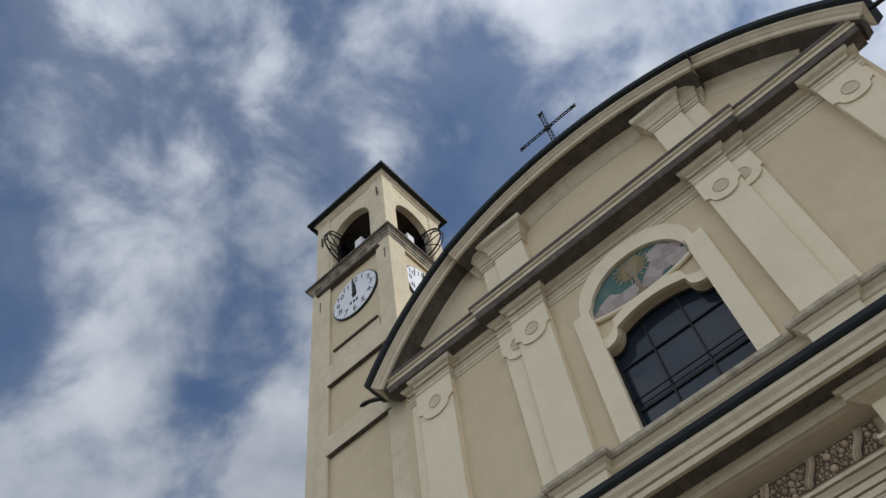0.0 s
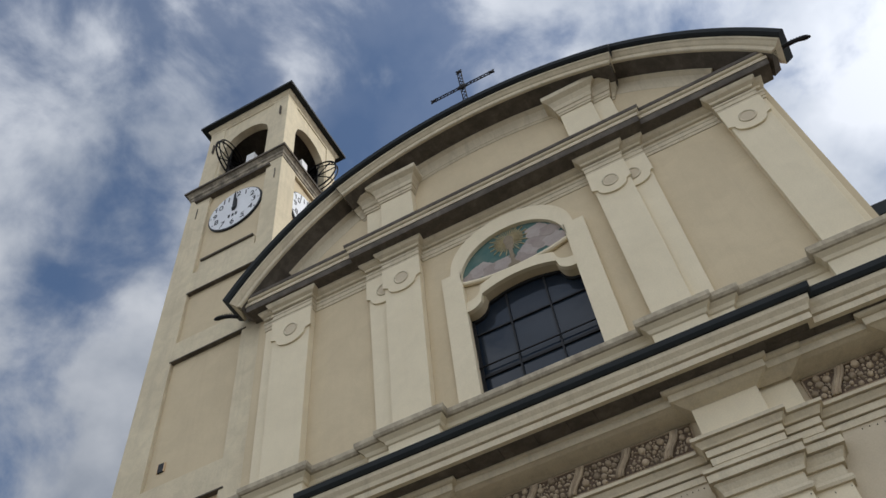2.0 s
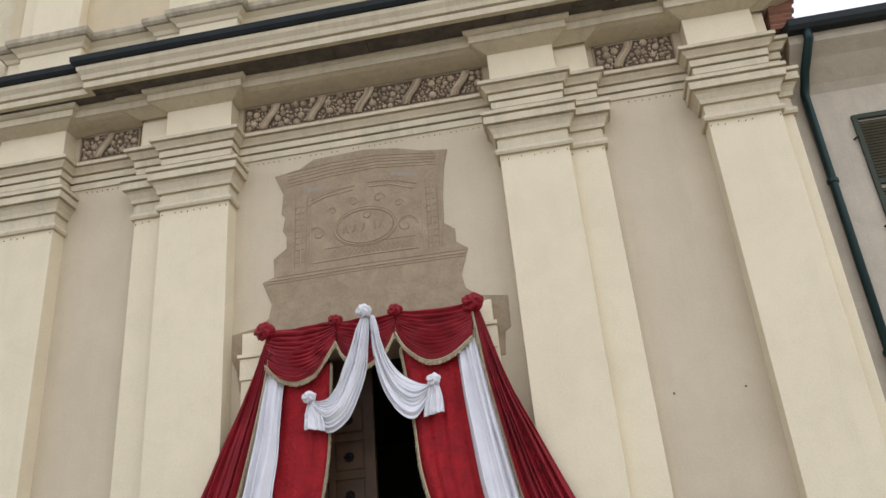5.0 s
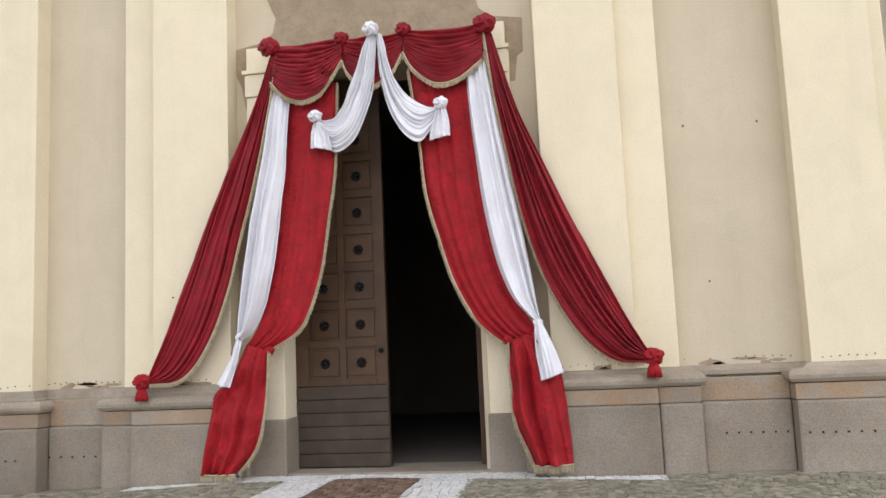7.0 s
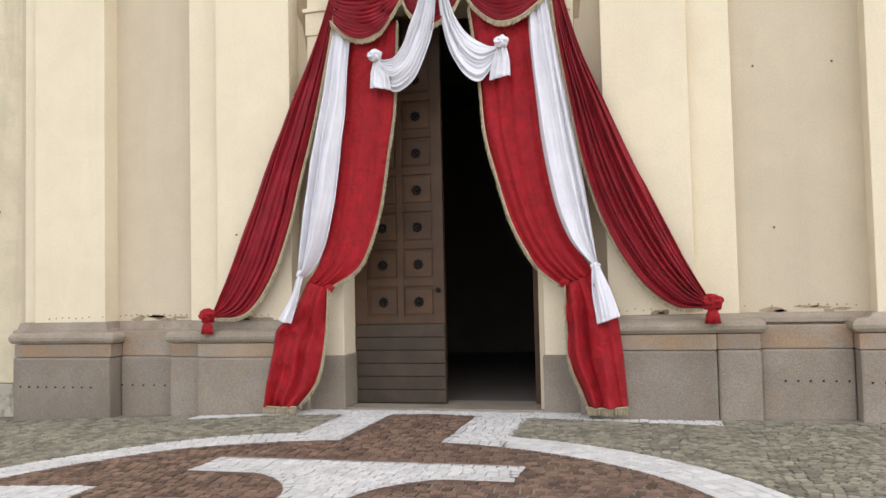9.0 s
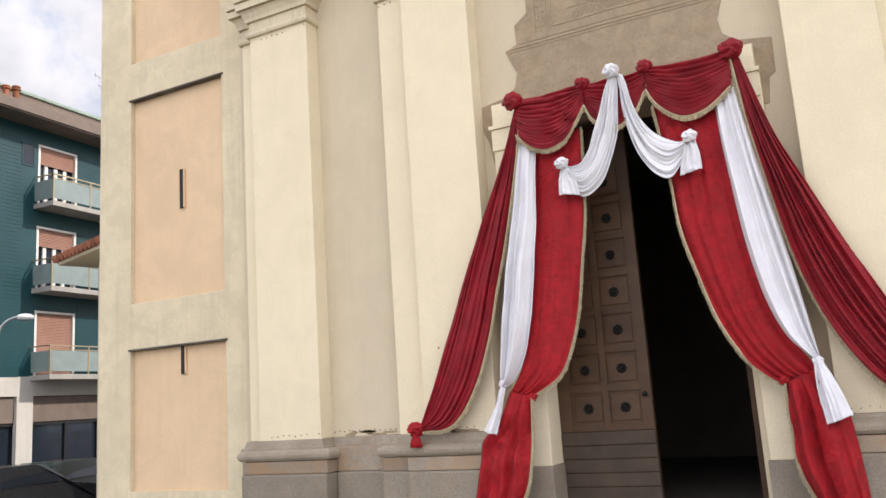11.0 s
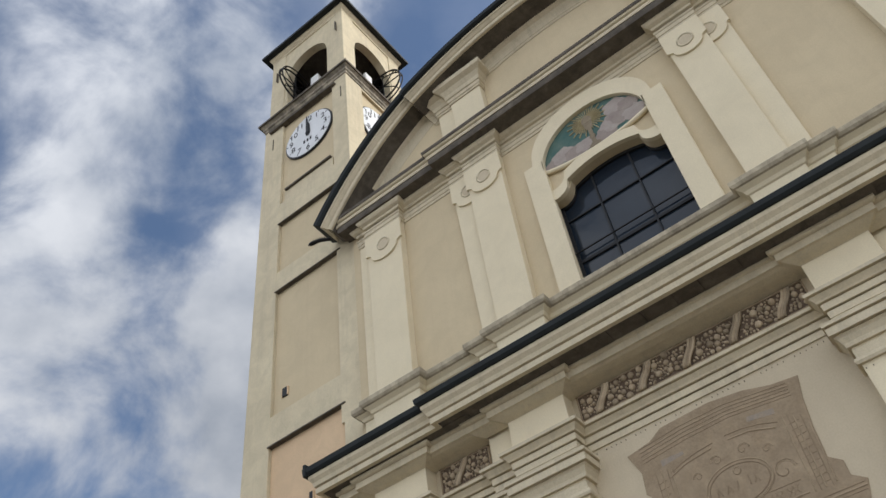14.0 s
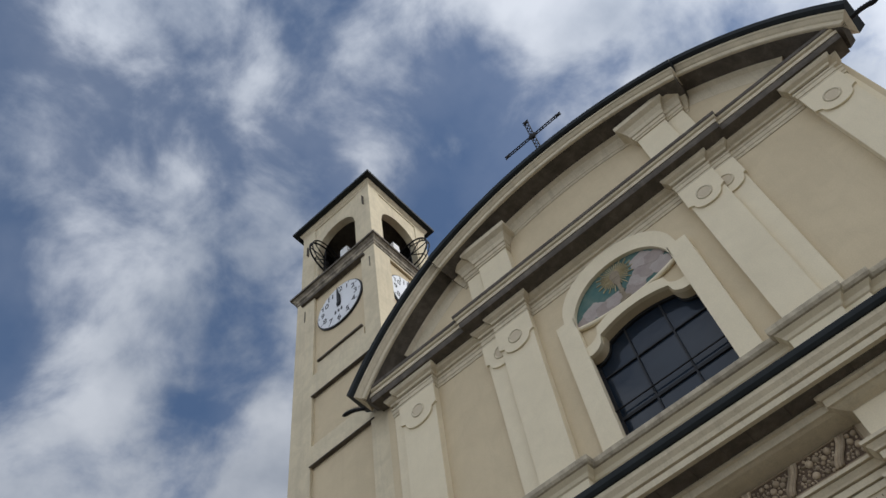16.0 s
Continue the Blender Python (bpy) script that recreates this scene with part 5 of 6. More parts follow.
def cloth(name, left, right, mat, parent, y0, y1, pleats=5, amp=0.05, nu=60, nv=48, seed=0, label="", waves=0.0, hem=None):
    """Hanging cloth between two edge curves, with folds running along them."""
    rr = random.Random(seed)
    ph = [rr.uniform(0, 6.28) for _ in range(4)]
    bm = bmesh.new()
    rows = []
    for j in range(nv + 1):
        v = j / nv
        a, b = curve_at(left, v), curve_at(right, v)
        w = math.dist(a, b)
        row = []
        for i in range(nu + 1):
            u = i / nu
            g = u + 0.05 * noise.noise(Vector((u * 2.0, v * 2.2, seed + 0.5)))
            f = noise.noise(Vector((g * pleats * 2.0, v * 0.7, seed * 1.3)))
            f2 = noise.noise(Vector((g * pleats * 5.0, v * 1.3, seed * 2.1)))
            f3 = noise.noise(Vector((u * 3 + seed, v * 7, seed * 0.7)))
            k = amp * (0.5 + 0.5 * min(1, w / 0.4)) * min(1, v * 4 + 0.35)
            gather = 0.35 + 0.65 * max(math.exp(-((u - hem) / 0.3) ** 2), max(0.0, v - 0.75) * 4) if hem is not None else 1.0
            y = y0 + (y1 - y0) * v - k * gather * (1.9 * abs(f) + 0.55 * f2) - k * 0.35 * f3 - 0.05 * math.sin(math.pi * u)
            x = a[0] + (b[0] - a[0]) * u
            z = a[1] + (b[1] - a[1]) * u + waves * math.sin(3 * math.pi * u + v * 3) * v
            row.append(bm.verts.new((x, y, z)))
        rows.append(row)
    for p, q in zip(rows, rows[1:]):
        for i in range(nu):
            bm.faces.new((p[i], p[i + 1], q[i + 1], q[i]))
    ob = part(name, bm, mat, parent, label, smooth=True)
    so = ob.modifiers.new("thickness", "SOLIDIFY")
    so.thickness = 0.012
    return ob


def swag(name, top, bottom, mat, parent, y, amp=0.05, folds=6, nu=44, nv=40, seed=0):
    """Valance swag: folds run from end to end, sagging with the lower edge."""
    bm = bmesh.new()
    rows = []
    for j in range(nv + 1):
        v = j / nv
        row = []
        for i in range(nu + 1):
            u = i / nu
            a, b = curve_at(top, u), curve_at(bottom, u)
            sag = math.sin(math.pi * u)
            f = math.sin(2 * math.pi * folds * (v ** 1.25) + 1.2 * math.sin(3 * u + seed))
            n3 = noise.noise(Vector((u * 5 + seed, v * 9, 3.1 * seed)))
            yy = y - amp * (0.35 + sag) * (0.85 * (1 - abs(f)) + 0.35 * n3) - 0.10 * sag * v ** 0.6 - 0.02
            row.append(bm.verts.new((a[0] + (b[0] - a[0]) * v, yy, a[1] + (b[1] - a[1]) * v)))
        rows.append(row)
    for p, q in zip(rows, rows[1:]):
        for i in range(nu):
            bm.faces.new((p[i], p[i + 1], q[i + 1], q[i]))
    ob = part(name, bm, mat, parent, smooth=True)
    so = ob.modifiers.new("thickness", "SOLIDIFY")
    so.thickness = 0.012
    return ob


def fringe(edge, parent, y0, y1, length=0.07, away=(0, -1), n=None, seed=0, sag=0.0):
    """Braid with threads hanging from an edge curve."""
    rr = random.Random(seed)
    bm = bmesh.new()
    total = sum(math.dist(a, b) for a, b in zip(edge, edge[1:]))
    n = n or int(total / 0.014)
    sagy = lambda t: sag * math.sin(math.pi * t)
    tube(bm, [(*curve_at(edge, t)[:1], y0 + (y1 - y0) * t - 0.02 - sagy(t), curve_at(edge, t)[1]) for t in steps(0, 1, max(8, n // 5))], 0.013, 5)
    for i in range(n):
        t = (i + 0.5) / n
        x, z = curve_at(edge, t)
        y = y0 + (y1 - y0) * t - 0.02 - sagy(t)
        l = length * rr.uniform(0.85, 1.1)
        dx, dz = away[0] * l + rr.uniform(-.006, .006), away[1] * l
        w = 0.006
        p = [(x - w, y, z), (x + w, y, z), (x + dx + w * .7, y - 0.004 + rr.uniform(-.008, .008), z + dz), (x + dx - w * .7, y - 0.004, z + dz)]
        vs = [bm.verts.new(q) for q in p] + [bm.verts.new((q[0], q[1] + 0.010, q[2])) for q in p]
        for f in ((0, 1, 2, 3), (5, 4, 7, 6), (0, 4, 5, 1), (1, 5, 6, 2), (3, 2, 6, 7), (0, 3, 7, 4)):
            bm.faces.new([vs[k] for k in f])
    part("fringe", bm, GOLD_F, parent, "gold thread fringe")


def knot(x, y, z, r, mat, parent, name="knot", seed=1):
    """A gathered rosette of cloth."""
    rr = random.Random(seed)
    bm = bmesh.new()
    bmesh.ops.create_icosphere(bm, subdivisions=4, radius=r)
    for v in bm.verts:
        d = v.co.normalized()
        t = math.atan2(d.z, d.x)
        k = 1 + 0.16 * math.sin(4 * t + 6 * d.y + seed) + 0.12 * noise.noise(d * 3.0 + Vector((seed, 0, 0))) + 0.06 * math.sin(9 * t - 5 * d.z)
        v.co = Vector((d.x, d.y * 0.75, d.z * 0.85)) * r * k + Vector((x, y, z))
    return part(name, bm, mat, parent, smooth=True)


YD = -0.34
# outer wine drapes tied back to the pilaster feet
for lab, left, right, low, tas, sd in (
    ("wine-red velvet drape tied back at the pilaster foot", [(-1.31, 5.50), (-1.54, 4.86), (-1.92, 3.96), (-2.29, 3.06), (-2.67, 2.07), (-2.99, 1.30)],
     [(-1.21, 5.50), (-1.31, 4.83), (-1.54, 3.76), (-1.74, 3.01), (-1.87, 2.48), (-2.08, 1.89), (-2.35, 1.44), (-2.61, 1.25), (-2.96, 1.24)], 2, (-3.06, 1.20), 3),
    ("wine-red velvet drape swept out to the pilaster foot", [(1.57, 5.50), (1.66, 4.75), (1.80, 3.88), (1.96, 3.04), (2.17, 2.35), (2.44, 1.81), (2.71, 1.47), (2.99, 1.29), (3.28, 1.28)],
     [(1.66, 5.50), (1.94, 4.49), (2.24, 3.75), (2.53, 3.05), (2.84, 2.36), (3.09, 1.84), (3.31, 1.42)], 1, (3.37, 1.27), 5)):
    th = thing("side_drape", lab, "drapery", "draperies round the church door", at=(left[0][0], YD, 5.5))
    cloth("drape_cloth", left, right, RED_D, th, YD - 0.02, -0.50, 3.2 if low == 2 else 4.2, 0.075 if low == 2 else 0.11, 90, 70, sd)
    fringe(right if low == 2 else left, th, YD - 0.06, -0.52, 0.055, (0.35, -0.8) if low == 2 else (-0.35, -0.8), seed=sd)
    knot(left[0][0] + 0.02, YD - 0.12, 5.60, 0.135, RED_D, th, "knot", sd)
    knot(tas[0], -0.56, tas[1] + 0.07, 0.11, RED_B, th, "tie_knot", sd + 1)
    bm = bmesh.new()
    for k in range(14):
        a = k / 14 * 6.28
        tube(bm, [(tas[0] + 0.01 * math.cos(a), -0.57 + 0.01 * math.sin(a), tas[1] + 0.02), (tas[0] + 0.05 * math.cos(a), -0.57 + 0.04 * math.sin(a), tas[1] - 0.08), (tas[0] + 0.075 * math.cos(a), -0.57 + 0.05 * math.sin(a), tas[1] - 0.17)], [0.02, 0.028, 0.018], 5)
    part("tail", bm, RED_B, th, smooth=True)

# white inner drapes
for lab, left, right, tail, sd in (
    ("white cotton drape gathered with a tie", [(-1.26, 5.15), (-1.40, 4.14), (-1.57, 3.23), (-1.68, 2.47), (-1.75, 1.78)],
     [(-1.03, 5.05), (-1.08, 3.95), (-1.18, 3.19), (-1.27, 2.60), (-1.40, 2.15), (-1.56, 1.86), (-1.68, 1.76)], ([(-1.74, 1.78), (-1.82, 1.5), (-1.98, 1.21)], [(-1.68, 1.78), (-1.72, 1.45), (-1.79, 1.16)]), 21),
    ("white cotton drape gathered with a hanging tail", [(1.30, 5.05), (1.37, 4.15), (1.46, 3.29), (1.59, 2.59), (1.77, 2.11), (2.02, 1.82)],
     [(1.56, 5.15), (1.72, 4.17), (1.86, 3.39), (1.97, 2.70), (2.09, 1.83)], ([(2.03, 1.82), (2.03, 1.5), (2.07, 1.11)], [(2.10, 1.82), (2.24, 1.5), (2.34, 1.20)]), 23)):
    th = thing("white_drape", lab, "drapery", "draperies round the church door", at=(left[0][0], YD, 5.1))
    cloth("drape_cloth", left, right, WHITE_C, th, YD - 0.02, YD - 0.16, 1.7, 0.11, 60, 60, sd)
    cloth("tail", *tail, WHITE_C, th, YD - 0.22, YD - 0.32, 1.6, 0.07, 40, 24, sd + 1)
    knot((tail[0][0][0] + tail[1][0][0]) / 2, YD - 0.22, 1.79, 0.055, WHITE_C, th, "tie", sd)

# crimson inner drapes
for lab, left, right, tl, tr, edge, away, sd in (
    ("crimson velvet drape gathered and falling to the ground", [(-1.08, 5.05), (-1.13, 3.95), (-1.27, 2.90), (-1.45, 2.05), (-1.66, 1.68)],
     [(-0.39, 5.05), (-0.44, 3.94), (-0.54, 3.28), (-0.65, 2.62), (-0.81, 2.12), (-0.97, 1.84), (-1.25, 1.66), (-1.37, 1.61)],
     [(-1.66, 1.70), (-1.84, 1.28), (-2.08, 1.04), (-2.15, 0.55), (-2.20, 0.10)], [(-1.36, 1.61), (-1.39, 0.97), (-1.50, 0.42), (-1.74, 0.10)], 1, (0.5, -0.7), 31),
    ("crimson velvet drape gathered beside the open door", [(0.57, 5.14), (0.68, 4.24), (0.74, 3.51), (0.88, 2.93), (1.05, 2.36), (1.29, 1.90), (1.54, 1.65), (1.69, 1.57)],
     [(1.34, 5.05), (1.42, 4.15), (1.50, 3.29), (1.62, 2.60), (1.80, 2.11), (2.06, 1.70)],
     [(1.69, 1.58), (1.70, 1.18), (1.73, 0.66), (1.87, 0.30), (1.93, 0.14)], [(2.06, 1.72), (2.22, 1.45), (2.32, 1.05), (2.37, 0.53), (2.39, 0.15)], 0, (-0.5, -0.7), 33)):
    th = thing("crimson_drape", lab, "drapery", "draperies round the church door", at=(left[0][0], YD, 5.1))
    cloth("drape_cloth", left, right, RED_B, th, YD, YD - 0.06, 1.9, 0.075, 80, 64, sd, hem=float(edge))
    cloth("tail", tl, tr, RED_B, th, YD - 0.10, -0.56, 1.4, 0.15, 70, 44, sd + 1)
    tx = tr[0][0] if edge else tl[0][0]
    knot(tx, YD - 0.12, 1.60, 0.06, RED_B, th, "tie", sd)
    fringe((left, right)[edge], th, YD - 0.03, YD - 0.08, 0.05, away, seed=sd)
    fringe((tl, tr)[edge], th, YD - 0.13, -0.58, 0.05, away, seed=sd + 1)
    fringe([tl[-1], ((tl[-1][0] + tr[-1][0]) / 2, tl[-1][1] - 0.01), tr[-1]], th, -0.66, -0.66, 0.085, (0, -1), seed=sd + 2)

# valance of three swags with rosettes, and the white jabot
val = thing("valance", "wine-red velvet valance of three fringed swags", "valance", "draperies round the church door", at=(0.15, YD, 5.6))
for top, bot, sd in (([(-1.29, 5.62), (-0.8, 5.60), (-0.31, 5.62)], [(-1.29, 5.12), (-1.07, 4.90), (-0.81, 4.80), (-0.58, 4.88), (-0.42, 5.10), (-0.30, 5.32)], 1),
                     ([(-0.33, 5.62), (0.1, 5.60), (0.55, 5.64)], [(-0.30, 5.32), (-0.18, 5.08), (0.10, 4.90), (0.38, 5.08), (0.50, 5.32)], 2),
                     ([(0.53, 5.64), (1.06, 5.61), (1.60, 5.63)], [(0.52, 5.34), (0.66, 5.08), (0.94, 4.86), (1.24, 4.90), (1.54, 5.14)], 3)):
    swag("swag", top, bot, RED_D, val, YD - 0.03 - 0.01 * (sd != 2), 0.075, 6, seed=sd)
    fringe(bot, val, YD - 0.09, YD - 0.09, 0.06, (0, -1), seed=50 + sd, sag=0.09)
for x, z, sd in ((-0.31, 5.63, 7), (0.53, 5.66, 8)):
    knot(x, YD - 0.08, z, 0.095, RED_D, val, "rosette", sd)
jab = thing("white_jabot", "white cotton festoon knotted at the middle and ends", "drapery", "draperies round the church door", at=(0.15, YD - 0.2, 5.6))
cloth("festoon", [(0.08, 5.58), (-0.13, 4.96), (-0.33, 4.55), (-0.50, 4.49), (-0.60, 4.53)], [(0.19, 5.58), (0.14, 4.92), (0.01, 4.49), (-0.16, 4.21), (-0.42, 4.10), (-0.60, 4.42)], WHITE_C, jab, YD - 0.18, YD - 0.16, 3, 0.09, 60, 50, 41)
cloth("festoon", [(0.19, 5.58), (0.25, 4.97), (0.37, 4.51), (0.54, 4.21), (0.75, 4.12), (0.97, 4.44)], [(0.27, 5.58), (0.40, 5.02), (0.57, 4.74), (0.82, 4.58), (0.98, 4.56)], WHITE_C, jab, YD - 0.18, YD - 0.16, 3, 0.09, 60, 50, 42)
cloth("festoon_end", [(-0.66, 4.52), (-0.70, 4.36), (-0.72, 4.16)], [(-0.55, 4.50), (-0.46, 4.30), (-0.42, 4.10)], WHITE_C, jab, YD - 0.18, YD - 0.20, 2, 0.06, 30, 20, 43)
cloth("festoon_end", [(0.95, 4.54), (0.88, 4.34), (0.84, 4.12)], [(1.06, 4.54), (1.10, 4.36), (1.11, 4.16)], WHITE_C, jab, YD - 0.18, YD - 0.20, 2, 0.06, 30, 20, 44)
for x, z, r, sd in ((0.14, 5.64, 0.10, 9), (-0.63, 4.56, 0.085, 10), (1.01, 4.58, 0.085, 11)):
    knot(x, YD - 0.26, z, r, WHITE_C, jab, "knot", sd)

# ---- apartment block beyond the tower ----
AO, AU, AV = Vector((2.65, -10.62, 0)), Vector((-0.9986, -0.0523, 0)), Vector((-0.0523, 0.9986, 0))
AM = Matrix(((AV.x, AU.x, 0, AO.x + AU.x * 25.4), (AV.y, AU.y, 0, AO.y + AU.y * 25.4), (0, 0, 1, 0), (0, 0, 0, 1)))
# local x runs along the front, y into the building
block = thing("apartment_building", "teal-clad four-storey apartment building with balconies", "apartment building", at=tuple(AM.translation))


def abox(name, x0, x1, y0, y1, z0, z1, mat, parent, bevel=0.0, label=""):
    return box_part(name, x0, x1, y0, y1, z0, z1, mat, parent, bevel, label, AM)


S0, S1 = 6.0, 34.0
FLOORS = (3.45, 6.55, 9.65)
WINS = ((10.0, 11.6), (15.57, 17.15), (20.80, 22.45), (26.2, 27.8))
edges = [S0] + [v for w in WINS for v in w] + [S1]
for i in range(0, len(edges), 2):
    abox("upper_wall", edges[i], edges[i + 1], 0, 0.3, 3.41, 12.55, TEAL, block)
for a, b in WINS:
    for z0, z1 in ((3.41, 3.47), (5.74, 6.57), (8.84, 9.67), (11.90, 12.55)):
        abox("upper_wall", a, b, 0, 0.3, z0, z1, TEAL, block)
abox("building_core", S0, S1, 0.32, 11, -1.5, 12.6, TEAL, block)
# courses of the brick cladding
for k in range(64):
    z = 3.6 + k * 0.14
    if z > 12.4:
        break
    for a, b in ((17.30, 20.10), (22.6, 24.2), (12.0, 15.4)):
        abox("brick_course", a, b, -0.008, 0.0, z, z + 0.115, TEAL, block)
for (a, b), shut in zip(WINS, ((0.9, 1.0, 1.0), (1.0, 0.5, 0.3), (1.0, 0.3, 0.3), (1.0, 1.0, 1.0))):
    for fz, sh in zip(FLOORS, shut):
        top = fz + 2.27
        w = part("balcony_window", (lambda bm: (box(bm, a, b, 0.17, 0.2, fz, top, 0, AM), bm)[1])(bmesh.new()), GLASSM, block, "balcony window with rose roller shutter")
        bm = bmesh.new()
        for x0, x1, z0, z1 in ((a - 0.05, a + 0.04, fz, top), (b - 0.04, b + 0.05, fz, top), (a - 0.05, b + 0.05, top - 0.03, top + 0.05)):
            box(bm, x0, x1, -0.02, 0.16, z0, z1, 0, AM)
        part("window_frame", bm, WPAINT, w)
        for x in (a + 0.40, (a + b) / 2, b - 0.42):
            bm = bmesh.new()
            box(bm, x - 0.07, x + 0.07, 0.10, 0.17, fz, top, 0, AM)
            part("sash_stile", bm, WPAINT, w)
        sh = min(sh, 1.0)
        zb = top - 2.27 * sh
        n = max(4, int((top - zb) / 0.055))
        bm = bmesh.new()
        rows = []
        for i in range(n):
            z, h = zb + (top - zb) * i / n, (top - zb) / n
            for y, dz in ((0.068, 0.0), (0.05, 0.15), (0.05, 0.8), (0.068, 0.95)):
                rows.append([bm.verts.new(AM @ Vector((x, y, z + h * dz))) for x in (a + 0.04, b - 0.04)])
        for p, q in zip(rows, rows[1:]):
            bm.faces.new((p[0], p[1], q[1], q[0]))
        part("roller_shutter", bm, SHUT, w)
for a, b, z0, z1 in ((17.45, 17.98, 10.95, 11.72), (20.10, 20.55, 11.08, 11.85)):
    w = abox("small_window", a, b, -0.012, 0.01, z0, z1, GLASSM, block, label="small dark square window")
    bm = bmesh.new()
    for q in ((a - 0.04, a, z0, z1), (b, b + 0.04, z0, z1), (a - 0.04, b + 0.04, z1, z1 + 0.04), (a - 0.04, b + 0.04, z0 - 0.04, z0)):
        box(bm, q[0], q[1], -0.025, 0.01, q[2], q[3], 0, AM)
    part("window_frame", bm, TEAL, w)
for x0, x1 in ((9.0, 17.25), (20.60, 29.0)):
    for fz in FLOORS:
        bal = abox("balcony", x0, x1, -1.0, 0.0, fz - 0.18, fz, CONC, block, 0.01, "concrete balcony with frosted glass parapet")
        bm = bmesh.new()
        n = int((x1 - x0) / 1.45)
        xs = steps(x0 + 0.04, x1 - 0.04, n)
        for x in xs:
            box(bm, x - 0.022, x + 0.022, -0.98, -0.94, fz - 0.1, fz + 1.02, 0, AM)
        for ex in (x0 + 0.04, x1 - 0.04):
            box(bm, ex - 0.022, ex + 0.022, -0.96, 0.0, fz + 0.98, fz + 1.02, 0, AM)
        box(bm, x0, x1, -0.985, -0.935, fz + 0.98, fz + 1.02, 0, AM)
        box(bm, x0, x1, -0.975, -0.945, fz + 0.84, fz + 0.87, 0, AM)
        part("railing", bm, RAILM, bal)
        for p, q in zip(xs, xs[1:]):
            abox("parapet_panel", p + 0.03, q - 0.03, -0.965, -0.955, fz + 0.10, fz + 0.82, FROST, bal)
        for ex in (x0 + 0.04, x1 - 0.04):
            abox("parapet_panel", ex - 0.006, ex + 0.006, -0.92, -0.04, fz + 0.10, fz + 0.82, FROST, bal)
# rough-glass dividers beside the windows
for fz in FLOORS[1:]:
    abox("balcony_divider", 14.3, 14.34, -0.9, 0.0, fz + 0.9, fz + 1.9, FROST, block)
# ground floor with shops
for a, b in ((S0, 11.0), (12.3, 15.0), (16.3, 17.9), (20.1, 20.75), (23.8, S1)):
    abox("shopfront_pier", a, b, -0.05, 0.3, -1.5, 3.42, PALE, block, 0.01)
abox("shopfront_lintel", S0, S1, -0.045, 0.3, 2.75, 3.40, PALE, block)
for a, b in ((11.0, 12.3), (15.0, 16.3), (17.9, 20.1), (20.75, 23.8)):
    w = abox("shop_window", a, b, 0.2, 0.24, -1.2, 2.75, GLASSM, block, label="dark shop window")
    bm = bmesh.new()
    for x in steps(a, b, 2):
        box(bm, x - 0.03, x + 0.03, 0.12, 0.2, -1.2, 2.75, 0, AM)
    box(bm, a, b, 0.10, 0.2, 1.75, 1.85, 0, AM)
    part("shop_frame", bm, WFRAME, w)
    abox("shop_blind", a + 0.05, b - 0.05, 0.06, 0.16, 1.86, 2.72, ROOFB, w)
# dark shop sign with an awning
abox("shop_sign", 14.2, 15.9, -0.12, -0.055, 1.75, 2.45, WFRAME, block, 0.01)
sg = abox("sign_board", 14.2, 15.7, -0.16, -0.125, 1.85, 2.40, BLACK, block, 0.005, "black shop sign with white letters")
lettering("sign_letters", "IA", 0.42, AM @ Matrix.Translation((15.38, -0.17, 2.12)) @ Matrix.Rotation(math.radians(90), 4, "X"), WPAINT, sg)
abox("awning", 13.6, 16.1, -0.9, -0.06, 1.55, 1.66, ROOFB, block, 0.02)
# eaves, roof edge, chimneys
abox("eaves_slab", S0 - 0.5, S1, -1.02, 0.3, 12.55, 12.72, ROOFB, block, 0.02)
abox("eaves_fascia", S0 - 0.5, S1, -1.08, -0.95, 12.60, 12.98, ROOFB, block, 0.02)
abox("roof_step", S0 - 0.5, S1, -0.55, 0.3, 12.72, 13.05, ROOFB, block)
abox("roof_band", S0 - 0.5, S1, -0.42, 10, 13.05, 13.50, ROOFB, block)
abox("white_trim", S0 - 0.5, S1, -0.60, -0.40, 13.02, 13.10, WPAINT, block)
abox("roof_flashing", S0 - 0.5, S1, -0.50, 0.6, 13.50, 13.62, VERDI, block, 0.02)
for x, h in ((14.9, 0.62), (18.05, 0.62), (18.75, 0.48), (19.15, 0.58), (24.2, 0.5), (11.0, 0.6)):
    bm = bmesh.new()
    turned(bm, [(0.11, 0), (0.11, h * 0.72), (0.16, h * 0.74), (0.16, h * 0.82), (0.12, h * 0.86), (0.15, h * 0.92), (0.13, h)], AM @ Matrix.Translation((x, -0.78, 12.95)), 14)
    part("chimney_pot", bm, TERRA, block, "terracotta flue pot")
bm = bmesh.new()
mast = AM @ Vector((24.35, 0.4, 0))
tube(bm, [(mast.x, mast.y, 13.6), (mast.x, mast.y, 15.9)], 0.03, 6)
for z, l in ((15.7, 0.7), (15.3, 0.5), (14.9, 0.35)):
    d = AV * l
    tube(bm, [(mast.x - d.x, mast.y - d.y, z + 0.12), (mast.x + d.x, mast.y + d.y, z - 0.12)], 0.014, 4)
    for k in steps(-0.9, 0.9, 6):
        tube(bm, [(mast.x + d.x * k, mast.y + d.y * k, z - 0.12 * k - 0.16), (mast.x + d.x * k, mast.y + d.y * k, z - 0.12 * k + 0.16)], 0.008, 4)
part("tv_aerial", bm, STEEL, block)

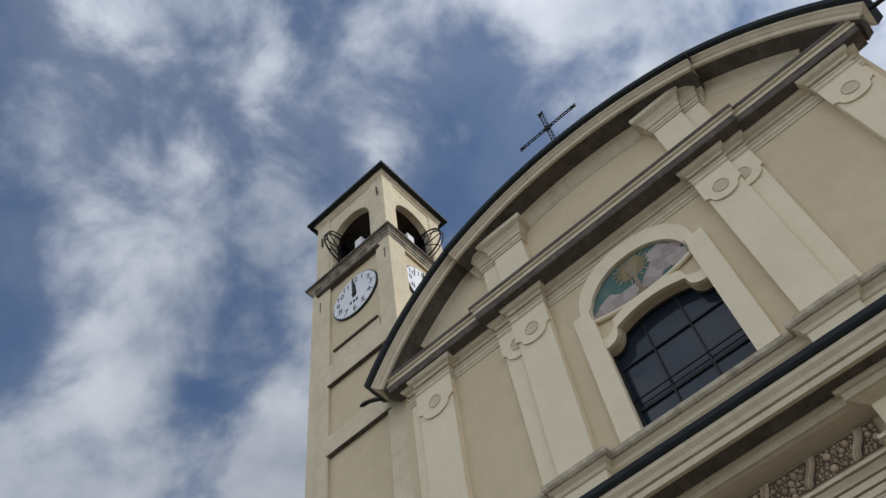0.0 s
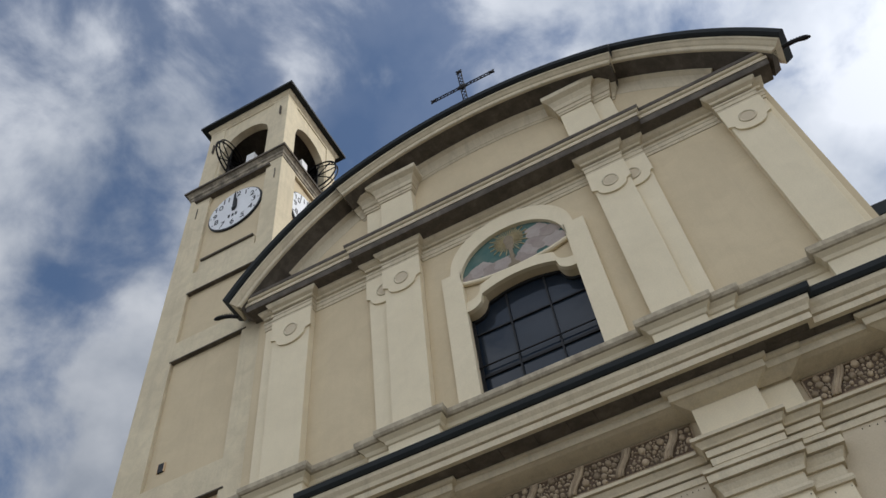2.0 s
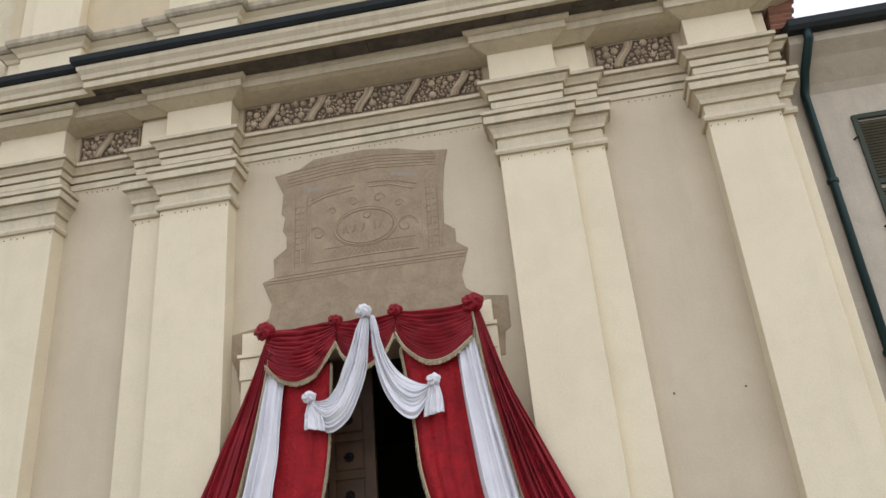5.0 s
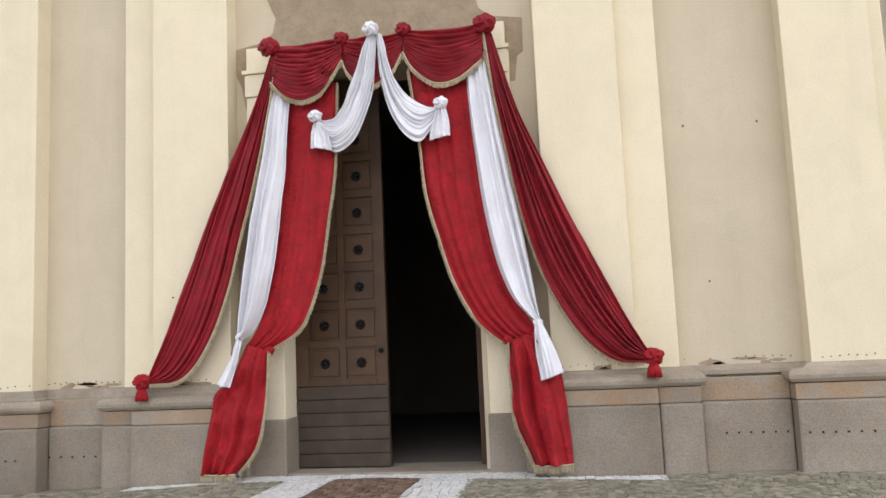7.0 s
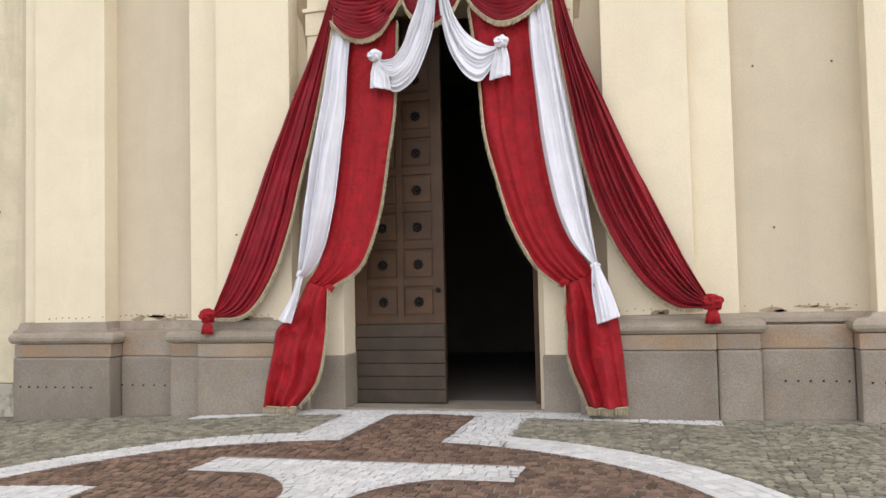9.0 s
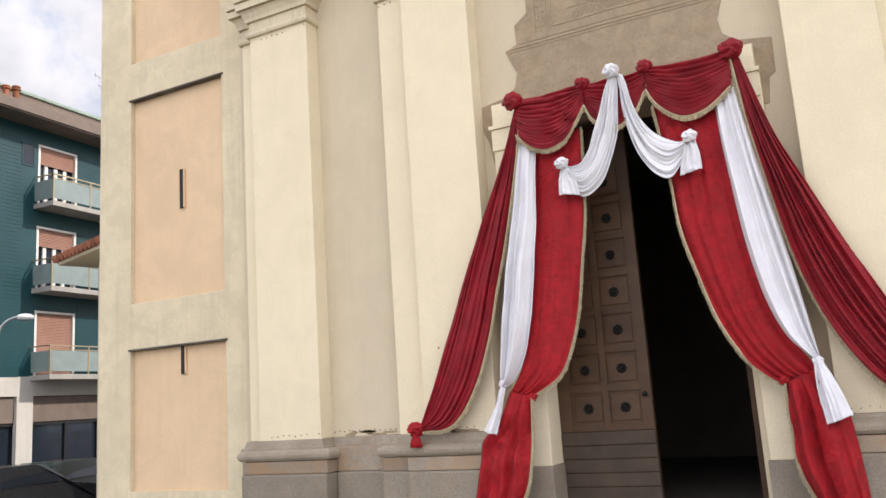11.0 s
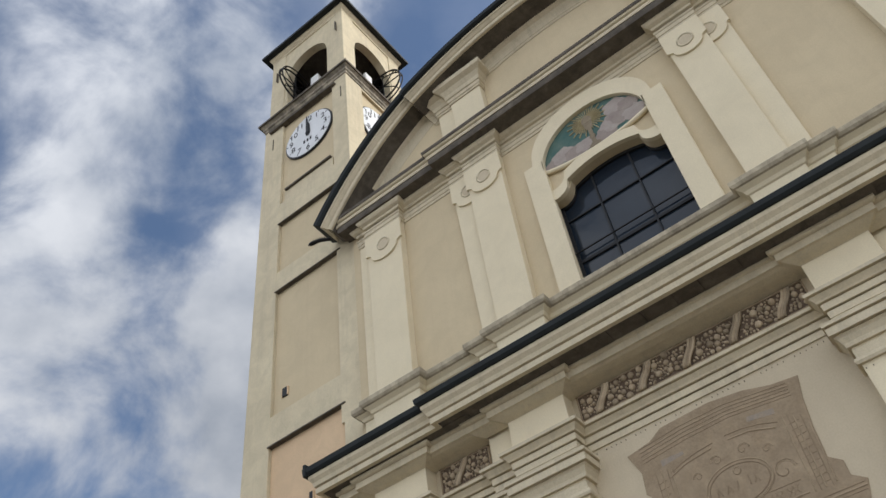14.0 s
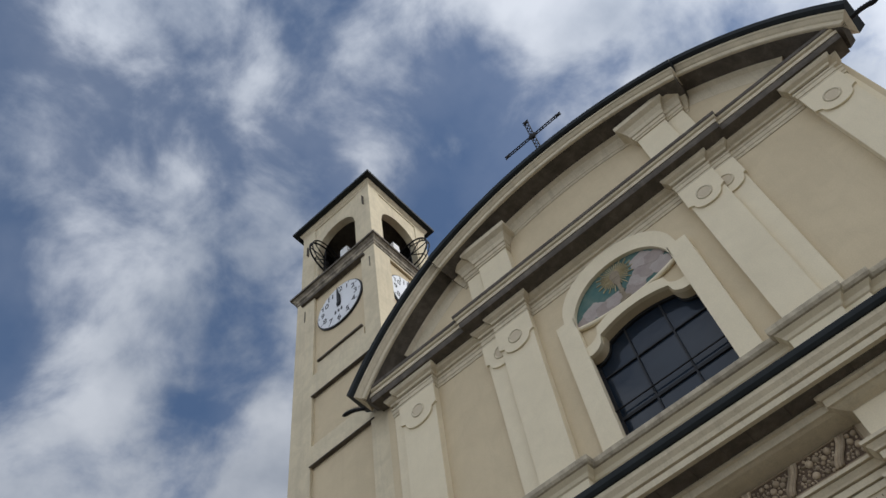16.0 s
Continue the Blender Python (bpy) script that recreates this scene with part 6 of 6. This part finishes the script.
# low tiled roof of a neighbouring house behind the tower
annex = thing("tiled_house", "small plastered house with a terracotta tiled roof", "house", at=(-16.2, 4.6, 0))
P1 = AO + Vector((-math.sin(radians(52.4)), math.cos(radians(52.4)), 0)) * 22
P2 = AO + Vector((-math.sin(radians(50.2)), math.cos(radians(50.2)), 0)) * 19.9
ax = (P2 - P1).normalized()
ay = Vector((-ax.y, ax.x, 0))
AX = Matrix(((ax.x, ay.x, 0, P1.x), (ax.y, ay.y, 0, P1.y), (0, 0, 1, 5.5), (0, 0, 0, 1)))
annex.matrix_world = Matrix.Translation((P1.x, P1.y, -0.6))
bpy.context.view_layer.update()
box_part("house_wall", 0.7, 6.0, 0.7, 4.0, -6.2, 0.0, HOUSE, annex, 0, "", AX)
box_part("roof_soffit", 0.0, 6.2, 0.0, 4.5, 0.0, 0.10, CREAM, annex, 0.02, "", AX)
bm = bmesh.new()
vs = [bm.verts.new(AX @ Vector(p)) for p in ((-0.05, -0.05, 0.1), (6.2, -0.05, 0.1), (6.2, 4.5, 0.1), (-0.05, 4.5, 0.1), (-0.05, 4.5, 1.2), (6.2, 4.5, 1.2))]
for f in ((0, 1, 2, 3), (0, 4, 5, 1), (0, 3, 4), (1, 5, 2), (3, 2, 5, 4)):
    bm.faces.new([vs[i] for i in f])
part("roof_deck", bm, ROOFB, annex)
for i in range(26):
    for j in range(5):
        bm = bmesh.new()
        x = 0.02 + i * 0.235
        tube(bm, [AX @ Vector((x, -0.12 + j * 0.45, 0.14 + j * 0.11)), AX @ Vector((x, 0.38 + j * 0.45, 0.14 + j * 0.11 + 0.12))], [0.105, 0.09], 6)
        part("roof_tile", bm, TERRA, annex)

# street lamp
LP = AO + Vector((-math.sin(math.radians(55.7)), math.cos(math.radians(55.7)), 0)) * 27
lamp = thing("street_lamp", "grey steel street lamp with a white curved head", "street lamp", at=(LP.x, LP.y, -0.8))
bm = bmesh.new()
side = Vector((math.cos(math.radians(55)), math.sin(math.radians(55)), 0))
pts = [LP + Vector((0, 0, -0.9)), LP + Vector((0, 0, 2.8)), LP + Vector((0, 0, 4.3))] + [LP + side * (0.55 * (1 - math.cos(t))) + Vector((0, 0, 4.3 + 0.55 * math.sin(t))) for t in steps(0.3, 1.5, 5)]
tube(bm, pts, [0.075, 0.06, 0.045, 0.04, 0.04, 0.04, 0.04, 0.04, 0.04], 10)
part("lamp_post", bm, STEEL, lamp, smooth=True)
bm = bmesh.new()
hc = pts[-1] + side * 0.18
blob(bm, hc, 0.24, 16, (1.0, 0.5, 0.42), Matrix.Rotation(math.radians(55), 3, "Z"))
part("lamp_head", bm, LAMPW, lamp, smooth=True)
bm = bmesh.new()
blob(bm, hc - Vector((0, 0, 0.05)), 0.19, 12, (1.0, 0.5, 0.4), Matrix.Rotation(math.radians(55), 3, "Z"))
part("lamp_lens", bm, FROST, lamp, smooth=True)


# parked cars
def car(at, turn, paint, label):
    c = thing("parked_car", label, "car", "cars parked in the street", at=at)
    m = Matrix.Translation(at) @ Matrix.Rotation(turn, 4, "Z")
    side = [(-2.0, 0.35), (-1.98, 0.75), (-1.85, 0.93), (-1.70, 0.98), (-1.42, 1.36), (-1.1, 1.45), (0.1, 1.45), (0.4, 1.38), (0.95, 0.98), (1.75, 0.86), (1.98, 0.68), (2.02, 0.35)]
    bm = bmesh.new()
    rows = []
    for w, k in ((-0.86, 0.0), (-0.80, 1.0), (0.80, 1.0), (0.86, 0.0)):
        rows.append([bm.verts.new(m @ Vector((x, w * (0.82 if (z > 1.05 and True) else 1.0), 0.18 + (z - 0.18) * (1.0 if k else 0.985)))) for x, z in side])
    for a, b in zip(rows, rows[1:]):
        for i in range(len(side)):
            j = (i + 1) % len(side)
            bm.faces.new((a[i], a[j], b[j], b[i]))
    bm.faces.new(rows[0]); bm.faces.new(rows[-1][::-1])
    part("car_body", bm, paint, c, smooth=False)
    for w in (-1, 1):
        bm = bmesh.new()
        o = [(-1.36, 1.02), (-1.18, 1.34), (0.12, 1.36), (0.40, 1.28), (0.72, 1.02)]
        a = [bm.verts.new(m @ Vector((x, w * (0.85 if z < 1.1 else 0.715), z))) for x, z in o]
        bm.faces.new(a)
        part("side_window", bm, GLASSM, c)
    for x0, z0, x1, z1, nm in ((-1.83, 0.97, -1.46, 1.34, "rear_window"), (0.44, 1.35, 0.93, 1.00, "windscreen")):
        bm = bmesh.new()
        off = -0.02 if x0 < 0 else 0.02
        bm.faces.new([bm.verts.new(m @ Vector(p)) for p in ((x0 + off, -0.62, z0 + 0.02), (x0 + off, 0.62, z0 + 0.02), (x1 + off, 0.56, z1 + 0.02), (x1 + off, -0.56, z1 + 0.02))])
        part(nm, bm, GLASSM, c)
    for x in (-1.25, 1.3):
        for w in (-1, 1):
            wm = m @ Matrix.Translation((x, w * 0.78, 0.31)) @ Matrix.Rotation(math.radians(90), 4, "X")
            bm = bmesh.new()
            turned(bm, [(0.24, -0.1), (0.30, -0.10), (0.315, -0.05), (0.315, 0.05), (0.30, 0.1), (0.24, 0.1)], wm, 24)
            wh = part("wheel", bm, RUBBER, c)
            bm = bmesh.new()
            turned(bm, [(0.05, -0.105), (0.20, -0.102), (0.22, 0.0), (0.20, 0.102), (0.05, 0.105)], wm, 20)
            part("rim", bm, STEEL, wh)
    for w in (-0.66, 0.66):
        bm = bmesh.new()
        box(bm, -2.02, -1.95, w - 0.13, w + 0.13, 0.70, 0.92, 0.015, m)
        part("tail_light", bm, REDL, c, "red tail light")
        bm = bmesh.new()
        box(bm, 1.92, 2.0, w - 0.15, w + 0.15, 0.58, 0.74, 0.015, m)
        part("headlight", bm, FROST, c)
    bm = bmesh.new()
    box(bm, -2.025, -1.985, -0.26, 0.26, 0.62, 0.74, 0, m)
    part("plate_bar", bm, WPAINT, c)


def polar(az, d):
    return (AO.x - math.sin(math.radians(az)) * d, AO.y + math.cos(math.radians(az)) * d)


cx, cy = polar(51.4, 25.0)
car((cx, cy, ground_z(cx)), math.radians(100), CARG, "dark green hatchback parked at the kerb")
cx, cy = polar(54.8, 21.5)
car((cx, cy, ground_z(cx)), math.radians(95), CARP, "dark blue car parked in the street")

# ---- house on the other side ----
house = thing("neighbour_house", "greyish rendered house with olive louvred shutters", "house", at=(9, 0.3, 0))
HY = 0.30
box_part("house_wall", 6.36, 14.0, HY, 8.0, -0.3, 8.75, HOUSE, house, 0)
bm = bmesh.new()
prof = [(HY, 8.40), (HY - 0.08, 8.52), (HY - 0.35, 8.80), (HY - 0.55, 8.95), (HY - 0.58, 9.10), (HY + 0.3, 9.15)]
a = [bm.verts.new((6.55, y, z)) for y, z in prof]
b = [bm.verts.new((14.2, y, z)) for y, z in prof]
for i in range(len(prof) - 1):
    bm.faces.new((a[i], a[i + 1], b[i + 1], b[i]))
bm.faces.new(a); bm.faces.new(b[::-1])
part("coved_cornice", bm, HOUSE, house, "coved plaster eaves")
bm = bmesh.new()
prof = [(HY - 0.56, 9.08), (HY - 0.72, 9.08), (HY - 0.76, 9.14), (HY - 0.76, 9.25), (HY - 0.60, 9.27), (HY + 0.5, 9.70), (HY + 0.5, 9.1)]
a = [bm.verts.new((6.55, y, z)) for y, z in prof]
b = [bm.verts.new((14.2, y, z)) for y, z in prof]
for i in range(len(prof)):
    j = (i + 1) % len(prof)
    bm.faces.new((a[i], a[j], b[j], b[i]))
bm.faces.new(a); bm.faces.new(b[::-1])
part("gutter", bm, SLATE, house, "dark metal gutter")
bm = bmesh.new()
tube(bm, [(6.80, HY - 0.66, 9.12), (6.80, HY - 0.64, 8.95), (6.73, HY - 0.30, 8.62), (6.70, HY - 0.10, 8.36), (6.70, HY - 0.09, 8.2), (6.70, HY - 0.09, 0.0)], 0.065, 12)
part("downpipe", bm, PIPE, house, "dark green rain downpipe", smooth=True)
for z in (2.0, 4.4, 6.9):
    bm = bmesh.new()
    turned(bm, [(0.078, -0.03), (0.082, 0.0), (0.078, 0.03)], Matrix.Translation((6.70, HY - 0.09, z)), 14)
    part("pipe_clamp", bm, PIPE, house)
for x0 in (7.24,):
    sh = thing("window_shutter", "olive green louvred window shutter", "shutter", at=(x0, HY - 0.05, 5.8))
    for q in ((x0, x0 + 0.07, 5.75, 7.92), (x0 + 0.63, x0 + 0.70, 5.75, 7.92)):
        box_part("shutter_stile", q[0], q[1], HY - 0.055, HY - 0.005, q[2], q[3], GREENS, sh, 0.005)
    for z in (5.75, 6.78, 7.85):
        box_part("shutter_rail", x0 + 0.07, x0 + 0.63, HY - 0.053, HY - 0.007, z, z + 0.075, GREENS, sh, 0.005)
    for i in range(42):
        z = 5.85 + i * 0.0475
        if abs(z - 6.80) > 0.05:
            bm = bmesh.new()
            box(bm, x0 + 0.06, x0 + 0.64, -0.022, 0.022, -0.005, 0.005, 0, Matrix.Translation((0, HY - 0.03, z)) @ Matrix.Rotation(radians(35), 4, "X"))
            part("shutter_slat", bm, GREENS, sh)
    for z in (6.15, 7.55):
        bm = bmesh.new()
        tube(bm, [(x0 - 0.05, HY, z), (x0 - 0.02, HY - 0.05, z), (x0 + 0.01, HY - 0.05, z)], 0.014, 6)
        part("shutter_hinge", bm, IRON, sh)
# side roof of the aisle showing past the front
aisle = thing("aisle_roof", "tiled aisle roof end with dark timber eaves", "roof", at=(7.0, 2.5, 12))
bm = bmesh.new()
box(bm, 6.16, 7.42, 0.35, 14, 12.62, 12.72, 0)
part("eaves_boards", bm, ROOFB, aisle)
for i in range(14):
    box_part("rafter", 6.16, 7.36, 0.45 + i * 0.6, 0.57 + i * 0.6, 12.48, 12.62, WORN_SHADE, aisle, 0)
box_part("fascia", 6.16, 7.46, 0.25, 0.35, 12.46, 12.74, SLATE, aisle, 0)
box_part("side_gutter", 7.40, 7.54, 0.25, 14, 12.52, 12.72, SLATE, aisle, 0)
for i in range(10):
    for j in range(9):
        bm = bmesh.new()
        tube(bm, [(6.40 + 0.01 * j, -0.16 + 0.1 * i, 9.38 + j * 0.085), (6.70 + 0.02 * j + 0.03 * ((i + j) % 2), -0.16 + 0.1 * i, 9.37 + j * 0.085)], [0.045, 0.05], 5)
        part("edge_brick", bm, BRICKR, aisle)

# ---- ground ----
bm = bmesh.new()
gx = [-400, -120, -60, -40, -30, -24, -20, -16, -12, -9, -7, -5, -3.5, -2, 0, 3, 6, 9, 14, 30, 80, 400]
gy = [-400, -100, -40, -20, -12, -6, 0, 3, 10, 40, 120, 400]
vv = [[bm.verts.new((x, y, ground_z(x) - 0.014)) for y in gy] for x in gx]
for i in range(len(gx) - 1):
    for j in range(len(gy) - 1):
        bm.faces.new((vv[i][j], vv[i + 1][j], vv[i + 1][j + 1], vv[i][j + 1]))
ground = tagged(part("ground", bm, JOINT), "sandy bed of the paved church square", "ground", kind="structure")

PC, PR = Vector((0.08, -5.62)), 3.93


def zone(x, y):
    """0 white, 1 brown, 2 grey, 3 ring: the inlaid pattern in front of the door."""
    d = math.hypot(x - PC.x, y - PC.y)
    if y > -0.42 - 0.145 * abs(x) and -3.2 < x < 3.42:
        return 0
    # white necks either side of a brown panel, from the door strip to the ring
    if y > -2.6 and d > PR - 0.53:
        if -1.13 < x < -0.53 or 0.57 < x < 1.22:
            return 0
        if -0.53 <= x <= 0.57:
            return 1
    if d > PR:
        return 2
    if d > PR - 0.53:
        return 3
    if -3.85 < y < -3.25 and -1.36 < x < 1.59:
        return 0
    if y <= -3.85:
        if -1.36 < x < 1.59 and math.hypot(x + 1.10, y + 4.75) > 0.99 and math.hypot(x - 1.38, y + 4.74) > 0.97:
            return 0
        if 2.14 < x < 2.76 and y < -4.41 and math.hypot(x - 1.63, y + 5.06) > 0.66:
            return 0
        if x < -1.78 and y < -4.52 and math.hypot(x + 1.15, y + 5.7) > 0.77:
            return 0
    return 1


rng = random.Random(8)


def sett(bm, x, y, a, w, l, h):
    c, s = math.cos(a), math.sin(a)
    z = ground_z(x)
    b = [(-w / 2, -l / 2), (w / 2, -l / 2), (w / 2, l / 2), (-w / 2, l / 2)]
    b = [(p + rng.uniform(-.004, .004), q + rng.uniform(-.004, .004)) for p, q in b]
    lo = [bm.verts.new((x + p * c - q * s, y + p * s + q * c, z - 0.03)) for p, q in b]
    hi = [bm.verts.new((x + (p * c - q * s) * 0.94, y + (p * s + q * c) * 0.94, z + h + rng.uniform(-.003, .003))) for p, q in b]
    bm.faces.new(hi)
    for i in range(4):
        j = (i + 1) % 4
        bm.faces.new((lo[i], lo[j], hi[j], hi[i]))


mats = (S_WHITE, S_BROWN, S_GREY)
labels = ("white marble setts of the inlaid pattern", "reddish brown porphyry setts", "grey-green setts laid in fans")
many = [bmesh.new() for _ in range(3)]
single = 0
pave = tagged(new("pavement"), "church square paved with inlaid stone setts", "pavement", kind="structure")
# straight courses for white and brown
y = -0.20
row = 0
while y > -9.5:
    x = -5.5 + (0.055 if row % 2 else 0.0)
    while x < 6.5:
        w = 0.105 + rng.uniform(-0.012, 0.012)
        hw, hl = w * 0.45, 0.0455
        cx = x + w / 2
        ks = {zone(cx + p, y + q) for p in (-hw, 0, hw) for q in (-hl, 0, hl)}
        under = y > -0.54 and abs(cx) > 1.95
        if under or ks <= {2, 3}:
            pass
        elif len(ks) == 1:
            k = ks.pop()
            if k == 0 and single < 290 and -1.9 < x < 2.0 and -3.4 < y < -0.38:
                bm = bmesh.new()
                sett(bm, cx, y, 0.0, w * 0.90, 0.091, 0.0)
                part("sett", bm, S_WHITE, pave)
                single += 1
            else:
                sett(many[k], cx, y, rng.uniform(-.05, .05), w * (0.93 if k == 0 else 0.82), 0.095 if k == 0 else 0.080, rng.uniform(-0.003, 0.004))
        else:
            # setts cut along the edge of the inlay
            n = 7
            z = ground_z(cx)
            for p in range(n):
                for q in range(n):
                    x0, x1 = cx - hw + 2 * hw * p / n, cx - hw + 2 * hw * (p + 1) / n
                    y0, y1 = y - hl + 2 * hl * q / n, y - hl + 2 * hl * (q + 1) / n
                    k = zone((x0 + x1) / 2, (y0 + y1) / 2)
                    if k < 2:
                        many[k].faces.new([many[k].verts.new(t) for t in ((x0, y0, z), (x1, y0, z), (x1, y1, z), (x0, y1, z))])
        x += w
    y -= 0.104
    row += 1
# concentric courses of the white ring
for c in range(5):
    r = PR - 0.053 - c * 0.106
    n = int(2 * math.pi * r / 0.125)
    for i in range(n):
        t = 2 * math.pi * (i + 0.5 * (c % 2)) / n
        px, py = PC.x + r * math.cos(t), PC.y + r * math.sin(t)
        if zone(px, py) == 3:
            sett(many[0], px, py, t, 0.104, 2 * math.pi * r / n * 0.95, 0.001)
# rows of arcs for the grey, all columns sharing their rows
AW_G, SAG = 1.12, 0.30
for row in range(-6, 138):
    for colm in range(-11, 13):
        x = colm * AW_G
        while x < (colm + 1) * AW_G - 0.03:
            w = rng.uniform(0.082, 0.112)
            u = (x + w / 2 - (colm + 0.5) * AW_G) / (AW_G / 2)
            px, py = x + w / 2, -0.30 - row * 0.094 - SAG * u * u
            x += w * math.cos(math.atan(SAG * 4 * u / AW_G))
            if zone(px, py) != 2 or py > -0.30 or (py > -0.53 and abs(px) < 6.3) or py < -12.8:
                continue
            if math.hypot(px - PC.x, py - PC.y) < PR + 0.045:
                continue
            sett(many[2], px, py, math.atan(-SAG * 4 * u / AW_G) + rng.uniform(-.07, .07), w * 0.86, 0.076, rng.uniform(-0.003, 0.005))
for b, m, lb, nm in zip(many, mats, labels, ("white_setts", "brown_setts", "grey_setts")):
    tagged(part(nm, b, m, pave, lb), kind="stuff")
# street beyond the tower
bm = bmesh.new()
vs = [bm.verts.new((x, y, ground_z(x) - 0.004)) for x, y in ((-13, -60), (-13, 60))] + [bm.verts.new((x, y, ground_z(x) - 0.004)) for x, y in ((-16, 60), (-16, -60), (-20, -60), (-20, 60), (-22.4, 60), (-22.4, -60))]
bm.faces.new((vs[0], vs[1], vs[2], vs[3]))
bm.faces.new((vs[3], vs[2], vs[5], vs[4]))
bm.faces.new((vs[4], vs[5], vs[6], vs[7]))
tagged(part("road", bm, ASPH), "dark asphalt street", "road", kind="structure")
